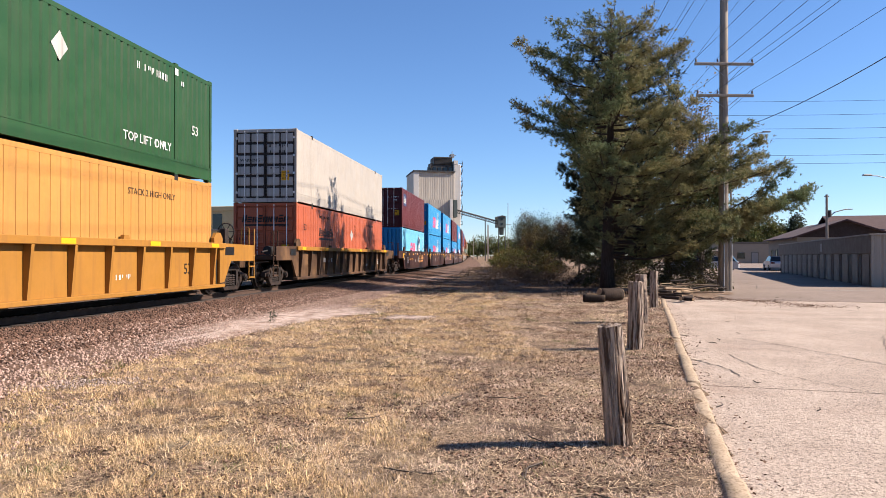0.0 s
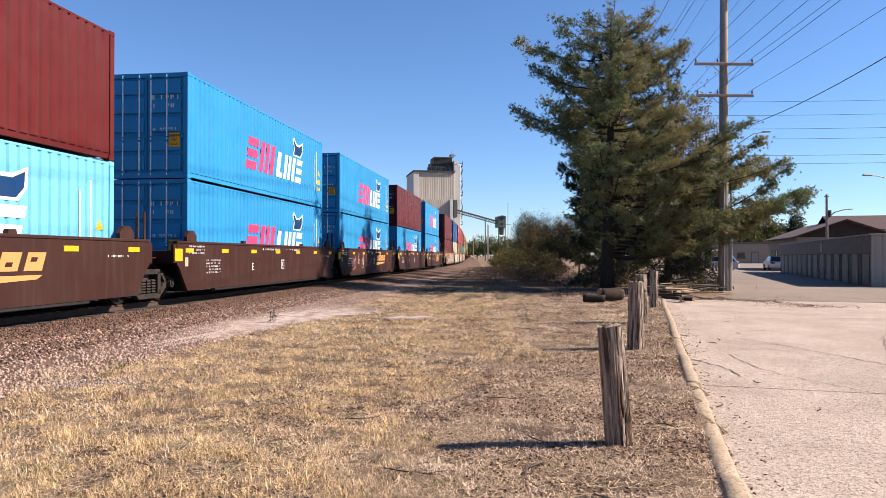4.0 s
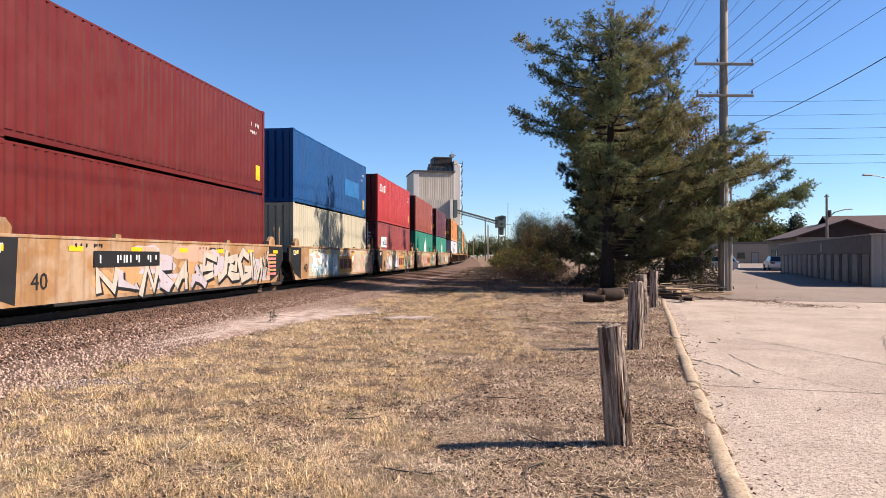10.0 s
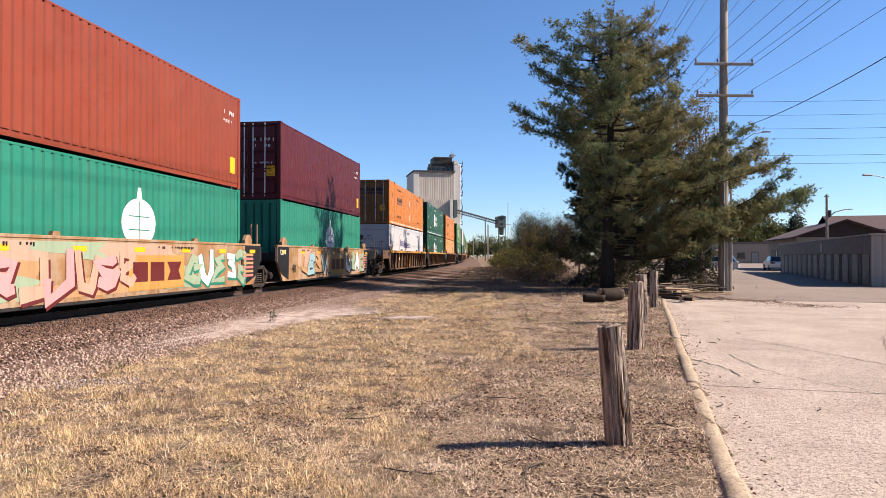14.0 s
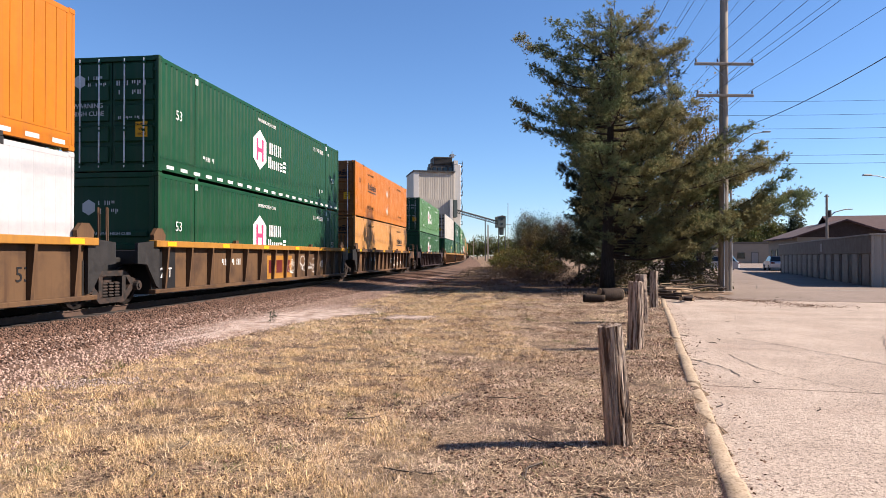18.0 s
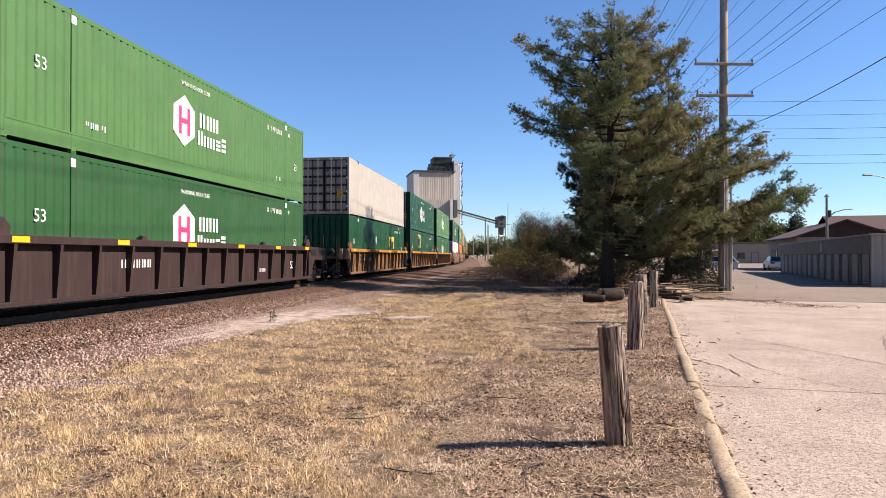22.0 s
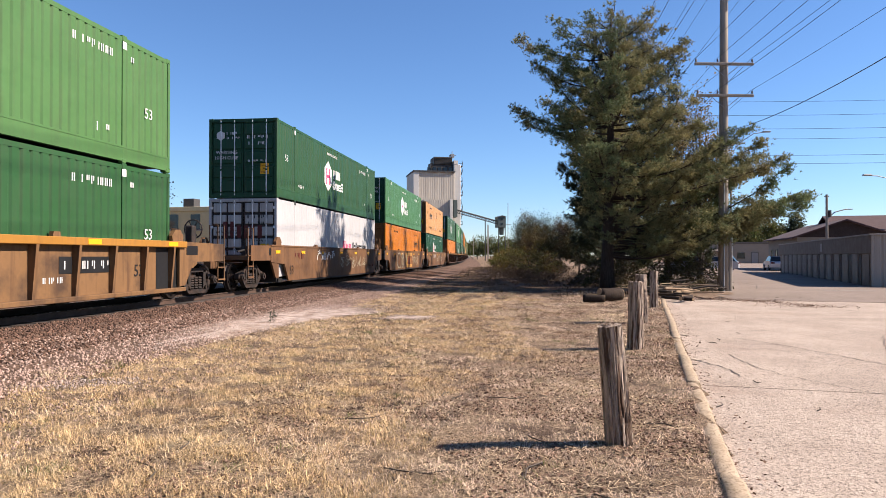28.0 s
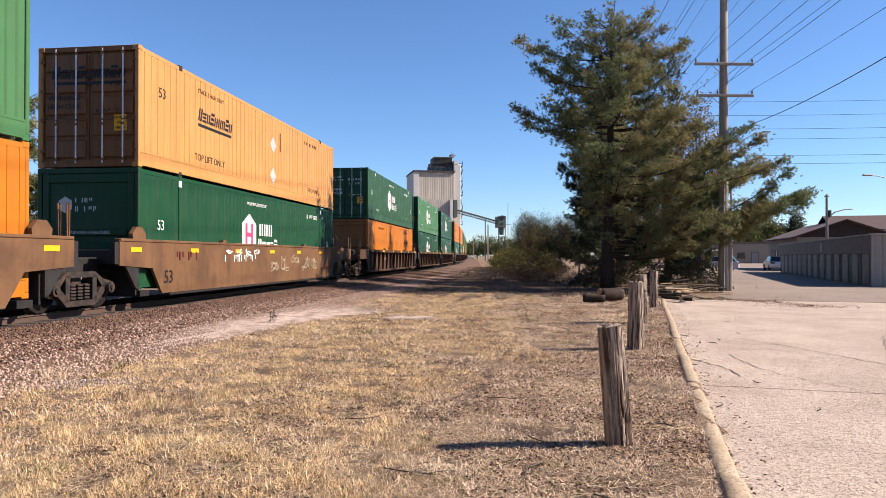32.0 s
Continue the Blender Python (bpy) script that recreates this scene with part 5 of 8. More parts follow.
# ---- vegetation ----
pine_needles = leaf_material("pine_needles", (0.120, 0.150, 0.070), (0.215, 0.190, 0.085), island=0.6)
rust_leaves = leaf_material("rusty_autumn_leaves", (0.11, 0.080, 0.036), (0.085, 0.085, 0.036))
amber_leaves = leaf_material("amber_autumn_leaves", (0.20, 0.130, 0.052), (0.14, 0.12, 0.05))
pine_dark = leaf_material("dark_conifer_needles", (0.0298, 0.0405, 0.0226), (0.0506, 0.0536, 0.0274))
shrub_green = leaf_material("autumn_shrub_leaves", (0.0952, 0.0982, 0.0238), (0.1547, 0.0892, 0.0268))
shrub_olive = leaf_material("olive_brush_leaves", (0.0416, 0.0446, 0.0179), (0.0744, 0.0547, 0.0268))
tree_green = leaf_material("broadleaf_green", (0.0595, 0.0744, 0.0214), (0.0952, 0.0863, 0.0268))
dry_weeds = leaf_material("dry_weed_stalks", (0.1011, 0.0702, 0.0446), (0.0625, 0.0446, 0.0298))
twig_mat = material("twig_bark", (0.0595, 0.0464, 0.0357), 0.95, vary=0.3, scale=5)
straw_mat = material("straw_blades", (0.50, 0.39, 0.25), 0.85, vary=0.1, scale=0.9, second=(0.29, 0.20, 0.13), mix_scale=0.8, island=0.55, spec=0.2)
gold_straw = material("golden_stubble", (0.57, 0.415, 0.22), 0.85, vary=0.12, scale=0.9, second=(0.36, 0.25, 0.15), mix_scale=0.9, island=0.60, spec=0.2)
matted_straw = material("matted_stubble", (0.60, 0.465, 0.35), 0.9, vary=0.12, scale=0.9, second=(0.36, 0.25, 0.18), mix_scale=1.1, island=0.65, spec=0.2)
green_blade = material("green_grass_blades", (0.1785, 0.1726, 0.0536), 0.8, vary=0.1, scale=0.9, second=(0.0833, 0.1011, 0.0238), mix_scale=1.2, island=0.35, spec=0.2)
dead_leaf = material("dead_leaves", (0.19, 0.122, 0.086), 0.9, vary=0.2, scale=5, island=0.55, spec=0.15)


def turns(rs, n):
    """n random rotation matrices."""
    q = rs.normal(size=(n, 4))
    q /= np.linalg.norm(q, axis=1)[:, None]
    w, x, y, z = q.T
    return np.stack([np.stack([1 - 2 * (y * y + z * z), 2 * (x * y - z * w), 2 * (x * z + y * w)], 1),
                     np.stack([2 * (x * y + z * w), 1 - 2 * (x * x + z * z), 2 * (y * z - x * w)], 1),
                     np.stack([2 * (x * z - y * w), 2 * (y * z + x * w), 1 - 2 * (x * x + y * y)], 1)], 1)


def tuft_arrays(rs, centres, dirs, size, needles=11, width=0.016):
    """Fans of thin needles at the centres, leaning along dirs."""
    n = len(centres)
    d = rs.normal(size=(n, needles, 3)) * 0.75 + dirs[:, None, :] * 1.0
    d /= np.linalg.norm(d, axis=2)[..., None]
    side = np.cross(d, rs.normal(size=(n, needles, 3)))
    side /= np.linalg.norm(side, axis=2)[..., None]
    ln = size * rs.uniform(0.6, 1.15, size=(n, needles, 1))
    c = centres[:, None, :]
    a, b, t = c - side * width, c + side * width, c + d * ln
    v = np.stack([a, b, t], 2).reshape(-1, 3)
    f = np.arange(len(v)).reshape(-1, 3)
    return v, f


def leaf_arrays(rs, centres, size):
    n = len(centres)
    R = turns(rs, n)
    q = np.array([[-0.5, 0, 0], [0, -0.32, 0.05], [0.5, 0, 0], [0, 0.32, 0.05]])
    s = size * rs.uniform(0.6, 1.3, size=(n, 1, 1))
    v = (q[None] * s) @ R.transpose(0, 2, 1) + centres[:, None, :]
    return v.reshape(-1, 3), np.arange(4 * n).reshape(-1, 4)


SWAY = []


def pine(name_label, x, y, height, reach, trunk_r, seed, mat, limbs, tufts, base=1.2, lean=0.0, size=0.24, sway=0.0, width=0.016, extra=(), needles=11, clump=5.0, fat0=0.06, fat1=0.10, upturn=0.0, inner=0.22):
    """A pine: tapered trunk, limbs with twigs, and needle tufts on the twigs. reach(h, a): the crown's radius at height h towards angle a."""
    rs, rr = np.random.RandomState(seed), random.Random(seed)
    ob = thing("pine_tree", name_label, "tree", at=pose(x, y, 0))
    pts = [(lean * t * t + 0.06 * math.sin(5 * t + seed), 0.05 * math.cos(4 * t + seed), -0.15 + t * height) for t in [i / 12 for i in range(13)]]
    part("trunk", Geo().tube(pts, [trunk_r * (1.25 if i == 0 else 1.0) * (1 - 0.93 * i / 12) + 0.012 for i in range(13)], 12), bark, ob, smooth=True)
    made = []
    for i in range(limbs):
        t = (i + 0.5) / limbs
        h = base + (height - base) * t ** 0.92
        made.append((h, i * 2.39996 + rr.uniform(-0.3, 0.3), None))
    made += [(h, a, r) for h, a, r in extra]
    total = sum(max(0.3, (r or reach(h, a))) ** 1.5 for h, a, r in made)
    for h, a, r in made:
        R = r or reach(h, a) * rr.uniform(0.62, 1.06)
        if R < 0.25:
            continue
        rise = R * (rr.uniform(0.12, 0.42) * (1 + upturn) if r is None else rr.uniform(0.16, 0.30))
        if upturn:
            h = max(1.7, h - rise * 0.85)
        elif h / height > 0.8:
            rise += 0.6
        tt = min(1, h / height)
        k = tt * 12
        i0 = min(11, int(k))
        p0 = Vector(pts[i0]).lerp(Vector(pts[i0 + 1]), k - i0)
        dirv = Vector((math.cos(a), math.sin(a), 0))
        us = [i / 6 for i in range(7)]
        bend, ph = rr.gauss(0, 0.10) * R, rr.uniform(0, 6.28)
        sidev = Vector((-dirv.y, dirv.x, 0))
        curve = [dirv * R * u + sidev * bend * math.sin(u * 2.6) + Vector((0, 0, rise * u * u - 0.05 * R * math.sin(u * 3.1) + 0.035 * R * math.sin(5 * u + ph) * u)) for u in us]
        g = Geo().tube(curve, [max(0.012, trunk_r * 0.20 * (1 - tt * 0.6)) * (1 - 0.85 * u) + 0.004 for u in us], 6)
        n_t = int(tufts * max(0.3, R) ** 1.5 / total)
        cs, ds = [], []
        n_tw = max(4, int(R * clump))
        each = max(3, n_t // n_tw)
        for j in range(n_tw):
            u = inner + (1 - inner) * (j + rr.random()) / n_tw
            q = min(5, int(u * 6))
            c0 = curve[q].lerp(curve[q + 1], u * 6 - q)
            tl = (0.30 + 0.34 * R * (1.05 - u)) * rr.uniform(0.6, 1.2)
            if upturn:
                tl = min(tl, 1.25)
            ta = a + rr.choice((-1, 1)) * rr.uniform(0.3, 1.25)
            td = Vector((math.cos(ta), math.sin(ta), rr.uniform(-0.1, 0.55) if upturn else rr.uniform(-0.25, 0.75)))
            c1 = c0 + td * tl
            g.tube([c0, c0.lerp(c1, 0.5), c1], [0.012, 0.008, 0.005], 4)
            for m in range(each):
                w = rr.random() ** 0.7 if not upturn else (0.55 + 0.5 * rr.random() if m % 6 else rr.random())
                p = c0.lerp(c1, w)
                fat = fat0 + fat1 * w
                cs.append((p.x + rr.gauss(0, fat), p.y + rr.gauss(0, fat), p.z + rr.gauss(0, fat * (0.62 if upturn else 1.0)) + (0.3 * fat if upturn else 0)))
                ds.append((td.x * 0.8, td.y * 0.8, 0.45))
        limb = part("limb", g, bark, ob, at=Matrix.Translation(p0))
        v, f = tuft_arrays(rs, np.array(cs), np.array(ds), size, needles, width)
        foliage = new("needles", raw_mesh("needles", v, f, mat))
        foliage.parent = limb
        if sway:
            SWAY.append((limb, p0.copy(), sway * (0.6 + 1.1 * tt) * min(1.6, 0.5 + R / 4), rr.uniform(0, 6.28), rr.uniform(0.75, 1.25)))
    return ob


def pine_reach(h, a):
    """The big pine: bare below towards the track, with a long limb group to the right, narrow towards its top."""
    right = np.interp(h, [1.8, 2.5, 3.4, 4.8, 5.8, 6.8, 7.6, 8.4, 9.1, 9.9, 10.9, 11.8, 12.5, 13.3], [5.2, 5.9, 6.3, 6.1, 5.6, 5.2, 4.9, 4.2, 2.9, 3.1, 3.5, 3.1, 1.9, 0.9])
    left = np.interp(h, [1.8, 3.0, 5.0, 5.7, 6.4, 7.2, 7.7, 8.4, 9.1, 9.9, 10.5, 11.6, 12.4, 13.3], [0.3, 0.4, 0.6, 1.9, 1.3, 1.9, 3.0, 3.6, 2.6, 3.2, 2.6, 3.5, 1.9, 0.9])
    c = math.cos(a)
    side = right if c > 0 else left
    front = np.interp(h, [2.0, 4.6, 5.4, 7.0, 9.0, 11.5, 13.3], [0.8, 1.2, 4.6, 4.2, 3.2, 2.2, 0.4]) if math.sin(a) < 0 else min(2.9, 0.5 * (left + right))
    return float(abs(c) * side + (1 - abs(c)) * front)


pine("tall windblown white pine with dark trunk and olive needles", 7.52, 32.0, 12.85, pine_reach, 0.30, 11, pine_needles, 92, 58000, base=2.8, lean=0.15, size=0.155, sway=1.2, width=0.0105, needles=12, clump=3.4, fat0=0.05, fat1=0.125, upturn=0.55, inner=0.16,
     extra=((4.44, 0.04, 9.0), (4.22, -0.16, 8.1), (4.22, 0.2, 7.7), (5.35, 0.1, 7.4), (3.42, -0.08, 6.8), (3.08, 0.25, 5.9), (5.92, -0.1, 6.8), (4.44, 0.0, 8.7), (3.76, 0.12, 7.3), (3.88, -0.25, 6.8), (2.63, 0.05, 6.1), (2.74, -0.35, 5.4), (2.86, 0.45, 5.6), (6.6, 0.05, 5.2), (3.31, -0.2, 5.2), (2.51, -0.1, 4.8), (6.2, -0.22, 6.4), (6.8, -0.15, 5.8), (5.6, -0.30, 7.0), (4.9, -0.2, 7.6), (5.9, -0.34, 6.2), (4.1, 0.35, 6.2), (7.74, 3.2, 3.9), (8.3, 3.0, 4.2), (11.59, 3.05, 4.1), (10.23, 3.3, 3.6), (11.14, 0.1, 3.4), (7.62, 0.0, 4.5)))


def cone_reach(height, wide):
    return lambda h, a: wide * max(0.05, 1 - h / height) ** 0.75 * (1 + 0.15 * math.sin(3 * a + h))


def back_pine_reach(h, a):
    return float(np.interp(h, [2, 4, 7, 10, 12.5, 14.2], [2.6, 3.2, 3.1, 2.6, 1.5, 0.3])) * (1 + 0.12 * math.sin(3 * a + h))


pine("dark pine standing close behind the windblown pine", 9.9, 39.5, 14.4, back_pine_reach, 0.26, 21, pine_dark, 66, 12000, base=2.2, size=0.28, width=0.022, needles=9)
for k, (tx, ty, th, tr) in enumerate(((10.9, 46.0, 14.4, 3.3), (13.6, 42.5, 13.4, 3.0), (12.0, 52.0, 14.6, 3.6), (13.6, 59.0, 14.6, 3.8), (15.2, 67.0, 14.6, 3.9), (16.8, 75.0, 14.6, 4.1))):
    pine("dark conifer standing behind the windblown pine", tx, ty, th, cone_reach(th + 0.2, tr), 0.2, 22 + k, pine_dark, 46, 4600, base=0.6, size=0.32, width=0.028, needles=8)
pine("tall spreading pine beyond the track", -31.0, 47.0, 15.5, lambda h, a: float(np.interp(h, [2, 4, 7, 10, 13, 15.5], [5.5, 8.0, 7.6, 5.4, 3.6, 0.6])) * (1 + 0.12 * math.sin(2 * a)), 0.34, 31, pine_needles, 58, 15000, base=2.2, size=0.42, width=0.038, needles=9, clump=2.2, fat0=0.12, fat1=0.24, upturn=0.5,
     extra=((8.6, -0.1, 9.5), (5.2, -0.2, 9.0)))


def shrub(label, x, y, rx, ry, h, leaves, size, mat, seed, twigs=26, name="shrub", category="shrub", crown_base=0.12, trunk=False):
    """Woody stems with forking twigs and many small leaves in uneven clumps."""
    rs, rr = np.random.RandomState(seed), random.Random(seed)
    ob = thing(name, label, category, at=pose(x, y, 0))
    g = Geo()
    tips = []
    if trunk:
        g.tube([(0, 0, -0.1), (0.05 * h * 0.2, 0, h * 0.25), (0, 0.1, h * 0.5)], [h * 0.022, h * 0.017, h * 0.011], 8)
    for i in range(twigs):
        a = rr.uniform(0, 6.283)
        rad = rr.random() ** 0.5
        top = Vector((rx * rad * math.cos(a), ry * rad * math.sin(a), h * (crown_base + (1 - crown_base) * (1 - 0.75 * rad ** 2) * rr.uniform(0.65, 1.08))))
        b = Vector((0, 0, h * rr.uniform(0.2, 0.5))) if trunk else Vector((top.x * 0.45, top.y * 0.45, -0.05))
        mid = b.lerp(top, 0.5) + Vector((rr.gauss(0, 0.07), rr.gauss(0, 0.07), 0.05)) * h * 0.4
        w = (0.006 + 0.0045 * h) * (0.9 if trunk else 0.6)
        g.tube([b, mid, top], [w, w * 0.6, w * 0.2], 5)
        for j in range(3):
            p = mid.lerp(top, rr.random())
            tips.append(p + Vector((rr.gauss(0, 0.12) * rx, rr.gauss(0, 0.12) * ry, rr.gauss(0.04, 0.06) * h)))
        tips.append(top)
    part("stem", g, twig_mat, ob)["kind"] = "stuff"
    tips = np.array([t[:] for t in tips])
    pick = rs.randint(0, len(tips), leaves)
    spread = np.array([rx, ry, h * 0.5]) * (0.10 + 0.09 * rs.random((leaves, 1)))
    c = tips[pick] + rs.normal(size=(leaves, 3)) * spread * 0.75
    c[:, 2] = np.maximum(c[:, 2], 0.03)
    v, f = leaf_arrays(rs, c, size)
    fo = new("foliage", raw_mesh("foliage", v, f, mat))
    fo.parent = ob
    return ob


# low bright shrubs at the track side
for k, (sx_, sy_) in enumerate(((6.9, 72), (8.2, 76), (9.3, 80), (7.6, 86), (10.0, 84), (10.2, 92), (8.4, 98), (11.5, 100))):
    shrub("low yellow-green shrub beside the track", sx_, sy_, 2.0, 2.0, 2.3 + 0.25 * (k % 3), 3600, 0.115, shrub_green, 520 + k, twigs=30)
# hedge of brush along the track
rng = random.Random(9)
for k in range(26):
    t = k / 25
    y = 46 + 75 * t
    x0 = 4.9 + 0.0667 * (y - 46)
    tall = rng.uniform(1.2, 2.2) + (0.8 if k % 4 == 0 else 0)
    x = x0 + rng.uniform(0.0, 3.8)
    m = (shrub_green, dry_weeds, shrub_olive, dry_weeds)[k % 4]
    lab = {shrub_green: "yellow-green autumn shrub in the trackside brush", shrub_olive: "olive leafy shrub in the trackside brush", dry_weeds: "brown half-bare shrub in the trackside brush"}[m]
    shrub(lab, x, y, rng.uniform(1.4, 2.4), rng.uniform(1.4, 2.4), tall, 2400, 0.105 if m is not dry_weeds else 0.08, m, 100 + k, twigs=24)
for k, (x, y, r, h, m) in enumerate(((8.0, 66, 1.9, 5.3, rust_leaves), (10.4, 76, 2.4, 5.9, rust_leaves), (10.4, 66, 1.6, 3.6, shrub_olive), (13.6, 88, 2.8, 6.2, shrub_olive), (12.6, 76, 1.9, 5.4, dry_weeds), (16.5, 100, 3.0, 6.8, rust_leaves), (11.2, 58, 2.0, 4.7, shrub_olive))):
    shrub("small autumn tree with thinning leaves among the brush", x, y, r, r, h, 8200, 0.115, m, 200 + k, twigs=46, name="small_tree", category="tree", crown_base=0.3, trunk=True)
shrub("slender autumn tree with rust-brown leaves behind the pine", 13.2, 36.2, 1.6, 1.6, 8.9, 9000, 0.12, amber_leaves, 231, twigs=60, name="small_tree", category="tree", crown_base=0.4, trunk=True)
for k in range(30):
    y = 34 + k * 1.0 + rng.uniform(-0.4, 0.4)
    shrub("low dead brown weeds at the brush edge", 5.6 + 0.05 * k + rng.uniform(-2.0, 2.6), y + 6, 1.0, 0.8, rng.uniform(0.5, 1.0), 420, 0.07, dry_weeds, 300 + k, twigs=22, name="weed_clump", category="weeds")
# far wood along the horizon
for k, (x, y, r, h) in enumerate(((14, 330, 6, 9), (21, 310, 7, 10), (24, 280, 7, 8.5), (17.5, 360, 8, 11), (30, 300, 8, 9), (36, 290, 8, 9), (5, 420, 9, 10), (44, 320, 9, 10), (52, 300, 9, 9), (62, 260, 9, 11))):
    shrub("distant green broadleaf tree", x, y, r, r, h, 3000, 0.62, tree_green, 400 + k, twigs=40, name="far_tree", category="tree", crown_base=0.02, trunk=True)
for k, (x, y, r, h) in enumerate(((66, 172, 5.5, 9.0), (73, 174, 6, 10.4), (80, 176, 6, 11.2), (88, 176, 4.4, 11.0), (59, 170, 5, 8.5), (90, 190, 7, 8), (108, 180, 7, 6.5))):
    shrub("green broadleaf tree behind the buildings", x, y, r, r, h, 6500, 0.52, tree_green if k != 3 else pine_dark, 440 + k, twigs=60, name="broadleaf_tree", category="tree", crown_base=0.2, trunk=True)
for k, (x, y, r, h) in enumerate(((-32, 78, 4.2, 9.4), (-24, 92, 4, 8.5), (-41, 96, 5, 9), (-50, 60, 6, 11))):
    shrub("thin-leaved autumn tree beyond the track", x, y, r, r, h, 2200, 0.26, tree_green if k else shrub_olive, 470 + k, twigs=50, name="broadleaf_tree", category="tree", crown_base=0.25, trunk=True)


shrub("small dark weed on the gravel edge", -3.95, 16.3, 0.14, 0.14, 0.34, 60, 0.05, pine_dark, 601, twigs=9, name="weed_clump", category="weeds")


# ---- brush pile, logs, stumps ----
def brush_pile(cx, cy, rx, ry, h, seed):
    rs, rr = np.random.RandomState(seed), random.Random(seed)
    ob = thing("brush_pile", "heap of cut branches with withering leaves", "brush pile", at=pose(cx, cy, 0))
    g = Geo()
    for i in range(260):
        a, q = rr.uniform(0, 6.283), rr.random() ** 0.5
        z = h * (1 - q * q) * rr.uniform(0.1, 1.0)
        p = Vector((rx * q * math.cos(a), ry * q * math.sin(a), z + 0.05))
        d = Vector((rr.gauss(0, 1), rr.gauss(0, 1), rr.gauss(0, 0.35))).normalized() * rr.uniform(0.3, 1.1)
        g.tube([p - d * 0.5, p + Vector((0, 0, 0.06)), p + d * 0.5], [0.02 * rr.uniform(0.4, 1.2), 0.014, 0.005], 4)
    part("brushwood", g, twig_mat, ob)["kind"] = "stuff"
    n = 9000
    a, q = rs.uniform(0, 6.283, n), rs.random(n) ** 0.5
    lump = 1 + 0.18 * np.sin(3 * a + 1) + 0.1 * np.sin(7 * a)
    c = np.stack([rx * q * np.cos(a) * lump, ry * q * np.sin(a) * lump, h * (1 - q * q) * lump * rs.random(n) ** 0.45 + 0.04], 1)
    v, f = leaf_arrays(rs, c, 0.085)
    fo = new("withered_leaves", raw_mesh("withered_leaves", v, f, shrub_olive))
    fo.parent = ob
    return ob


brush_pile(11.1, 32.6, 2.0, 2.0, 1.75, 51)
brush_pile(8.9, 37.0, 2.2, 2.0, 1.5, 52)


def log(x, y, z, rz, length, r, label, seed, tilt=0):
    rr = random.Random(seed)
    ob = thing("cut_log", label, "log", at=pose(x, y, z + r, 0, tilt, rz))
    pts = [(-length / 2 + length * i / 6, rr.gauss(0, r * 0.08), rr.gauss(0, r * 0.06)) for i in range(7)]
    part("bark", Geo().tube(pts, [r * rr.uniform(0.93, 1.05) for _ in range(7)], 14), bark, ob, smooth=True)
    for s in (-1, 1):
        part("cut_face", Geo().cyl((s * length / 2, pts[0 if s < 0 else 6][1], pts[0 if s < 0 else 6][2]), (s * (length / 2 + 0.012), pts[0 if s < 0 else 6][1], pts[0 if s < 0 else 6][2]), r * 0.88, n=14), cut_wood, ob)
    return ob


log(5.85, 24.6, 0.0, 20, 0.85, 0.22, "short thick cut log lying by the pine trunk", 1)
log(5.08, 23.7, 0.0, -12, 0.7, 0.13, "cut log with pale sawn end by the pine", 2)
for i in range(14):
    log(7.6 + rng.uniform(-0.3, 1.4), 25.5 + rng.uniform(-0.5, 4.0), 0.0 + 0.07 * (i % 3), rng.uniform(-40, 60), rng.uniform(0.6, 1.9), rng.uniform(0.03, 0.07), "thin cut branch on the brush heap", 60 + i)
log(8.3, 25.0, 0.0, 110, 1.7, 0.06, "pale stripped branch lying on the kerb end", 91)


def stick_heap(x, y, n, seed):
    """A loose heap of cut branches with pale sawn ends."""
    rr = random.Random(seed)
    ob = thing("stick_heap", "loose heap of pale cut branches beside the brush pile", "branches", at=pose(x, y, 0))
    for i in range(n):
        L, r = rr.uniform(0.7, 1.9), rr.uniform(0.018, 0.05)
        z = 0.05 + 0.5 * rr.random() * (1 - i / n)
        p, a, t = Vector((rr.gauss(0, 0.45), rr.gauss(0, 0.5), z)), rr.uniform(-0.5, 0.9), rr.uniform(-0.25, 0.25)
        d = Vector((math.cos(a), math.sin(a), t * 0.5)) * L / 2
        p.z = max(p.z, abs(d.z) + r)
        part("stick", Geo().tube([p - d, p + Vector((0, 0, rr.gauss(0, 0.03))), p + d], [r, r * 0.9, r * 0.7], 7), stick_wood if i % 3 else twig_mat, ob)
    return ob


stick_wood = material("pale_stripped_wood", (0.26, 0.185, 0.115), 0.9, vary=0.3, scale=5, stretch=(6, 6, 6))
stick_heap(9.15, 29.8, 26, 71)
stick_heap(10.2, 28.9, 12, 72)


# ---- grass, straw, leaves and stones ----
def noise_at(x, y, s, off):
    return np.array([noise.noise(Vector((a * s, b * s, off))) for a, b in zip(x, y)])


def ground_height(x, y):
    d = (x - KX) * kn.x + (y - KY) * kn.y
    return 0.05 * noise_at(x, y, 0.35, 3.0) + 0.022 * noise_at(x, y, 1.3, 7.0) - 0.03 + 0.03 * np.clip((d + 0.9) / 0.7, 0, 1)


PATCHES = [[(-4.8, 11.6), (-4.3, 12.9), (-3.7, 14.8), (-3.2, 16.8), (-2.5, 18.6), (-1.8, 19.4), (-2.0, 20.8), (-3.1, 22.0), (-3.9, 20.8), (-4.5, 18.4), (-4.9, 16.0), (-5.1, 13.4)],
           [(-5.0, 8.3), (-4.4, 8.35), (-3.7, 8.7), (-3.9, 9.0), (-4.4, 8.95), (-4.9, 8.75)], [(-1.6, 17.6), (-0.5, 17.4), (-0.2, 18.2), (-1.2, 18.6)]]


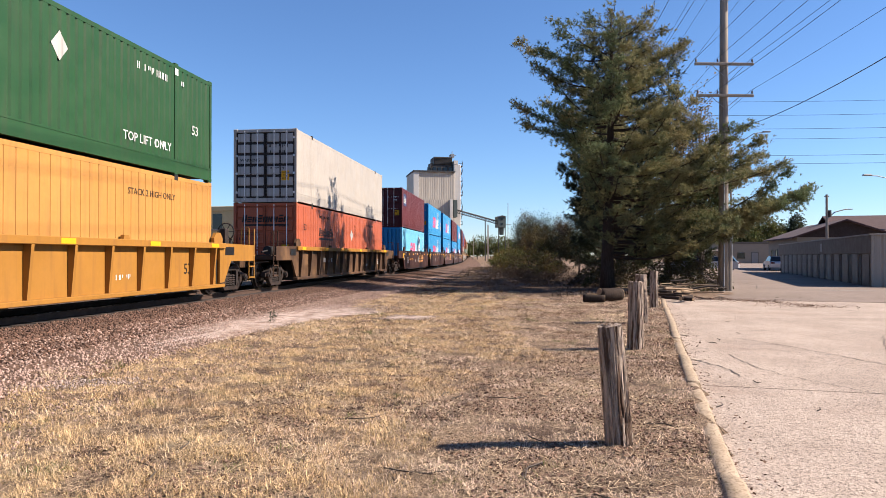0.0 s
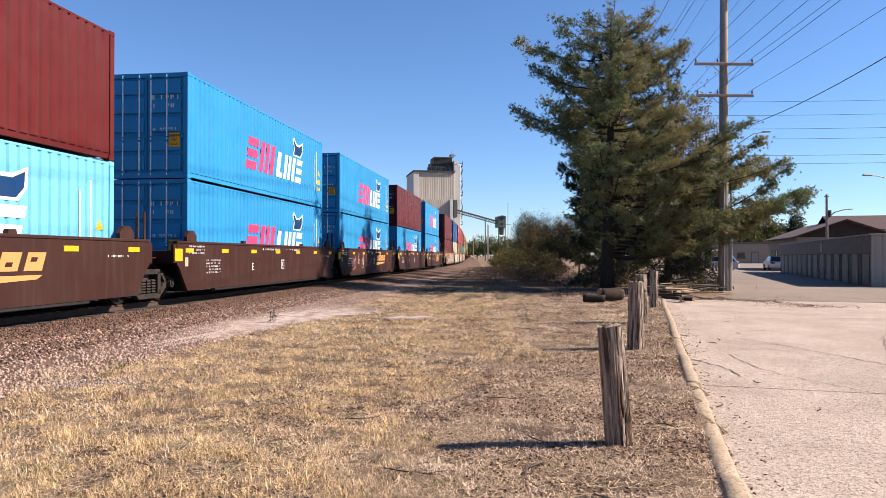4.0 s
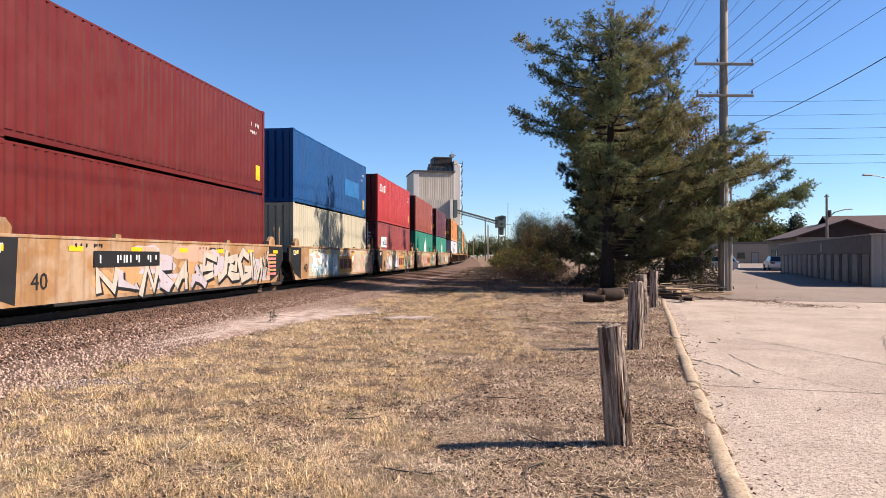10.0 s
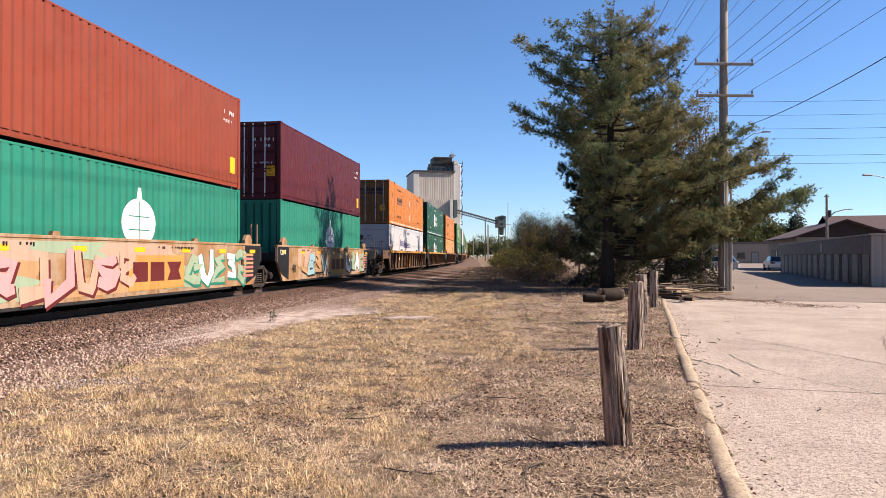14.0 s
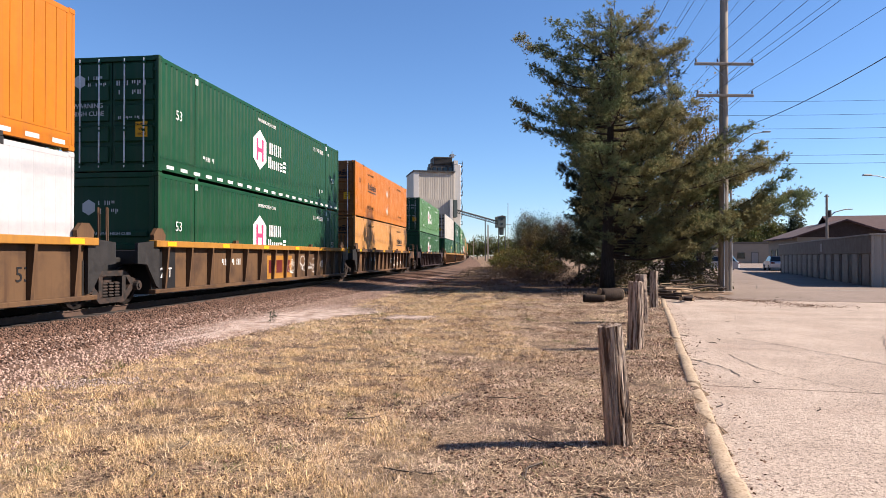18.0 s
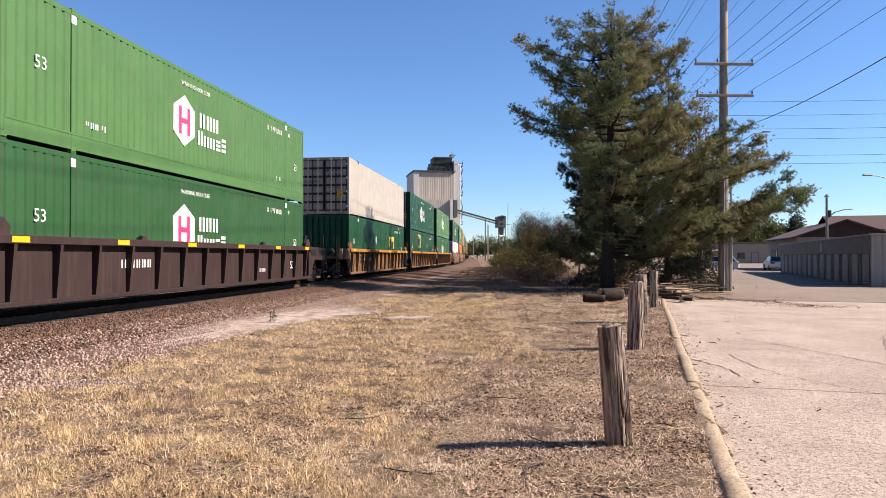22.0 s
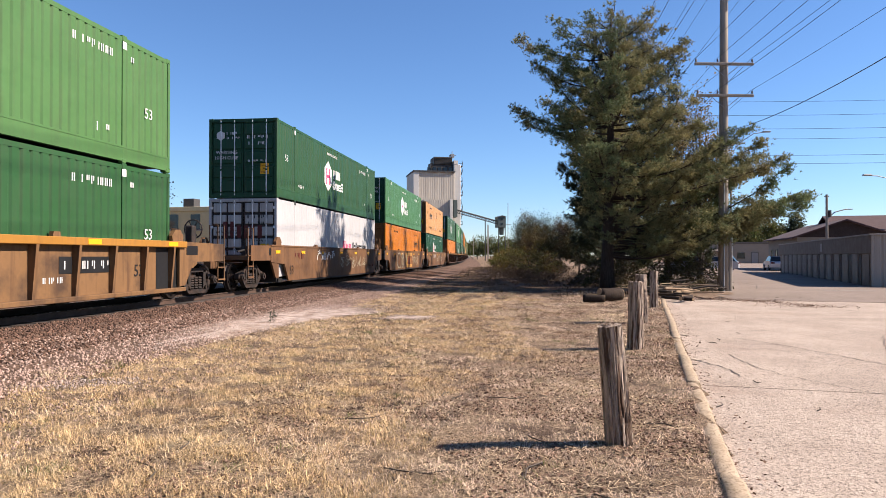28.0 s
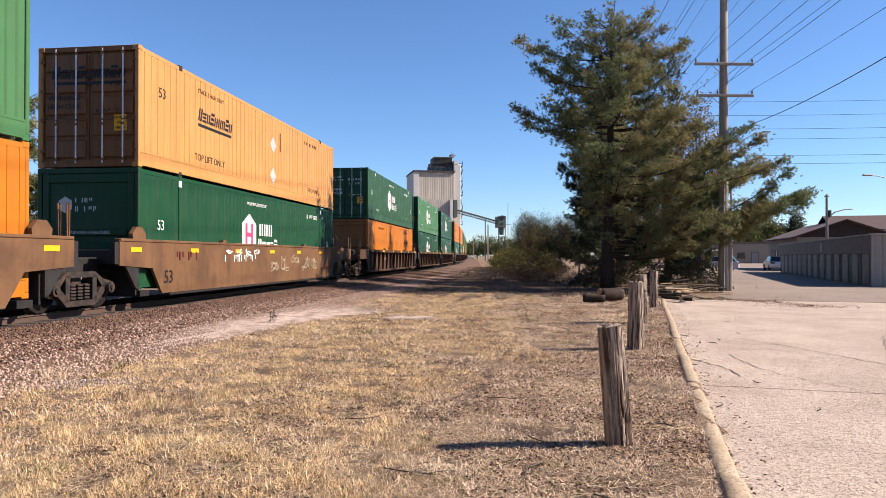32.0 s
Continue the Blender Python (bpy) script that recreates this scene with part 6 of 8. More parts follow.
def bare(x, y):
    """Where a gravel patch keeps the grass away."""
    hit = np.zeros(len(x), bool)
    for poly in PATCHES:
        inside = np.zeros(len(x), bool)
        for (x0, y0), (x1, y1) in zip(poly, poly[1:] + poly[:1]):
            cross = (y0 > y) != (y1 > y)
            inside ^= cross & (x < (x1 - x0) * (y - y0) / ((y1 - y0) or 1e-9) + x0)
        hit |= inside
    return hit


def grass_field(n, seed, green, start=2.2, span=34.0):
    """Upright and lodged blades on the strip between ballast and kerb, denser near the camera."""
    rs = np.random.RandomState(seed)
    y = start + span * rs.random(n * 2) ** (2.0 if span > 20 else 1.0)
    wl, wr = np.interp(y, [2, 8, 14, 22, 36], [-6.5, -5.2, -4.5, -3.2, -2.5]), 1.78 + (y - 4.51) * math.tan(KA)
    x = wl + (wr - wl - 0.03) * rs.random(n * 2)
    patch = noise_at(x, y, 0.55, 11.0) + 0.5 * noise_at(x, y, 1.9, 5.0)
    if green:
        keep = noise_at(x, y, 0.8, 21.0) > 0.12
    else:
        keep = patch + rs.normal(size=n * 2) * 0.22 > -0.08 + 0.16 * np.clip((x + 1.0) / 3, 0, 1)
    x, y = x[keep][:n], y[keep][:n]
    n = len(x)
    keep = ~bare(x, y) | (rs.random(n) < np.where(y < 11, 0.55, 0.10))
    x, y = x[keep], y[keep]
    n = len(x)
    bunch = rs.random(n) < 0.6
    heads = rs.randint(0, n, max(1, n // 45))
    pick = heads[rs.randint(0, len(heads), n)]
    x = np.where(bunch, x[pick] + rs.normal(0, 0.035, n) * (1 + y[pick] * 0.05), x)
    y = np.where(bunch, y[pick] + rs.normal(0, 0.035, n) * (1 + y[pick] * 0.05), y)
    z = ground_height(x, y)
    tall = noise_at(x, y, 0.3, 31.0)
    ln = (0.024 + 0.046 * rs.random(n)) * (1 + 0.7 * np.clip(tall, 0, 1) * 2) * (0.75 if green else 1.0) * np.where(bunch, 1.6, 0.85) * np.interp(x - (1.78 + (y - 4.51) * math.tan(KA)), [-6, -2.5, 0], [1.25, 1.0, 0.75])
    az, lay = np.where(bunch, (pick * 2.399) % 6.283 + rs.normal(0, 0.9, n), rs.uniform(0, 6.283, n)), np.clip(rs.normal(1.0, 0.42, n), 0.05, 1.5)
    d = np.stack([np.cos(az) * np.sin(lay), np.sin(az) * np.sin(lay), np.cos(lay) + 0.03], 1)
    sd = np.stack([-np.sin(az + rs.normal(0, 0.6, n)), np.cos(az), np.zeros(n)], 1) * (0.0013 + 0.00013 * y)[:, None]
    b = np.stack([x, y, z - 0.008], 1)
    m = b + d * (ln * 0.55)[:, None]
    t = b + d * ln[:, None] + np.stack([np.cos(az), np.sin(az), -0.7 * np.ones(n)], 1) * (ln * 0.22)[:, None]
    v = np.stack([b - sd, b + sd, m + sd * 0.8, m - sd * 0.8, t], 1).reshape(-1, 3)
    i = np.arange(n)[:, None] * 5
    quads = np.concatenate([i + np.array([[0, 1, 2, 3]])], 0)
    tris = i + np.array([[3, 2, 4, 4]])
    me = bpy.data.meshes.new("grass")
    f3 = np.concatenate([i + np.array([[0, 1, 2]]), i + np.array([[0, 2, 3]]), i + np.array([[3, 2, 4]])], 0)
    return v, f3


v, f = grass_field(76000, 71, False, 3.4, 32.6)
tagged(new("dry_grass", raw_mesh("dry_grass", v, f, straw_mat)), "dry straw-coloured grass blades, patchy and trampled", "grass", kind="stuff")
v, f = grass_field(15000, 75, False, -5.0, 7.2)
tagged(new("dry_grass", raw_mesh("dry_grass", v, f, straw_mat)), "dry straw-coloured grass blades behind the viewpoint", "grass", kind="stuff")
rs = np.random.RandomState(77)
wy = 27 + 70 * rs.random(9000) ** 1.15
wx = np.interp(wy, [34, 60, 100], [-1.6, 1.2, 3.6]) + (np.interp(wy, [34, 60, 100], [7.5, 8.2, 9.5]) - np.interp(wy, [34, 60, 100], [-1.6, 1.2, 3.6])) * rs.random(9000)
ok = (noise_at(wx, wy, 0.45, 15.0) + rs.normal(0, 0.2, 9000) > 0.02) & (rs.random(9000) < np.interp(wy, [27, 44], [0.15, 0.9]))
wx, wy = wx[ok], wy[ok]
v, f = tuft_arrays(rs, np.stack([wx, wy, ground_height(wx, wy)], 1), np.tile((0.0, 0.0, 1.1), (len(wx), 1)), 0.22, 6, 0.010)
tagged(new("dead_grass", raw_mesh("dead_grass", v, f, dry_weeds)), "brown dead grass on the verge before the brush", "grass", kind="stuff")
v, f = grass_field(26000, 72, True)
tagged(new("green_grass", raw_mesh("green_grass", v, f, green_blade)), "sparse yellow-green grass tufts", "grass", kind="stuff")


def litter(n, seed):
    rs = np.random.RandomState(seed)
    y = 2.2 + 30 * rs.random(n) ** 1.8
    wr = 1.78 + (y - 4.51) * math.tan(KA)
    x = wr - 5.2 * rs.random(n) ** 1.4
    ok = noise_at(x, y, 0.9, 41.0) + rs.normal(0, 0.16, n) > 0.04
    x, y = x[ok], y[ok]
    n = len(x)
    c = np.stack([x, y, ground_height(x, y) + 0.012], 1)
    v, f = leaf_arrays(rs, np.zeros((n, 3)), 0.034)
    v = v.reshape(n, 4, 3) * np.array([1, 1, 0.6]) + c[:, None, :]
    return v.reshape(-1, 3), f


v, f = litter(120000, 73)
tagged(new("leaf_litter", raw_mesh("leaf_litter", v, f, dead_leaf)), "small brown dead leaves scattered on the grass", "leaf litter", kind="stuff")


def straw_litter(n, seed, x0f, x1f, ya, yb, length):
    rs = np.random.RandomState(seed)
    y = ya + (yb - ya) * rs.random(n) ** 1.7
    x = x0f(y) + (x1f(y) - x0f(y)) * rs.random(n)
    ok = ~bare(x, y)
    x, y = x[ok], y[ok]
    n = len(x)
    z = ground_height(x, y) + 0.010 + 0.012 * rs.random(n)
    az = rs.uniform(0, 6.283, n)
    ln = length * rs.uniform(0.4, 1.4, n)
    d = np.stack([np.cos(az), np.sin(az), rs.normal(0, 0.10, n)], 1) * ln[:, None]
    sd = np.stack([-np.sin(az), np.cos(az), np.zeros(n)], 1) * (0.0012 + 0.00012 * y)[:, None]
    b = np.stack([x, y, z], 1)
    v = np.stack([b - sd, b + sd, b + d + sd, b + d - sd], 1).reshape(-1, 3)
    return v, np.arange(4 * n).reshape(-1, 4)



def short_turf(n, seed, gold):
    """Short stiff stubble of single blades, dense, in clumps with bare gaps; gold: the yellow stand towards the track, else the grey-brown matted stand by the kerb."""
    rs = np.random.RandomState(seed)
    y = 4.2 * (34 / 4.2) ** rs.random(n)
    wl, wr = np.interp(y, [2, 8, 14, 22, 36], [-6.3, -5.1, -4.4, -3.1, -2.4]), 1.78 + (y - 4.51) * math.tan(KA)
    x = wl + (wr - wl + 0.03) * rs.random(n)
    side = np.clip((x + 1.3 - 0.10 * y) / 2.6, -1, 1) + 1.3 * noise_at(x, y, 0.5, 61.0)
    tuft = noise_at(x, y, 2.6, 63.0) + 0.6 * noise_at(x, y, 7.5, 65.0)
    keep = (side < 0.25 if gold else side > -0.1) & (tuft + rs.normal(0, 0.15, n) > (-0.06 if gold else -0.14)) & (~bare(x, y) | (rs.random(n) < np.where(y < 11, 0.5, 0.12)))
    x, y, tuft = x[keep], y[keep], tuft[keep]
    n = len(x)
    z = ground_height(x, y) - 0.006
    ln = (0.026 + 0.040 * rs.random(n)) * (1 + np.clip(tuft, 0, 1)) * (1.0 if gold else 0.9)
    az, lay = rs.uniform(0, 6.283, n), np.clip(rs.normal(0.95 if gold else 1.25, 0.38, n), 0.0, 1.5)
    d = np.stack([np.cos(az) * np.sin(lay), np.sin(az) * np.sin(lay), np.cos(lay)], 1) * ln[:, None]
    sd = np.stack([-np.sin(az), np.cos(az), np.zeros(n)], 1) * (0.0014 + 0.00022 * y)[:, None]
    b = np.stack([x, y, z], 1)
    return np.stack([b - sd, b + sd, b + d], 1).reshape(-1, 3), np.arange(3 * n).reshape(-1, 3)


v, f = short_turf(620000, 91, True)
tagged(new("dry_turf", raw_mesh("dry_turf", v, f, gold_straw)), "short golden dry turf, dense and stiff", "grass", kind="stuff")
v, f = short_turf(520000, 92, False)
tagged(new("matted_turf", raw_mesh("matted_turf", v, f, matted_straw)), "matted grey-brown dead turf near the kerb", "grass", kind="stuff")
kerb_x = lambda y: 1.78 + (y - 4.51) * math.tan(KA)
v, f = straw_litter(46000, 74, lambda y: np.interp(y, [2, 8, 14, 22, 36], [-6, -5, -4.3, -3.0, -2.3]), kerb_x, 3.2, 34, 0.10)
tagged(new("straw_litter", raw_mesh("straw_litter", v, f, straw_mat)), "fallen straw lying on the soil", "straw", kind="stuff")


def stones(n, seed, d0, d1, s0, s1, size, mat_name, power=1.0):
    """Angular stones on the bed's shoulder."""
    rs = np.random.RandomState(seed)
    s = s0 + (s1 - s0) * rs.random(n) ** power
    d = d0 + (d1 - d0) * rs.random(n)
    cx, cy = np.interp(s, line_s, line_x), np.interp(s, line_s, line_y)
    hx, hy = np.interp(s + 0.5, line_s, line_x) - cx, np.interp(s + 0.5, line_s, line_y) - cy
    hn = np.hypot(hx, hy)
    x, y = cx + d * hy / hn, cy - d * hx / hn
    z = np.interp(np.abs(d), [0, 1.3, 2.1, 3.4, 4.6, 5.2], [0.255, 0.255, 0.22, 0.08, 0.0, -0.02])
    base = np.array([[1, 0, 0], [-1, 0, 0], [0, 1, 0], [0, -1, 0], [0, 0, 1], [0, 0, -1.0]])
    tri = np.array([[0, 2, 4], [2, 1, 4], [1, 3, 4], [3, 0, 4], [2, 0, 5], [1, 2, 5], [3, 1, 5], [0, 3, 5]])
    R = turns(rs, n)
    q = base[None] * rs.uniform(0.55, 1.2, size=(n, 6, 1)) * (size * rs.uniform(0.6, 1.5, size=(n, 1, 1)))
    v = q @ R.transpose(0, 2, 1) + np.stack([x, y, z + 0.004], 1)[:, None, :]
    f = (np.arange(n)[:, None, None] * 6 + tri[None]).reshape(-1, 3)
    return v.reshape(-1, 3), f


v, f = stones(27000, 81, 1.18, 3.5, 6, 62, 0.026, "b", 1.5)
tagged(new("ballast_stones", raw_mesh("ballast_stones", v, f, dark_stone_mat)), "grimy red-brown crushed ballast stones", "ballast", kind="stuff")
v, f = stones(17000, 83, 2.5, 4.9, 6, 50, 0.022, "b", 1.6)
tagged(new("shoulder_stones", raw_mesh("shoulder_stones", v, f, stone_mat)), "pinkish crushed stones on the ballast shoulder", "ballast", kind="stuff")
v, f = stones(8000, 82, 3.9, 6.6, 6, 40, 0.015, "b", 1.2)
tagged(new("stray_gravel", raw_mesh("stray_gravel", v, f, stone_mat)), "stray gravel beside the ballast", "gravel", kind="stuff")


def gravel_patch(pts, seed, label, mat=None, name="gravel_patch", category="gravel"):
    """A thin uneven patch of pale gravel on the soil."""
    rr = random.Random(seed)
    cx, cy = sum(p[0] for p in pts) / len(pts), sum(p[1] for p in pts) / len(pts)
    ring = []
    m = 160
    for i in range(m):
        t = i / m * len(pts)
        a, b = pts[int(t) % len(pts)], pts[(int(t) + 1) % len(pts)]
        u = t - int(t)
        x, y = a[0] + (b[0] - a[0]) * u, a[1] + (b[1] - a[1]) * u
        k = 1 + 0.30 * noise.noise(Vector((x * 1.3, y * 1.3, seed))) + 0.22 * noise.noise(Vector((x * 4.1, y * 4.1, seed + 9)))
        ring.append((cx + (x - cx) * k, cy + (y - cy) * k))
    v, f, R = [], [], 6
    for j in range(R + 1):
        for x, y in ring:
            q = j / R
            px, py = cx + (x - cx) * q, cy + (y - cy) * q
            zz = 0.05 * noise.noise(Vector((px * 0.35, py * 0.35, 3.0))) + 0.022 * noise.noise(Vector((px * 1.3, py * 1.3, 7.0))) - 0.03
            foot = float(np.interp(px - np.interp(py, line_y, line_x), [2.1, 3.4, 4.6, 5.2], [0.22, 0.08, 0.0, -0.1]))
            v.append((px, py, max(zz, foot, -0.01) + 0.034 * (1 - q ** 4) - 0.012))
    f = [(j * m + i, j * m + (i + 1) % m, (j + 1) * m + (i + 1) % m, (j + 1) * m + i) for j in range(R) for i in range(m)]
    return solid(name, Geo().add(v, f), mat or pale_gravel, label, category, kind="structure", smooth=True)


def pebbles(poly, n, seed, size):
    """Pale angular pebbles strewn over a patch and thinning past its edge."""
    rs = np.random.RandomState(seed)
    P = np.array(poly)
    c = P.mean(0)
    lo, hi = P.min(0) - 0.4, P.max(0) + 0.4
    q = lo + (hi - lo) * rs.random((n * 4, 2))
    x, y = q.T
    near = c + (q - c) * 0.78
    ok = bare(x, y) | (bare(near[:, 0], near[:, 1]) & (rs.random(len(x)) < 0.3))
    x, y = x[ok][:n], y[ok][:n]
    n = len(x)
    foot = np.interp(x - np.interp(y, line_y, line_x), [2.1, 3.4, 4.6, 5.2], [0.22, 0.08, 0.0, -0.1])
    z = np.maximum(np.maximum(ground_height(x, y), foot), -0.012) + 0.010
    base = np.array([[1, 0, 0], [-1, 0, 0], [0, 1, 0], [0, -1, 0], [0, 0, 0.7], [0, 0, -0.7]])
    tri = np.array([[0, 2, 4], [2, 1, 4], [1, 3, 4], [3, 0, 4], [2, 0, 5], [1, 2, 5], [3, 1, 5], [0, 3, 5]])
    v = (base[None] * rs.uniform(0.5, 1.2, size=(n, 6, 1)) * (size * rs.uniform(0.5, 1.6, size=(n, 1, 1)))) @ turns(rs, n).transpose(0, 2, 1) + np.stack([x, y, z], 1)[:, None, :]
    return v.reshape(-1, 3), (np.arange(n)[:, None, None] * 6 + tri[None]).reshape(-1, 3)


pale_pebble = material("pale_pebble", (0.30, 0.24, 0.205), 0.9, vary=0.2, scale=8, island=0.35, spec=0.2)
for poly, n, size in zip(PATCHES, (5200, 600, 700), (0.018, 0.014, 0.016)):
    v, f = pebbles(poly, n, 95 + n, size)
    tagged(new("pale_gravel", raw_mesh("pale_gravel", v, f, pale_pebble)), "pale angular gravel strewn at the ballast foot", "gravel", kind="stuff")
gravel_patch(PATCHES[0], 3, "pale dusty gravel patch at the ballast foot")
gravel_patch(PATCHES[2], 5, "small pale gravel patch in dry grass")


soil_mat = layered("littered_soil", (0.018, 0.012, 0.009), (0.060, 0.041, 0.029), (0.12, 0.084, 0.058), fine=40.0, coarse=1.1, bump=0.05)
chip_litter = layered("wood_chip_litter", (0.05, 0.034, 0.024), (0.17, 0.118, 0.082), (0.27, 0.195, 0.135), fine=30.0, coarse=1.3, bump=0.06)
gravel_patch([lot(a, b)[:2] for a, b in ((23.6, -0.2), (23.4, 1.2), (24.6, 2.3), (27.5, 2.9), (31, 3.1), (36, 2.6), (38, 0.5), (36, -1.5), (29, -2.0))], 6, "littered brown soil under the brush pile", chip_litter, "soil_patch", "soil")


gravel_patch([(-3.0, 32.0), (-1.5, 29.0), (2.0, 27.2), (5.5, 26.6), (8.0, 28.0), (9.0, 34.0), (9.0, 46.0), (8.5, 60.0), (5.0, 68.0), (2.5, 58.0), (0.5, 48.0), (-1.8, 39.0)], 8, "dark brown needle litter under the trees", soil_mat, "soil_patch", "soil")


# leaves and twigs swept against the far edge of the slabs and along the kerb
def drift(n, seed, a0, a1, b0, b1, z, size=0.07):
    rs = np.random.RandomState(seed)
    a, b = a0 + (a1 - a0) * rs.random(n), b0 + (b1 - b0) * rs.random(n) ** 1.6
    a = a + 0.35 * np.sin(b * 2.1)
    c = np.stack([KX + ku.x * a + kn.x * b, KY + ku.y * a + kn.y * b, z + 0.03 * rs.random(n)], 1)
    v, f = leaf_arrays(rs, np.zeros((n, 3)), size)
    v = v.reshape(n, 4, 3) * np.array([1, 1, 0.5]) + c[:, None, :]
    return v.reshape(-1, 3), f


def scatter(n, seed, line, spread, size):
    """Leaves thrown along a line of (along, across, share) in the lot's frame."""
    rs = np.random.RandomState(seed)
    t = rs.random(n) ** 1.25 * (len(line) - 1)
    L = np.array(line)
    i = np.minimum(t.astype(int), len(line) - 2)
    p = L[i] + (L[i + 1] - L[i]) * (t - i)[:, None]
    w = spread * p[:, 2]
    knots = 0.5 + 0.9 * np.abs(np.sin(t * 5.1) * np.sin(t * 11.3 + 1))
    heap = rs.randint(0, 70, n)
    p = p[heap * (n // 70)] + np.stack([rs.normal(0, 0.30, n), rs.normal(0, 0.5, n), np.zeros(n)], 1) * (0.3 + p[:, 2:3])
    far = rs.random(n) ** 5 * 2.2
    a, b = p[:, 0] + rs.normal(0, 1, n) * w * knots * (0.5 + far), p[:, 1] + rs.normal(0, 1, n) * w * (0.5 + far)
    z = np.where(a < 23.2, -0.062, np.interp(a, [23.2, 28.8], [-0.062, 0.01])) + np.abs(rs.normal(0, 0.022, n)) * p[:, 2]
    c = np.stack([KX + ku.x * a + kn.x * b, KY + ku.y * a + kn.y * b, z], 1)
    v, f = leaf_arrays(rs, np.zeros((n, 3)), size)
    v = v.reshape(n, 4, 3) * np.array([1, 1, 0.5]) + c[:, None, :]
    return v.reshape(-1, 3), f


v, f = scatter(2100, 85, ((25.2, 0.0, 1.2), (24.0, 1.0, 0.9), (23.3, 2.2, 0.9), (22.4, 3.4, 0.5), (21.2, 4.2, 0.3), (19.8, 4.8, 0.2)), 0.34, 0.06)
tagged(new("leaf_drift", raw_mesh("leaf_drift", v, f, dead_leaf)), "brown leaves swept along the slab edge", "leaf litter", kind="stuff")
v, f = drift(600, 86, -2.5, 20.0, 0.16, 0.5, -0.068, 0.04)
tagged(new("kerb_debris", raw_mesh("kerb_debris", v, f, dead_leaf)), "leaf and soil debris along the kerb", "leaf litter", kind="stuff")
rng = random.Random(44)
for i in range(24):
    a, b = (rng.uniform(2, 21), rng.uniform(0.2, 1.5)) if i < 10 else (rng.uniform(22, 24.3), rng.uniform(0.3, 6))
    p = lot(a, b)
    L = rng.uniform(0.08, 0.24)
    d = rng.uniform(0, 6.28)
    z = -0.062 if i < 10 else 0.0
    q = [Vector((p.x + math.cos(d + 0.2 * k) * L * (k / 3 - 0.5), p.y + math.sin(d + 0.2 * k) * L * (k / 3 - 0.5), z + 0.008 * (k % 2))) for k in range(4)]
    solid("twig", Geo().tube(q, [0.006, 0.006, 0.005, 0.003], 5), twig_mat, "small fallen twig on the pavement", "twig", "fallen twigs")
for i in range(22):
    y = rng.uniform(4.2, 16)
    x = kerb_x(y) - rng.uniform(0.3, 4.5)
    z = float(ground_height(np.array([x]), np.array([y]))[0]) + 0.015
    L, d = rng.uniform(0.2, 0.7), rng.uniform(0, 6.28)
    q = [Vector((x + math.cos(d + 0.25 * k) * L * (k / 3 - 0.5), y + math.sin(d + 0.25 * k) * L * (k / 3 - 0.5), z + 0.01 * (k % 2))) for k in range(4)]
    solid("twig", Geo().tube(q, [0.006, 0.006, 0.005, 0.003], 5), twig_mat, "small fallen twig in the dry grass", "twig", "fallen twigs")


# ---- the train ----
def blocks(y0, y1, z0, z1, n, lean=0.0, gap=0.25, seed=0):
    """Plain slanted bars standing in for n marks, in (y, z)."""
    out, w = [], (y1 - y0) / n
    rr = random.Random(seed)
    for i in range(n):
        a, b = y0 + i * w, y0 + (i + 1 - gap) * w
        top = z1 if i == 0 or rr.random() < 0.35 else z0 + (z1 - z0) * 0.76
        h = top - z0
        sl = lambda z: lean * (z - z0) / (z1 - z0)
        if rr.random() < 0.5:
            for p, q in ((0.0, 0.36), (0.62, 1.0)):
                c, d = a + (b - a) * p, a + (b - a) * q
                out.append([(c, z0), (d, z0), (d + sl(top), top), (c + sl(top), top)])
        else:
            for p, q in ((0.0, 0.24), (0.38, 0.62), (0.76, 1.0)):
                e, f = z0 + h * p, z0 + h * q
                out.append([(a + sl(e), e), (b + sl(e), e), (b + sl(f), f), (a + sl(f), f)])
    return out


def bar_row(y0, y1, z0, z1, n, seed):
    rr = random.Random(seed)
    out, y, w = [], y0, (y1 - y0) / n
    for i in range(n):
        if rr.random() > 0.12:
            for a, b in ((0.0, 0.22), (0.42, 0.62)):
                if rr.random() > 0.2:
                    out.append(sign_bar(y0 + (i + a) * w, y0 + (i + b) * w, z0 + (z1 - z0) * rr.choice((0.12, 0.12, 0.4)), z1 - (z1 - z0) * 0.12))
    return out


def hexagon(y, z, w, h):
    return [(y, z + h / 2), (y + w / 2, z + h / 4), (y + w / 2, z - h / 4), (y, z - h / 2), (y - w / 2, z - h / 4), (y - w / 2, z + h / 4)]


def disc(y, z, r, n=24, a0=0.0, a1=6.2832):
    return [(y + r * math.cos(a0 + (a1 - a0) * i / n), z + r * math.sin(a0 + (a1 - a0) * i / n)) for i in range(n)]


SIDE53, SIDE40 = 1.287, 1.211


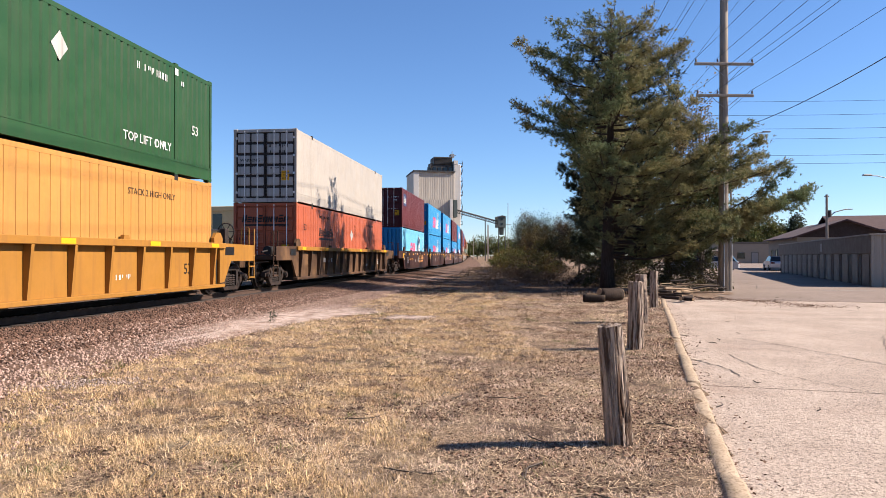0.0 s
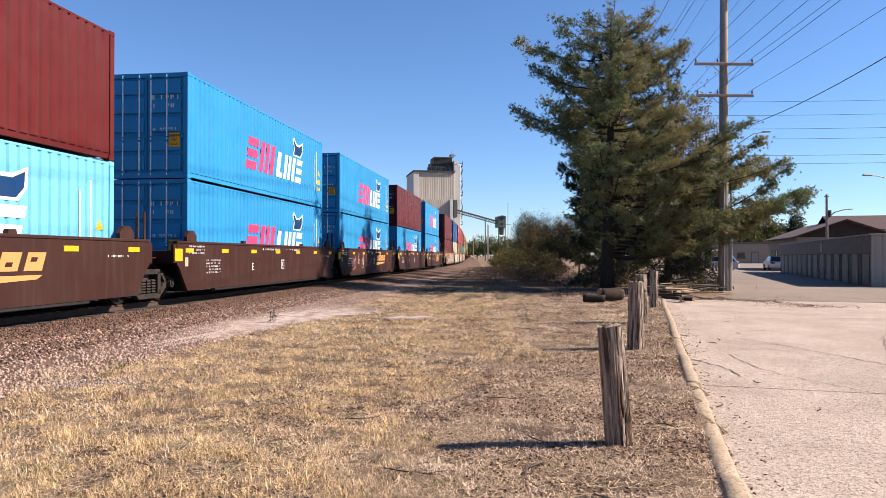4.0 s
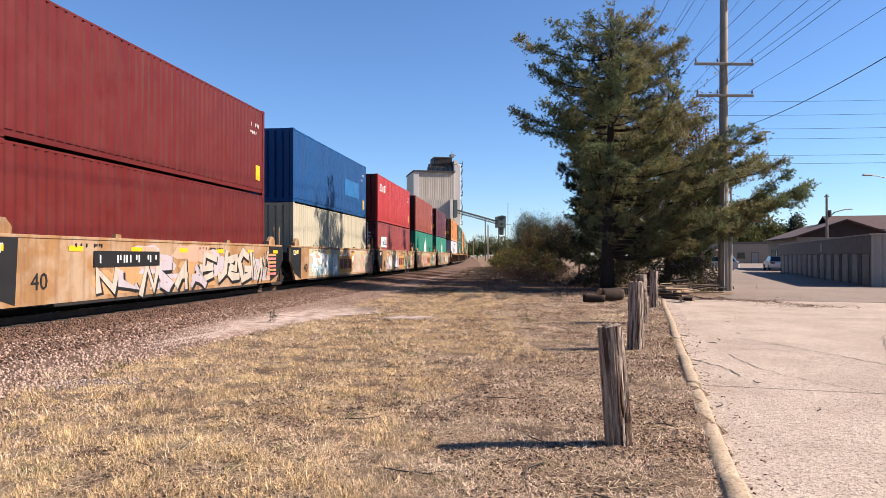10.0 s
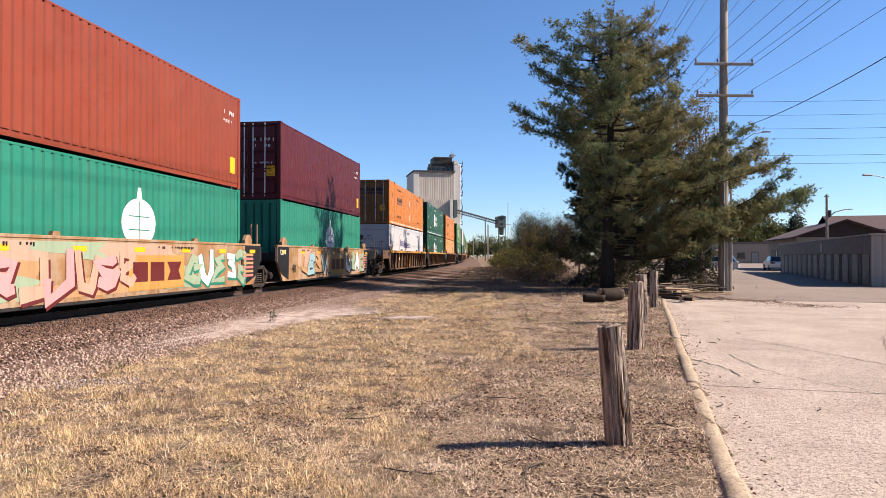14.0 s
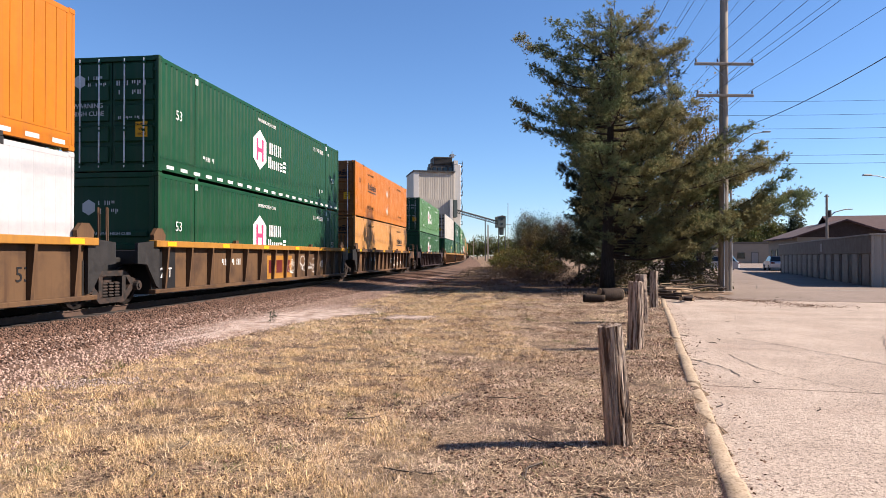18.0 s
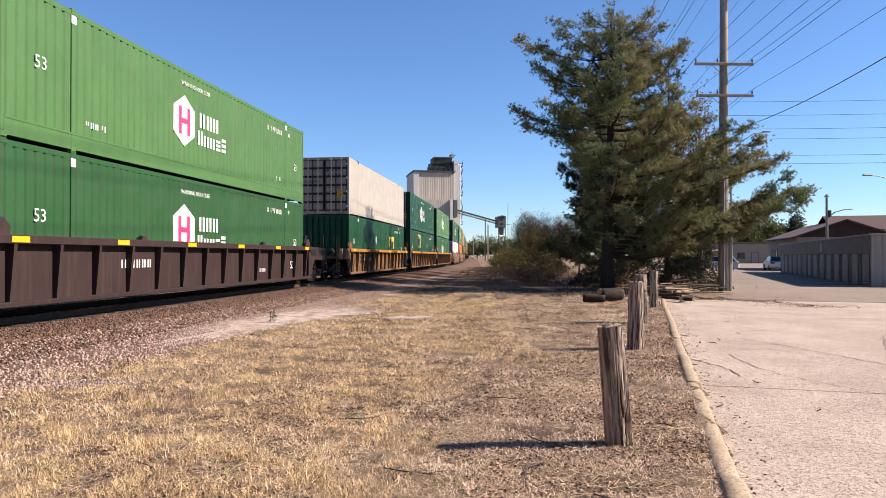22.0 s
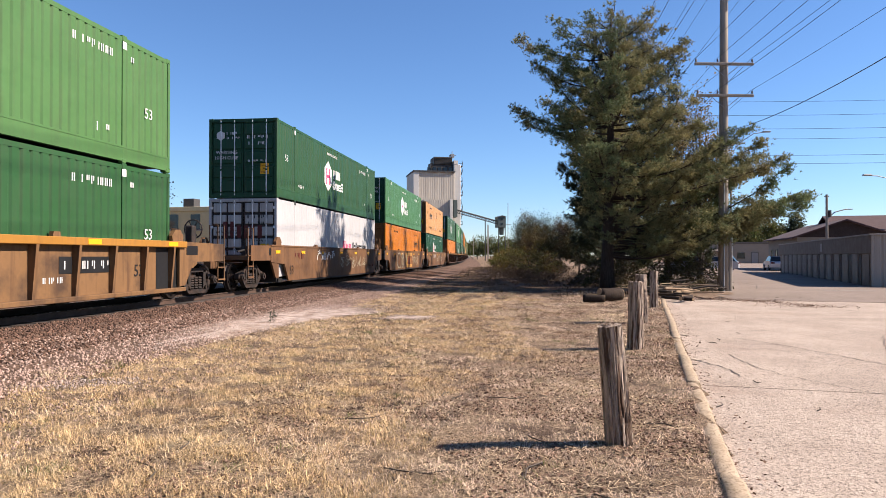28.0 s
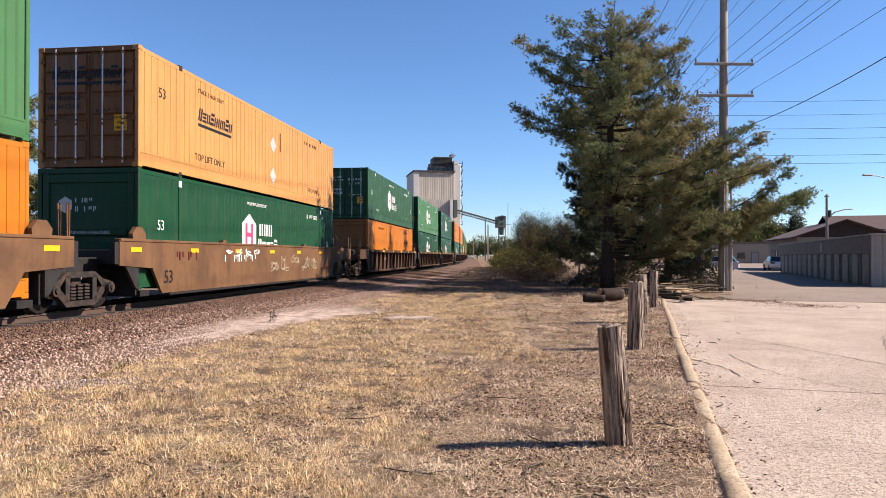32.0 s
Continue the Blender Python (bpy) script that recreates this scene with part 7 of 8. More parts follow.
def deco_sea(c):
    """Shapes of the cyan containers: two slanted pink blocks, four white, and a winged mark."""
    x = SIDE40
    def lean_bar(a, b, e, f):
        k = lambda z: 0.29 * (z - 0.78)
        return [(a + k(e), e), (b + k(e), e), (b + k(f), f), (a + k(f), f)]
    marks(c, "logo_block", [lean_bar(-2.25, -1.38, *z) for z in ((0.78, 1.06), (1.18, 1.46), (1.57, 1.85))] + [lean_bar(a, b, 0.78, 1.85) for a, b in ((-1.15, -0.80), (-0.64, -0.36), (-0.20, 0.15))], pink_paint, x, "slanted crimson logo bars")
    marks(c, "logo_block", [lean_bar(0.45, 0.80, 0.78, 1.72), lean_bar(0.80, 1.05, 0.78, 0.98), lean_bar(1.20, 1.48, 0.78, 1.72), lean_bar(1.62, 1.88, 0.78, 1.72), lean_bar(2.06, 2.34, 0.78, 1.72)] + [lean_bar(2.50, 3.15, *z) for z in ((0.78, 1.01), (1.13, 1.36), (1.49, 1.72))], white_paint, x, "slanted white logo bars")
    marks(c, "logo_mark", [[(2.30, 1.80), (3.20, 1.80), (3.42, 2.05), (3.45, 2.46), (3.05, 2.30), (2.72, 2.30), (2.42, 2.52), (2.26, 2.40), (2.42, 2.12)]], white_paint, x - 0.003, "white edged wing mark")
    marks(c, "logo_mark", [[(2.42, 1.86), (3.14, 1.86), (3.34, 2.06), (3.37, 2.36), (3.05, 2.22), (2.68, 2.22), (2.42, 2.42), (2.36, 2.36), (2.50, 2.10)]], dark_blue_paint, x, "dark blue wing mark")
    marks(c, "stencil_marking", bar_row(4.9, 5.0, 0.5, 2.4, 1, 1) + [sign_bar(5.25, 5.30, 1.0, 2.4)], white_paint, x)
    marks(c, "warning_label", [sign_bar(5.35, 5.72, 0.98, 1.18), sign_bar(5.35, 5.72, 0.72, 0.86), [(5.45, 1.36), (5.72, 1.36), (5.58, 1.58)]], reflector_yellow, x, "yellow warning stickers")


def deco_hex(c, both=True, z=0.0):
    x = SIDE53
    marks(c, "logo_hexagon", [hexagon(-1.55, 1.50 + z, 1.15, 1.36)], white_paint, x - 0.003, "white hexagon logo")
    marks(c, "logo_bar", [sign_bar(-1.86, -1.70, 1.12 + z, 1.86 + z), sign_bar(-1.40, -1.24, 1.12 + z, 1.86 + z), sign_bar(-1.70, -1.40, 1.42 + z, 1.56 + z)], pink_paint, x, "crimson bars in the hexagon")
    marks(c, "logo_block", blocks(-0.70, 0.55, 1.48 + z, 1.88 + z, 3, seed=4) + blocks(-0.80, 1.05, 0.98 + z, 1.38 + z, 5, seed=9), white_paint, x, "white block lettering shapes")
    side_text(c, "WARNING HIGH CUBE", 0.16, white_paint, -0.9, 2.50, x + 0.002)
    std_marks(c, white_paint)


def std_marks(c, mat, n=53):
    x = SIDE53
    side_text(c, "53", 0.36, mat, -7.05, 1.55, x + 0.002)
    side_text(c, "53", 0.36, mat, 7.1, 1.30, x + 0.002)
    marks(c, "stencil_marking", bar_row(4.3, 5.7, 2.30, 2.52, 9, 3) + bar_row(-5.7, -4.9, 0.55, 0.72, 5, 5) + bar_row(6.35, 6.75, 2.36, 2.52, 2, 6) + bar_row(5.1, 5.6, 0.55, 0.80, 3, 8), mat, x)
    marks(c, "lifting_mark", [sign_bar(-6.18, -6.02, 2.60, 2.78), sign_bar(6.02, 6.18, 2.60, 2.78)], white_paint, x + 0.006)


def deco_orange(c):
    x = SIDE53
    marks(c, "logo_block", blocks(-5.1, -2.9, 1.66, 2.02, 9, lean=0.08, gap=0.18, seed=14) + [sign_bar(-5.1, -2.95, 1.50, 1.58)], black_paint, x, "black slanted logo shapes")
    marks(c, "stencil_marking", bar_row(1.2, 1.4, 1.6, 2.5, 1, 3) + bar_row(4.0, 5.6, 2.40, 2.56, 8, 9), black_paint, x)
    side_text(c, "TOP LIFT ONLY", 0.27, black_paint, -4.35, 0.62, x + 0.002)
    side_text(c, "TOP LIFT ONLY", 0.20, black_paint, 5.1, 0.60, x + 0.002)
    side_text(c, "STACK 2 HIGH ONLY", 0.17, black_paint, -4.3, 2.48, x + 0.002)
    marks(c, "placard", [[(0.55, 2.15), (0.85, 1.85), (0.55, 1.55), (0.25, 1.85)], [(0.55, 1.05), (0.85, 0.75), (0.55, 0.45), (0.25, 0.75)]], silver_door, x, "faded diamond placard holders")
    side_text(c, "53", 0.36, black_paint, -7.0, 1.95, x + 0.002)


def deco_lower_orange(c):
    x = SIDE53
    marks(c, "logo_block", blocks(4.0, 6.0, 1.66, 2.0, 9, lean=0.08, gap=0.18, seed=14) + [sign_bar(4.0, 5.95, 1.50, 1.58)], black_paint, x, "black slanted logo shapes")
    marks(c, "stencil_marking", bar_row(4.0, 5.6, 2.40, 2.56, 8, 9), black_paint, x)
    side_text(c, "STACK 2 HIGH ONLY", 0.17, black_paint, -4.3, 2.48, x + 0.002)


def deco_tag(c, y=-3.7, z=1.50, diamond=2.5):
    """Yellow square with dark letter shapes, and a diamond placard."""
    x = SIDE53
    marks(c, "logo_panel", [sign_bar(y, y + 1.6, z, z + 1.12)], logo_yellow, x - 0.003, "yellow square logo panel")
    marks(c, "logo_block", [sign_bar(y + 0.15, y + 0.73, z + 0.16, z + 0.96)], black_paint, x, "black logo block")
    marks(c, "logo_block", [sign_bar(y + 0.82, y + 1.40, z + 0.16, z + 0.80)], purple_paint, x, "indigo logo block")
    std_marks(c, white_paint)
    marks(c, "placard", [[(diamond, 2.05), (diamond + 0.22, 1.75), (diamond, 1.45), (diamond - 0.22, 1.75)]], silver_door, x, "grey diamond placard")


def deco_tag_low(c):
    deco_tag(c, 2.6, 0.95, -1.5)


def deco_plain53(c):
    x = SIDE53
    std_marks(c, white_paint)
    side_text(c, "TOP LIFT ONLY", 0.30, white_paint, 4.8, 0.66, x + 0.002)
    marks(c, "placard", [[(1.6, 2.35), (1.85, 2.05), (1.6, 1.75), (1.35, 2.05)]], silver_door, x, "grey diamond placard")


def deco_black53(c):
    x = SIDE53
    marks(c, "stencil_marking", bar_row(-5.6, -4.4, 2.3, 2.48, 6, 5), black_paint, x)
    side_text(c, "STACK 2 HIGH ONLY", 0.22, black_paint, 5.0, 2.30, x + 0.002)
    marks(c, "placard", [[(-1.2, 2.05), (-0.9, 1.7), (-1.2, 1.35), (-1.5, 1.7)]], silver_door, x, "grey diamond placard")


def deco_ring(c):
    x = SIDE53
    ring = disc(-3.55, 1.72, 0.68, 26, 1.2, 5.6) + disc(-3.55, 1.72, 0.60, 26, 5.6, 1.2)
    marks(c, "logo_ring", [ring], salmon_paint, x, "salmon open ring logo")
    marks(c, "logo_block", blocks(-3.75, -2.35, 1.50, 1.98, 3, seed=3) + blocks(-2.3, 0.55, 1.42, 1.86, 9, seed=6), purple_paint, x, "indigo block lettering shapes")
    marks(c, "stencil_marking", bar_row(4.2, 5.6, 2.28, 2.5, 9, 4), black_paint, x)
    side_text(c, "HIGH CUBE", 0.24, black_paint, -0.2, 2.46, x + 0.002)


def deco_far_word(c):
    x = SIDE53
    marks(c, "logo_block", blocks(1.0, 2.7, 0.95, 1.55, 3, lean=0.05, seed=8), pink_paint, x, "crimson block lettering shapes")
    marks(c, "logo_block", blocks(2.8, 5.9, 0.95, 1.50, 9, lean=0.05, gap=0.18, seed=12), black_paint, x, "black block lettering shapes")


def deco_emblem(c):
    x = SIDE40
    ell = [(0.4 + 0.72 * math.cos(a * 0.2618), 1.58 + 0.58 * math.sin(a * 0.2618)) for a in range(24)]
    marks(c, "logo_mark", [ell], white_paint, x - 0.003, "white globe emblem")
    marks(c, "logo_tip", [[(0.28, 2.12), (0.52, 2.12), (0.46, 2.42), (0.34, 2.42)]], white_paint, x)
    marks(c, "logo_base", [[(0.1, 0.95), (0.7, 0.95), (0.52, 0.70), (0.28, 0.70)]], white_paint, x)
    marks(c, "logo_line", [sign_bar(0.385, 0.415, 1.06, 2.10), sign_bar(-0.04, 0.84, 1.72, 1.745), sign_bar(-0.04, 0.84, 1.40, 1.425)], teal, x)


def deco_badge(c):
    x = SIDE40
    marks(c, "logo_panel", [sign_bar(-5.45, -4.1, 1.62, 2.50)], dark_blue_paint, x - 0.003, "dark blue logo panel")
    marks(c, "logo_block", blocks(-5.35, -4.2, 1.82, 2.32, 3, seed=5), white_paint, x, "white logo shapes")
    marks(c, "logo_dot", [disc(-4.85, 1.98, 0.13, 14)], logo_yellow, x + 0.003)


def deco_boxes(c):
    x = SIDE40
    marks(c, "warning_label", [sign_bar(5.35, 5.70, 0.45, 0.95)], reflector_yellow, x, "yellow warning sticker")
    marks(c, "stencil_marking", bar_row(4.9, 5.7, 2.2, 2.36, 6, 4) + bar_row(4.9, 5.5, 1.95, 2.08, 4, 5), white_paint, x)


def deco_sky_block(c):
    marks(c, "faded_panel", [sign_bar(1.6, 4.4, 0.95, 1.75)], paint("faded_blue_panel", (0.016, 0.085, 0.22), streak=0), SIDE40, "faded lighter blue panel")
    deco_boxes(c)


def deco_red_word(c):
    marks(c, "logo_block", blocks(-5.5, -3.6, 1.9, 2.35, 3, lean=0.1, seed=2), white_paint, SIDE40, "white logo shapes")
    deco_boxes(c)


def deco_small_panel(c):
    marks(c, "logo_panel", [sign_bar(-5.0, -3.3, 1.35, 2.0)], white_paint, SIDE40 - 0.003, "small white label panel")
    marks(c, "logo_block", blocks(-4.6, -3.4, 1.5, 1.85, 5, seed=2), dark_blue_paint, SIDE40)


# marks on the doors that face the camera
def end_marks(c, outs, mat, feet, name="door_marking", label="", lift=0.0):
    hl = 8.077 if feet == 53 else 6.096
    g = Geo()
    for o in outs:
        n = len(o)
        y = -hl + 0.018 - lift
        v = [(a, y, b) for a, b in o] + [(a, y + 0.006, b) for a, b in o]
        g.add(v, [tuple(range(n)), tuple(range(2 * n - 1, n - 1, -1))] + [(i, n + i, n + (i + 1) % n, (i + 1) % n) for i in range(n)])
    ob = part(name, g, mat, c, label)
    if len(outs) > 1:
        ob["kind"] = "stuff"
    return ob


def door_deco(c, feet, mat, big=None, words_=True):
    end_marks(c, bar_row(0.15, 0.98, 2.14, 2.30, 6, 3) + bar_row(0.15, 0.85, 1.92, 2.06, 5, 4) + bar_row(0.2, 0.9, 1.30, 1.40, 7, 6), mat, feet)
    end_marks(c, [sign_bar(0.66, 0.98, 0.86, 1.24)], reflector_yellow, feet, label="yellow height sticker")
    for k, word in enumerate(("CAUTION", "9'6\"", "HIGH")):
        end_text(c, word, 0.075 if k == 0 else 0.10, black_paint, 0.82, 1.17 - 0.12 * k, (-8.077 if feet == 53 else -6.096) + 0.014)
    if words_ and feet == 53:
        end_text(c, "WARNING", 0.17, mat, -0.62, 1.66, -8.077 + 0.014)
        end_text(c, "HIGH CUBE", 0.17, mat, -0.62, 1.46, -8.077 + 0.014)
    if big == "slant":
        end_marks(c, blocks(-0.95, 0.95, 2.12, 2.42, 9, lean=0.06, gap=0.18, seed=14) + [sign_bar(-0.9, 0.95, 1.98, 2.05)], black_paint, feet, label="black slanted logo shapes")
    if big == "maroon":
        end_marks(c, blocks(-0.75, 0.8, 1.45, 2.05, 3, gap=0.15, seed=8), maroon_paint, feet, label="maroon logo shapes")
    if big == "hex":
        end_marks(c, [hexagon(-0.85, 2.28, 0.30, 0.36)] + bar_row(-0.62, -0.2, 2.30, 2.42, 4, 2) + bar_row(-0.62, -0.1, 2.14, 2.25, 5, 3), white_paint, feet, label="white hexagon logo")


def rib_deco(c, mat, big):
    end_marks(c, [hexagon(-0.62, 2.02, 0.34, 0.40)] + bar_row(-0.36, 0.12, 2.06, 2.20, 4, 2) + bar_row(-0.36, 0.22, 1.84, 2.0, 5, 3), mat, 53, label="white hexagon logo", lift=-0.05)
    end_text(c, "WARNING HIGH CUBE", 0.11, mat, 0, 1.35, -8.077 + 0.012)
    end_text(c, "53'", 0.22, mat, 0, 0.72, -8.077 + 0.012)
    end_marks(c, [sign_bar(s * 1.12 - 0.045, s * 1.12 + 0.045, 0.5 + 0.24 * i, 0.66 + 0.24 * i) for s in (-1, 1) for i in range(9)], mat, 53, label="", lift=-0.004)


def scribble(parent, y0, y1, z0, z1, x, mats, n, seed, thick=0.05, label="spray-painted graffiti", fill=True):
    """Graffiti as wandering ribbons and rounded fills, one mesh a colour."""
    rr = random.Random(seed)
    geos = {m: Geo() for m in mats}
    w = (y1 - y0) / n
    for i in range(n):
        cy, cz = y0 + (i + 0.5) * w, (z0 + z1) / 2
        if fill:
            m = mats[i % max(1, len(mats) - 1)]
            hw_, hh = w * 0.62, (z1 - z0) * 0.49
            sk = rr.uniform(-0.25, 0.25) * hw_
            out = []
            for a, b in ((-1, -1), (-0.35, -0.8), (0.3, -1), (1, -0.85), (0.8, -0.3), (1, 0.25), (0.9, 1), (0.3, 0.75), (-0.3, 1), (-1, 0.9), (-0.75, 0.3), (-1, -0.3)):
                out.append((cy + sk * b + hw_ * a * rr.uniform(0.7, 1.1), cz + hh * b * rr.uniform(0.75, 1.05)))
            geos[m].slab(out, x - 0.002, x + 0.002 + 0.0007 * (i % 4))
            ed, v = geos[mats[-1]], []
            for q in out:
                d = Vector((q[0] - cy, q[1] - cz)).normalized() * thick * 0.6
                v += [(x + 0.006 + 0.0007 * (i % 4), q[0] + d.x, q[1] + d.y), (x + 0.006 + 0.0007 * (i % 4), q[0] - d.x, q[1] - d.y)]
            nn = len(out)
            ed.add(v, [(2 * a, 2 * a + 1, 2 * ((a + 1) % nn) + 1, 2 * ((a + 1) % nn)) for a in range(nn)])
            for _ in range(2):
                a, b = rr.uniform(-0.4, 0.2), rr.uniform(-0.5, 0.2)
                y_, z_ = cy + hw_ * a, cz + hh * b
                ed.add([(x + 0.006, y_, z_), (x + 0.006, y_ + thick, z_), (x + 0.006, y_ + thick + sk, z_ + hh * 0.55), (x + 0.006, y_ + sk, z_ + hh * 0.55)], [(0, 1, 2, 3)])
            continue
        m = mats[-1]
        p = [(cy - w * 0.4, cz)]
        for j in range(14):
            p.append((cy + rr.uniform(-0.5, 0.5) * w, cz + rr.uniform(-0.48, 0.48) * (z1 - z0)))
        dense = []
        for j in range(len(p) - 2):
            for u in (0, 0.25, 0.5, 0.75):
                a, b, c = Vector(p[j]), Vector(p[j + 1]), Vector(p[j + 2])
                dense.append((a.lerp(b, 0.5)) * (1 - u) ** 2 + b * 2 * u * (1 - u) + (b.lerp(c, 0.5)) * u * u)
        v = []
        for j, q in enumerate(dense):
            d = dense[min(j + 1, len(dense) - 1)] - dense[max(j - 1, 0)]
            nn = Vector((-d.y, d.x)).normalized() * thick * rr.uniform(0.35, 0.65)
            v += [(x + 0.004, q.x + nn.x, q.y + nn.y), (x + 0.004, q.x - nn.x, q.y - nn.y)]
        geos[m].add(v, [(2 * j, 2 * j + 1, 2 * j + 3, 2 * j + 2) for j in range(len(dense) - 1)])
    for m, g in geos.items():
        if g.v:
            part("graffiti", g, m, parent, label)["kind"] = "stuff"


STROKES = (((0, 0), (0.1, 1), (0.8, 0.08), (0.95, 1)), ((0, 1), (0.08, 0.2), (0.45, 0), (0.85, 0.18), (0.95, 1)), ((0.95, 0.95), (0.1, 0.9), (0.22, 0.52), (0.75, 0.55), (0.2, 0.46), (0.05, 0.05), (0.98, 0.1)),
           ((0.9, 0.8), (0.5, 1), (0.1, 0.8), (0.2, 0.56), (0.8, 0.45), (0.9, 0.2), (0.5, 0), (0.05, 0.15)), ((0, 1), (0.2, 0), (0.5, 0.75), (0.75, 0), (1, 1)), ((0, 0), (0.4, 1), (0.55, 0.98), (0.95, 0), (0.7, 0.42), (0.22, 0.42)),
           ((0.1, 1), (0.0, 0.1), (0.95, 0.0), (0.8, 0.25)), ((0.9, 0.85), (0.4, 1), (0.05, 0.6), (0.1, 0.2), (0.5, 0), (0.95, 0.2), (0.9, 0.5), (0.5, 0.45)))


def ribbon(g, pts, w, x, step=0.00025):
    """A flat band along pts in (y, z), with mitred joints and pointed ends; x creeps so that crossings lie apart."""
    n, v, f = len(pts), [], []
    for j, p in enumerate(pts):
        a, b = Vector(pts[max(j - 1, 0)]), Vector(pts[min(j + 1, n - 1)])
        d0, d1 = (Vector(p) - a), (b - Vector(p))
        d = (d0.normalized() if d0.length else d1.normalized()) + (d1.normalized() if d1.length else d0.normalized())
        d = d.normalized() if d.length > 0.2 else d0.normalized()
        nn = Vector((-d.y, d.x)) * w * (0.75 if j in (0, n - 1) else 1.0)
        xx = x + step * j
        v += [(xx, p[0] + nn.x, p[1] + nn.y), (xx, p[0] - nn.x, p[1] - nn.y)]
    g.add(v, [(2 * j, 2 * j + 1, 2 * j + 3, 2 * j + 2) for j in range(n - 1)])


def wild(parent, y0, y1, z0, z1, x, fills, edge, n, seed, bold=0.30, rim=0.035, drop=0.05, label="spray-painted graffiti letters"):
    """A row of chunky interlocking letter-like strokes with a dark rim and drop."""
    rr = random.Random(seed)
    back, tops = Geo(), {m: Geo() for m in fills}
    w = (y1 - y0) / n
    for i in range(n):
        st = rr.choice(STROKES)
        k, fl = rr.uniform(-0.25, 0.25), rr.random() < 0.5
        up, dn = rr.uniform(0.86, 1.04), rr.uniform(-0.04, 0.10)
        pts = []
        for a, b in st:
            a = 1 - a if fl else a
            zz = z0 + (z1 - z0) * (0.12 + 0.76 * (dn + (up - dn) * b))
            pts.append((y0 + w * (i + 0.02 + 0.92 * a) + k * w * (b - 0.5) + rr.gauss(0, 0.11) * w, zz + rr.gauss(0, 0.07)))
        thick = bold * min(w, z1 - z0) * 0.5 * rr.uniform(0.85, 1.15)
        lift = 0.0006 * (i % 3)
        ribbon(back, [(a + drop, b - drop) for a, b in pts], thick + rim, x + lift)
        ribbon(tops[fills[i % len(fills)]], pts, thick, x + 0.0045 + lift)
    part("graffiti", back, edge, parent, label)["kind"] = "stuff"
    for m, g in tops.items():
        if g.v:
            part("graffiti", g, m, parent, label)["kind"] = "stuff"


def stains(parent, y0, y1, z0, z1, x, mats, n, seed, label="faded spray-painted patches"):
    """Overlapping soft-edged patches of faded paint."""
    rr = random.Random(seed)
    geos = {m: Geo() for m in mats}
    for i in range(n):
        cy, cz = rr.uniform(y0, y1), rr.uniform(z0, z1)
        ry, rz_ = rr.uniform(0.10, 0.26) * (y1 - y0) / max(1, n / 6), rr.uniform(0.15, 0.42) * (z1 - z0)
        ph = rr.uniform(0, 6.28)
        out = []
        for k in range(22):
            a = k * 0.2856
            q = 1 + 0.22 * math.sin(3 * a + ph) + 0.14 * math.sin(7 * a + 2 * ph)
            out.append((min(y1, max(y0, cy + ry * q * math.cos(a))), min(z1, max(z0, cz + rz_ * q * math.sin(a)))))
        xx = x + 0.0003 * i
        geos[mats[i % len(mats)]].add([(xx, a, b) for a, b in out], [tuple(range(22))])
    for m, g in geos.items():
        if g.v:
            part("paint_patch", g, m, parent, label)["kind"] = "stuff"


def reflectors(car, hl, z, x, n=7):
    for i in range(n):
        y = -hl + 0.35 + i * (2 * hl - 0.7) / (n - 1)
        part("reflector", lambda: Geo().box(x, x + 0.006, -0.22, 0.22, -0.055, 0.055), reflector_yellow, car, at=(0, y, z), key=("reflector", x))


def plate(car, y, z, x, w, white_on_black=True):
    marks(car, "number_plate_panel", [sign_bar(y, y + w, z, z + 0.34)], black_paint, x, "black panel with white marks")
    marks(car, "stencil_marking", bar_row(y + 0.08, y + w - 0.05, z + 0.06, z + 0.28, 10, 4), white_paint, x + 0.003)


def slogan(car, y, z, x, mat, back=None):
    """Three heavy letter-like shapes on a panel."""
    if back:
        marks(car, "logo_panel", [sign_bar(y - 0.15, y + 2.35, z - 0.20, z + 0.62)], back, x - 0.003)
    marks(car, "logo_block", [sign_bar(y, y + 0.62, z, z + 0.46), sign_bar(y + 0.74, y + 1.36, z, z + 0.46), [(y + 1.5, z), (y + 2.2, z), (y + 2.05, z + 0.23), (y + 2.2, z + 0.46), (y + 1.5, z + 0.46), (y + 1.65, z + 0.23)]], mat, x, "dark heavy logo blocks")


def gold_word(car, y, z, x):
    g, out = 0.12, []
    for i in range(4):
        a, b = y + 0.25 + i * 0.62, y + 0.25 + i * 0.62 + 0.52
        out += [[(a, z + 0.26), (b - 0.05, z + 0.26), (b + g - 0.05, z + 0.60), (a + g, z + 0.60)]]
    marks(car, "logo_block", out, gold_paint, x, "gold slanted logo blocks")
    marks(car, "logo_window", [[(o[0][0] + 0.17, z + 0.34 + 0.09 * (i % 2)), (o[1][0] - 0.14, z + 0.34 + 0.09 * (i % 2)), (o[1][0] - 0.11, z + 0.42 + 0.09 * (i % 2)), (o[0][0] + 0.20, z + 0.42 + 0.09 * (i % 2))] for i, o in enumerate(out)], car_brown, x + 0.005)
    marks(car, "logo_swoosh", [[(y, z), (y + 0.22, z + 0.18), (y + 2.6, z + 0.18), (y + 2.45, z + 0.10)]], gold_paint, x, "gold swoosh under the logo")


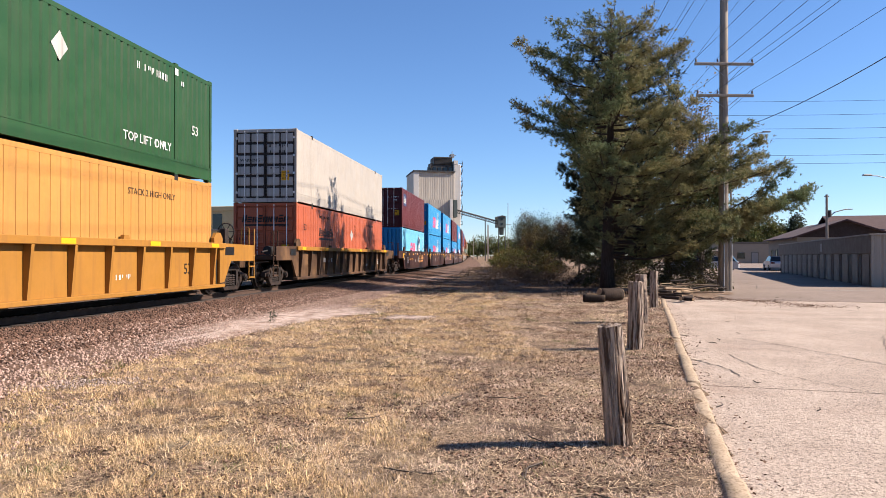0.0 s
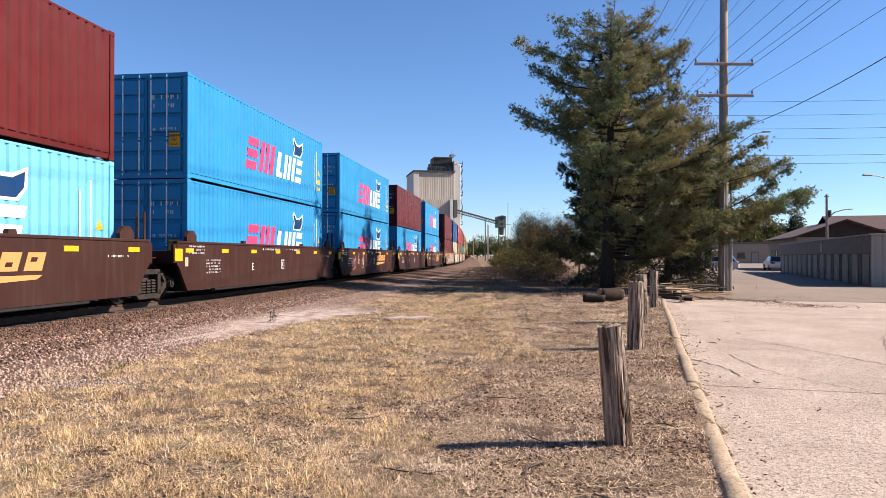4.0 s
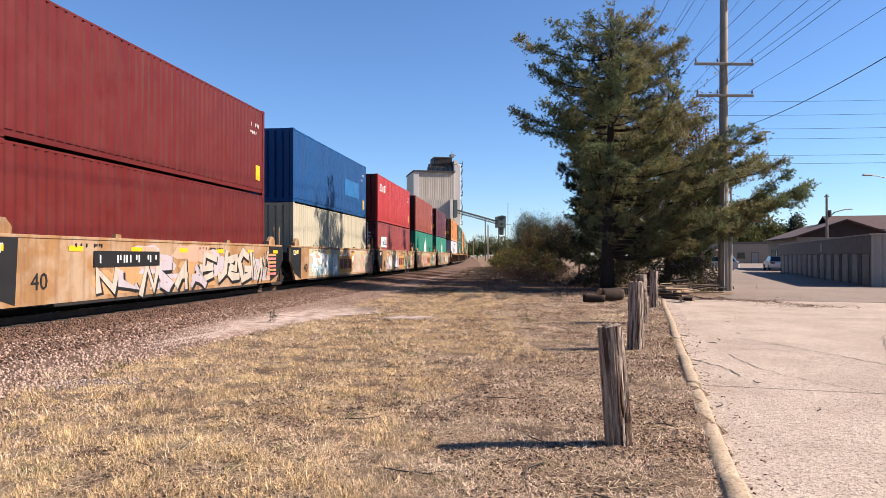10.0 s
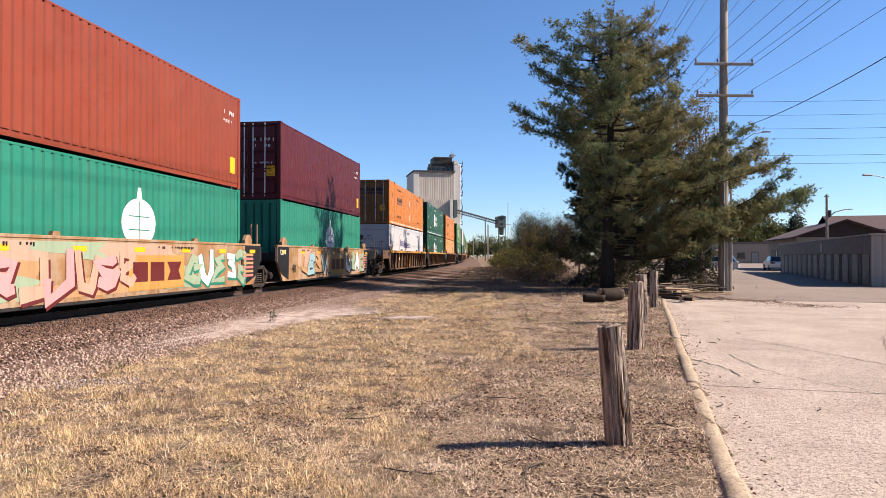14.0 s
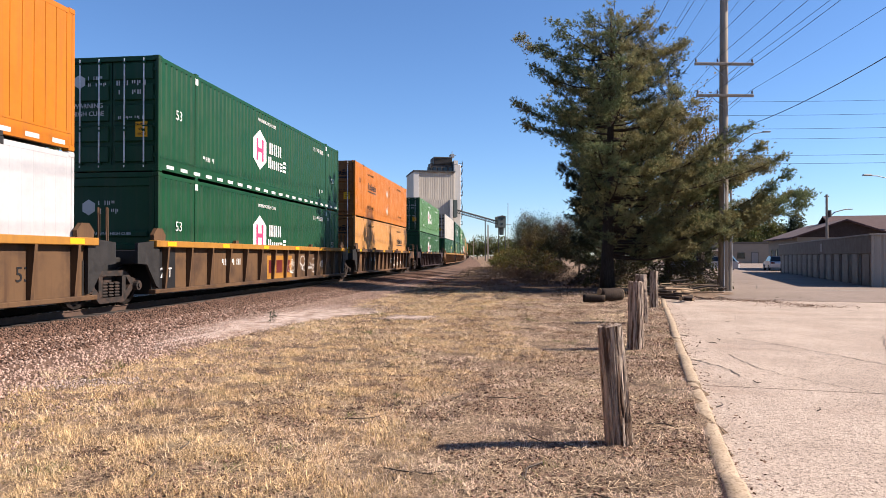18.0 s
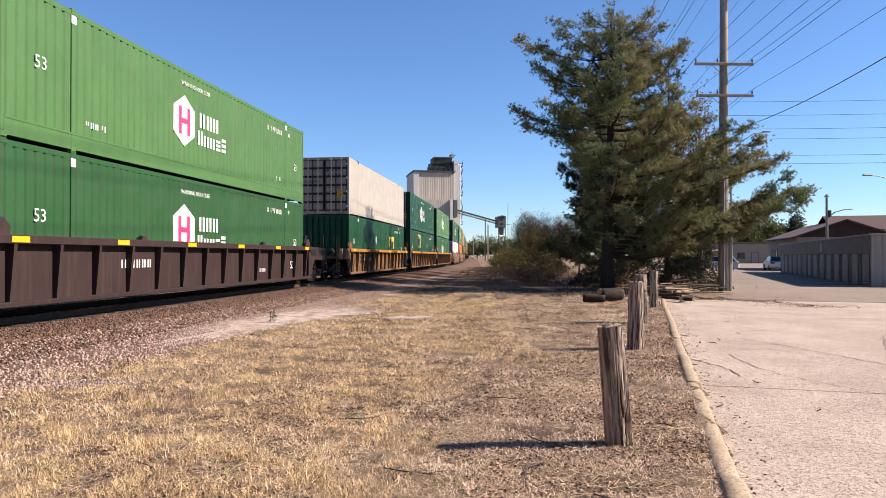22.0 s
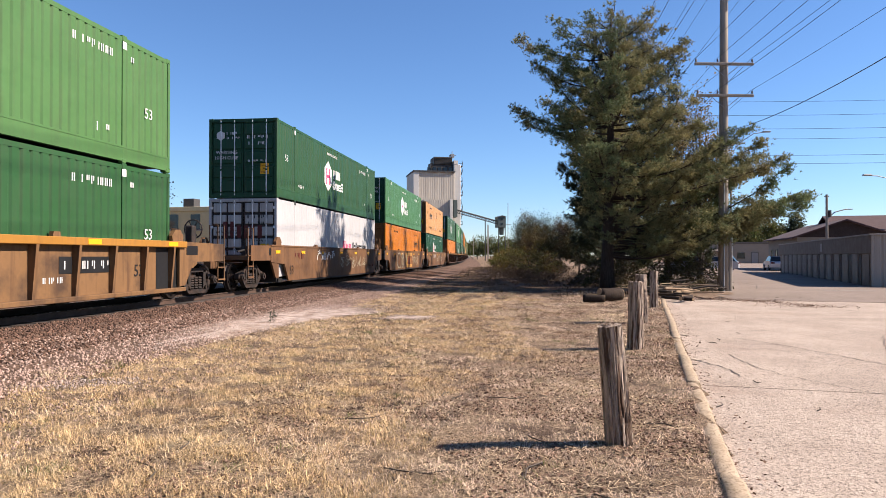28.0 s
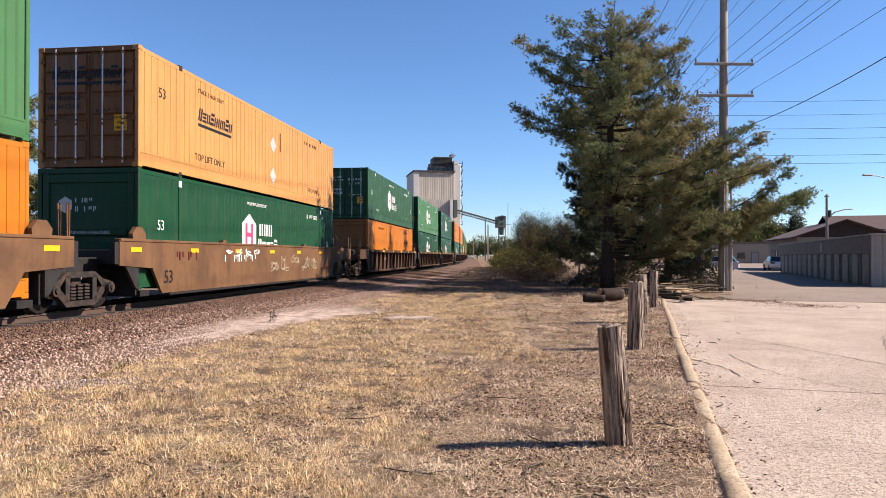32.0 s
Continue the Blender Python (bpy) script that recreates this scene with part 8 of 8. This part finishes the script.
pale_cyan = paint("spray_pale_cyan", (0.1785, 0.2856, 0.3094), streak=0.2)
pale_pink = paint("spray_pale_pink", (0.3927, 0.2023, 0.1963), streak=0.2)
pale_green = paint("spray_pale_green", (0.2023, 0.2499, 0.1666), streak=0.2)
spray_cream = paint("spray_cream", (0.3034, 0.2706, 0.2275), streak=0.3)
pale_lilac = paint("spray_pale_lilac", (0.2832, 0.2529, 0.2731), streak=0.25)
pale_peach = paint("spray_pale_peach", (0.3136, 0.2124, 0.1517), streak=0.25)
faint_pink = paint("spray_faint_pink", (0.3689, 0.2142, 0.2023), streak=0.2)
faint_cyan = paint("spray_faint_cyan", (0.2499, 0.3332, 0.357), streak=0.2)
slogan_orange = paint("logo_panel_orange", (0.3332, 0.1785, 0.0446), streak=0.4)
dark_smear = paint("dark_grime", (0.0393, 0.0214, 0.0125), streak=0.3)
brown_smear = paint("brown_grime", (0.0625, 0.0315, 0.0155), streak=0.4)

# place of each unit's near container end at 0 s, length, car look, containers
# (near end s, feet, car style, car paint, lower, upper); a container is (paint, near end, decoration, label, end paint, end decoration)
LB = {"hexg": "deep green corrugated container with white hexagon logo", "lg": "light green corrugated container with white hexagon logo", "or": "orange corrugated container with black logo marks",
      "yo": "yellow-orange corrugated container with black marks", "sea": "cyan corrugated container with crimson and white logo shapes", "ma": "plain maroon corrugated steel container", "wh": "off-white ribbed container"}
dg = lambda c: door_deco(c, 53, white_paint, "hex")
ds = lambda c: door_deco(c, 53, black_paint, "slant")
d4 = lambda c: door_deco(c, 40, white_paint)
rb = lambda c: rib_deco(c, white_paint, "hex")
SEA = (cyan, "door", deco_sea, LB["sea"], None, d4)
SEAC = (cyan, "corr", deco_sea, LB["sea"], None, None)
HEXD = (hub_green, "door", deco_hex, LB["hexg"], None, dg)
HEXR = (hub_green, "ribs", deco_hex, LB["hexg"], None, rb)
# green and orange boxes: these end paints are darker than the sides
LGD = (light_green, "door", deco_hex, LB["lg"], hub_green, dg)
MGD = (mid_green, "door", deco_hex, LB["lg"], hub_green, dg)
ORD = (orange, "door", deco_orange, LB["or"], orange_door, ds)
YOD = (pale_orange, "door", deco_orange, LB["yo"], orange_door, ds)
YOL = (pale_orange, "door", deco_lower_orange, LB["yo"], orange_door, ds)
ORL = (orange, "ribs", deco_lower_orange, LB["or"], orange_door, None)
# maroon boxes: the darker end paint has the end's shade put into it
TRAIN = [
    (4.54, 53, "ribbed", car_yellow, (yellow, "door", deco_black53, LB["yo"], None, None), (green, "door", deco_plain53, "green corrugated container with white marks", None, None)),
    (27.98, 53, "ribbed", car_umber, (red_orange, "door", deco_orange, "faded red-orange corrugated container with black marks", None, ds), (white, "door", None, LB["wh"] + " with silver doors", silver_door, lambda c: door_deco(c, 53, black_paint))),
    (51.92, 40, "smooth", car_brown, (faded_cyan, "corr", deco_sea, "sun-faded pale cyan corrugated container with crimson logo shapes", cyan, None), (maroon, "door", deco_badge, LB["ma"] + " with a dark blue badge", dark_and_shaded_maroon, d4)),
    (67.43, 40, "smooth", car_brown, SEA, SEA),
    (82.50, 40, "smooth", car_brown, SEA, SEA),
    (97.90, 40, "smooth", car_brown, SEAC, (maroon, "door", None, LB["ma"], dark_and_shaded_maroon, d4)),
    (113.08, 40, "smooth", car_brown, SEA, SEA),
    (132.67, 40, "smooth", car_buff, (maroon, "door", None, LB["ma"], dark_and_shaded_maroon, d4), (maroon, "corr", deco_boxes, LB["ma"] + " with yellow stickers", dark_and_shaded_maroon, lambda c: end_marks(c, [sign_bar(0.02, 0.32, 0.75, 1.1)], reflector_yellow, 40))),
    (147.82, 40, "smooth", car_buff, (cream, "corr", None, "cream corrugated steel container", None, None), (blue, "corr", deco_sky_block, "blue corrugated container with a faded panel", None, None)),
    (163.20, 40, "smooth", car_buff, (dusty_red, "door", deco_small_panel, "dusty faded red corrugated container", dark_and_shaded_maroon, d4), (bright_red, "corr", deco_red_word, "bright red corrugated steel container", maroon, None)),
    (178.65, 40, "smooth", car_buff, (teal, "corr", deco_emblem, "teal green corrugated container with white emblem", None, None), (brown_red, "corr", deco_boxes, "brown-red corrugated steel container", dark_and_shaded_maroon, lambda c: end_marks(c, [sign_bar(-0.9, -0.7, 0.4, 0.62)], reflector_yellow, 40))),
    (194.44, 40, "smooth", car_buff, (teal, "corr", deco_emblem, "teal green corrugated container with white emblem", None, None), (dark_and_shaded_maroon, "door", deco_boxes, "dark maroon corrugated steel container", None, d4)),
    (214.50, 53, "ribbed", car_drab, (clean_white, "ribs", deco_ring, "clean white container with a salmon ring logo", None, lambda c: rib_deco(c, black_paint, "")), ORD),
    (233.82, 53, "ribbed", car_drab, HEXR, HEXD),
    (253.25, 53, "ribbed", car_umber, YOL, ORD),
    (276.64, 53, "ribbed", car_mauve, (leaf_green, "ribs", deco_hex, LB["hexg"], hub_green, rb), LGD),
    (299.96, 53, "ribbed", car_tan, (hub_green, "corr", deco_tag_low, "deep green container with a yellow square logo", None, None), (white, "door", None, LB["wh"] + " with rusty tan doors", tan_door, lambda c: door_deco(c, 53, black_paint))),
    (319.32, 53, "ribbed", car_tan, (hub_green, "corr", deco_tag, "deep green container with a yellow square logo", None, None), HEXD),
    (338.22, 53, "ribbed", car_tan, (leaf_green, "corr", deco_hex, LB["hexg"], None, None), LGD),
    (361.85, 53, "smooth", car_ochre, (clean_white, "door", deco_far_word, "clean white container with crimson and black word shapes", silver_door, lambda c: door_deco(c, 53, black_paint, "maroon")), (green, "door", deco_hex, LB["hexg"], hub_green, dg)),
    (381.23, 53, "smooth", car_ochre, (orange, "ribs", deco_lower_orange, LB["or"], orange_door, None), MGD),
    (400.93, 53, "smooth", car_ochre, (hub_green, "ribs", deco_hex, LB["hexg"], None, rb), YOD),
    (424.20, 53, "ribbed", car_rust, ORL, (green, "door", deco_hex, LB["hexg"], hub_green, dg)),
    (443.60, 53, "ribbed", car_rust, HEXR, MGD),
    (463.00, 53, "ribbed", car_rust, HEXR, HEXD),
    (486.30, 53, "ribbed", car_rust, HEXR, ORD),
    (505.70, 53, "ribbed", car_rust, HEXR, ORD),
    (525.10, 53, "ribbed", car_rust, YOL, HEXD),
    (548.40, 53, "ribbed", car_rust, HEXR, LGD),
    (567.80, 53, "ribbed", car_rust, HEXR, HEXD),
    (587.20, 53, "ribbed", car_rust, YOL, ORD),
    (610.50, 53, "ribbed", car_rust, HEXR, LGD),
    (629.90, 53, "ribbed", car_rust, HEXR, HEXD),
]
NAMES = {"ribbed": "ribbed well car", "smooth": "smooth-sided well car"}
COLS = {car_yellow: "yellow", car_rust: "rusty brown", car_brown: "brown", car_tan: "weathered tan", car_drab: "rust-stained drab brown", car_umber: "rust-stained umber", car_buff: "graffiti-covered buff", car_ochre: "dirty ochre brown", car_mauve: "dark mauve-brown"}
for i, (s, feet, style, body, lower, upper) in enumerate(TRAIN):
    L = 16.154 if feet == 53 else 12.192
    centre, far_out = s + L / 2, i > 24
    hl = L / 2 + 0.12
    def gap_after(j):
        if j < 0 or j + 1 >= len(TRAIN):
            return 7.2
        Lj = 16.154 if TRAIN[j][1] == 53 else 12.192
        return TRAIN[j + 1][0] - TRAIN[j][0] - Lj
    gn, gf = gap_after(i - 1), gap_after(i)
    ne = "truck" if gn > 5 else "none"
    fe = "truck" if gf > 5 else "shared"
    car = well_car(feet, style, body, f"{COLS[body]} {NAMES[style]} carrying two stacked containers", gn / 2 - 0.12 - (0.55 if ne == "truck" else 0), gf / 2 - 0.12 - (0.55 if fe == "truck" else 0), ne, fe, centre, chord=car_yellow if body in (car_tan, car_drab) and style == "ribbed" or i in (1, 12, 13) else None, plain=far_out)
    MOVERS.append((car, centre, L / 2, RAIL))
    sx = 1.535 if style == "ribbed" else 1.474
    if not far_out:
        if style == "ribbed":
            reflectors(car, hl, 1.45, 1.531, 6)
        else:
            reflectors(car, hl + 0.6, 1.30, 1.472, 7)
    if style == "smooth" and body is car_brown:
        if i in (2, 4, 6):
            gold_word(car, 0.9, 0.62, sx)
        if i in (2, 6):
            marks(car, "stencil_marking", bar_row(-4.5, -3.55, 0.78, 1.02, 4, i) + bar_row(-3.25, -2.2, 0.78, 1.02, 6, i + 3), gold_paint, sx)
        side_text(car, {2: "A", 3: "E", 4: "D", 5: "C", 6: "B"}[i], 0.34, white_paint, -1.05 if i in (2, 6) else -2.25, 0.80, sx + 0.003)
        marks(car, "stencil_marking", bar_row(-1.4, 0.2, 1.34, 1.42, 14, i) + bar_row(0.9, 2.4, 1.34, 1.42, 10, i + 5) + bar_row(5.5, 6.3, 1.12, 1.18, 9, i), white_paint, sx)
        marks(car, "data_rows", [r for k in range(5) for r in bar_row(-5.5, -4.6, 0.66 + 0.085 * k, 0.72 + 0.085 * k, 12, 7 * i + k)] + [r for k in range(3) for r in bar_row(-6.5, -5.6, 1.20 + 0.09 * k, 1.26 + 0.09 * k, 12, 9 * i + k)], white_paint, sx, "small white stencilled rows")
        marks(car, "reflector", [sign_bar(-7.25, -6.85, 1.02, 1.34)], reflector_yellow, sx, "large yellow-orange reflector")
        marks(car, "notice", [sign_bar(-6.72, -6.55, 0.88, 1.12)], cream, sx)
        marks(car, "icon_frame", [sign_bar(0.34, 0.62, 0.70, 0.73), sign_bar(0.34, 0.62, 0.99, 1.02), sign_bar(0.34, 0.37, 0.73, 0.99), sign_bar(0.59, 0.62, 0.73, 0.99), sign_bar(0.45, 0.51, 0.78, 0.94)], white_paint, sx)
        if i == 4:
            scribble(car, -4.6, -0.1, 0.42, 1.40, sx, [pale_pink], 5, 44, thick=0.026, fill=False, label="thin pinkish spray-painted loops")
        if i == 6:
            scribble(car, 4.2, 5.9, 1.20, 1.44, sx, [white_paint], 3, 46, thick=0.022, fill=False, label="thin white chalk tag")
    elif i in (7, 8, 9, 10, 11):
        zb, zt = 0.33, 1.44
        if i == 7:
            stains(car, -3.8, 6.0, zb, zt, sx, [pale_lilac, pale_peach, tan_paint], 14, 7)
            wild(car, -3.7, 1.2, zb, 1.02, sx + 0.006, [spray_cream, pale_lilac], black_paint, 6, 31, bold=0.34, rim=0.05)
            wild(car, 1.0, 5.9, zb, 1.38, sx + 0.006, [spray_cream], black_paint, 6, 33, bold=0.32, rim=0.05)
            plate(car, -3.75, 0.92, sx + 0.016, 2.55)
        elif i == 8:
            marks(car, "colour_field", [[(-5.0, zb), (6.4, zb), (6.5, 0.9), (6.4, zt), (-4.9, zt)]], cream, sx - 0.003, "faded cream spray-painted field")
            stains(car, -4.9, -0.5, zb, 0.85, sx + 0.002, [pale_cyan, faint_cyan, white_paint], 16, 8)
            stains(car, -4.9, 6.4, 0.8, zt, sx + 0.002, [white_paint, pale_peach, cream], 14, 9)
            wild(car, 2.1, 6.2, zb, 1.3, sx + 0.008, [pale_peach, cream], faint_pink, 5, 35, bold=0.34, rim=0.03)
            wild(car, -4.6, -0.7, 0.4, 1.3, sx + 0.008, [white_paint, faint_cyan], pale_cyan, 5, 36, bold=0.34, rim=0.025)
        elif i == 9:
            stains(car, -4.9, 6.4, zb, zt, sx, [tan_paint, pale_peach, cream], 14, 10)
            wild(car, -4.6, 0.0, zb, 1.28, sx + 0.006, [pale_lilac, white_paint], black_paint, 5, 37, bold=0.40, drop=0.07)
            wild(car, 1.9, 5.7, zb, 1.42, sx + 0.006, [pale_green, cream], black_paint, 4, 38, bold=0.38)
        elif i == 10:
            stains(car, -4.9, 6.4, zb, zt, sx, [pale_peach, pale_green, tan_paint], 12, 11)
            wild(car, -4.6, -0.1, zb, 1.35, sx + 0.006, [pale_pink, pale_peach], maroon_paint, 6, 39, bold=0.36, rim=0.022)
            wild(car, 2.2, 6.0, zb, 1.35, sx + 0.006, [pale_green, white_paint], teal, 5, 40, bold=0.36)
        else:
            stains(car, -4.9, 6.4, zb, zt, sx, [tan_paint, pale_peach], 10, 12)
            wild(car, -4.4, -0.2, zb, 1.35, sx + 0.006, [tan_paint, pale_cyan], black_paint, 5, 41, bold=0.36)
            wild(car, 2.2, 5.8, zb, 1.35, sx + 0.006, [white_paint, pale_green], black_paint, 4, 42, bold=0.36)
        if i != 7:
            slogan(car, -0.3, 0.55, sx + 0.009, maroon_paint, slogan_orange)
        marks(car, "stencil_marking", bar_row(0.8, 2.6, 1.32, 1.40, 10, i) + bar_row(-4.4, -3.4, 1.32, 1.42, 6, i) + bar_row(5.6, 6.3, 0.72, 1.10, 2, i + 2), black_paint, sx + 0.010)
        for k in range(6):
            marks(car, "warning_label", [sign_bar(5.75, 6.5, 0.50 + 0.13 * k, 0.58 + 0.13 * k)], tan_paint if k % 2 else salmon_paint, sx + 0.013)
        marks(car, "end_panel", [[(-hl - 0.88, 0.90), (-hl - 0.5, 0.5), (-hl + 0.25, 0.27), (-hl + 0.32, 1.50), (-hl - 0.88, 1.50)]], black_paint, sx - 0.001, "black painted end of the car side")
        marks(car, "end_panel", [[(hl - 0.32, 1.50), (hl - 0.25, 0.27), (hl + 0.5, 0.5), (hl + 0.88, 0.90), (hl + 0.88, 1.50)]], black_paint, sx - 0.001, "black painted end of the car side")
        side_text(car, "125-T", 0.26, white_paint, -hl - 0.35, 1.28, sx + 0.004)
        side_text(car, "40", 0.46, black_paint, -5.35, 0.66, sx + 0.003)
    elif style == "smooth":
        side_text(car, "53", 0.46, black_paint, -7.0, 0.62, sx + 0.003)
        if i == 20:
            stains(car, -7.4, -1.3, 0.34, 1.44, sx - 0.001, [dark_smear, brown_smear], 18, 20 + i, label="dark grime smears")
        if i == 20:
            g1, g2 = Geo(), Geo()
            ribbon(g1, [(-3.9 + 0.55 * math.cos(a * 0.4) * 1.5, 0.85 + 0.46 * math.sin(a * 0.4)) for a in range(2, 14)], 0.13, sx + 0.006)
            ribbon(g1, [(-2.5 + 0.45 * math.cos(a * 0.45), 0.80 + 0.42 * math.sin(a * 0.45)) for a in range(0, 15)], 0.13, sx + 0.007)
            ribbon(g2, [(-4.0 + 0.9 * math.cos(a * 0.4), 0.85 + 0.52 * math.sin(a * 0.4)) for a in range(1, 15)], 0.026, sx + 0.010)
            ribbon(g2, [(-2.5 + 0.30 * math.cos(a * 0.45), 0.80 + 0.30 * math.sin(a * 0.45)) for a in range(0, 15)], 0.024, sx + 0.011)
            ribbon(g2, [(-2.55 + 0.52 * math.cos(a * 0.45), 0.84 + 0.50 * math.sin(a * 0.45)) for a in range(0, 12)], 0.03, sx + 0.012)
            part("graffiti", g1, dark_smear, car, "dark painted swirls")["kind"] = "stuff"
            part("graffiti", g2, cream, car, "white painted outlines of the swirls")["kind"] = "stuff"
            marks(car, "logo_panel", [sign_bar(-1.27, 1.91, 0.34, 1.40)], slogan_orange, sx, "yellow-tan logo panel")
            marks(car, "logo_block", [sign_bar(-0.40, 0.22, 0.56, 1.16), sign_bar(0.36, 0.96, 0.56, 1.16), [(1.10, 0.56), (1.74, 0.56), (1.60, 0.86), (1.74, 1.16), (1.10, 1.16), (1.24, 0.86)]], maroon_paint, sx + 0.004, "dark red logo blocks")
            scribble(car, 1.95, 5.2, 0.40, 1.30, sx + 0.002, [cream], 4, 84, thick=0.03, fill=False, label="pale spray-painted outlines")
            marks(car, "warning_label", [disc(-0.95, 0.95, 0.26, 16)], cream, sx + 0.004, "faded round sticker")
        else:
            marks(car, "stencil_marking", bar_row(-3.9, -1.4, 0.95, 1.22, 10, 4), white_paint, sx + 0.006, "row of white number marks")
            scribble(car, -3.8, -1.0, 1.10, 1.42, sx + 0.008, [white_paint], 4, 81 + i, thick=0.024, fill=False, label="white spray-painted tags")
            scribble(car, -0.4, 5.2, 0.45, 1.25, sx + 0.004, [cream], 5, 90 + i, thick=0.026, fill=False, label="white spray-painted tags")
            marks(car, "stencil_marking", bar_row(-6.6, -5.4, 1.02, 1.3, 4, i) + bar_row(5.6, 6.9, 0.55, 0.7, 9, i), maroon_paint, sx + 0.005)
    elif style == "ribbed" and not far_out:
        px = 1.347
        if i in (12, 13, 17):
            slogan(car, {12: -1.9, 13: -0.9, 17: 1.9}[i], 0.55, px, maroon_paint, car_yellow)
        if i in (16, 18):
            plate(car, -5.95 if i == 16 else 3.85, 0.80, px + 0.006, 1.7 if i == 16 else 1.68)
        if i in (13, 14, 16, 17, 18):
            marks(car, "end_panel", [sign_bar(-hl - 0.3, -hl + 0.85, 0.34, 1.36)], black_paint, px, "black painted end panel")
            marks(car, "end_panel", [sign_bar(hl - 0.85, hl + 0.3, 0.34, 1.36)], black_paint, px, "black painted end panel")
            if gn < 5:
                side_text(car, "125T", 0.36, white_paint, -hl + 0.30, 0.72, px + 0.008)
        side_text(car, "53", 0.40, white_paint if i in (15, 1) else black_paint, 6.6, 0.80, px + 0.004)
        marks(car, "stencil_marking", bar_row(-4.6, -3.2, 0.85, 1.1, 6, i) + bar_row(3.4, 4.0, 0.6, 0.75, 5, i), white_paint, px)
        if i in (13, 14):
            scribble(car, 0.8, 6.0, 0.45, 1.2, px, [white_paint], 4, 90 + i, thick=0.02, fill=False, label="white spray-painted tags")
    for z, (mat, end, deco, label, em, ed) in ((0.36, lower), (3.268, upper)):
        c = container(feet, mat, end, label, em, detail=i < 26)
        if deco and i < 27:
            deco(c)
        if z > 1 and i in (12, 13):
            marks(c, "reflective_dash", [sign_bar(y, y + 0.36, 0.10, 0.19) for y in np.arange(-7.7, 7.5, 0.72)], white_paint, SIDE53 + 0.006)
        if ed and i < 25:
            ed(c)
        MOVERS.append((c, centre, L / 2, RAIL + z))


# ---- what moves ----
def motions():
    for ob, centre, half, z in MOVERS:
        walk(ob, [(t, ride(centre - SPEED * t, half, z)) for t in range(0, 33)])
    for ws, place in WHEELS:
        t0, t1 = (place - 46) / SPEED, (place - 6) / SPEED
        k0, k1 = max(0, int(t0 * FPS)), min(32 * FPS, int(t1 * FPS))
        if k1 <= k0 + 2:
            continue
        y, z = ws.location.y, ws.location.z
        spin = lambda k: math.degrees(SPEED * (k - k0) / FPS / 0.457)
        rows = [] if k0 == 0 else [(0, pose(0, y, z))]
        rows += [(k / FPS, pose(0, y, z, spin(k))) for k in range(k0, k1 + 1)]
        if k1 < 32 * FPS:
            rows.append((32, pose(0, y, z, spin(k1))))
        walk(ws, rows)
    for limb, p0, amount, phase, rate in SWAY:
        rows = []
        for k in range(0, 65):
            t = k * 0.5
            gust = 0.5 + 0.5 * math.sin(0.33 * t - 2.2) * math.sin(0.145 * t + 0.4)
            a = amount * (0.55 * math.sin(1.9 * rate * t + phase) + 0.35 * math.sin(3.1 * rate * t + 1.7 * phase))
            rows.append((t, pose(p0.x - 0.012 * amount * gust, p0.y, p0.z, 0.5 * a, a - 1.6 * amount * gust * 0.6, 0.7 * a)))
        walk(limb, rows)


motions()
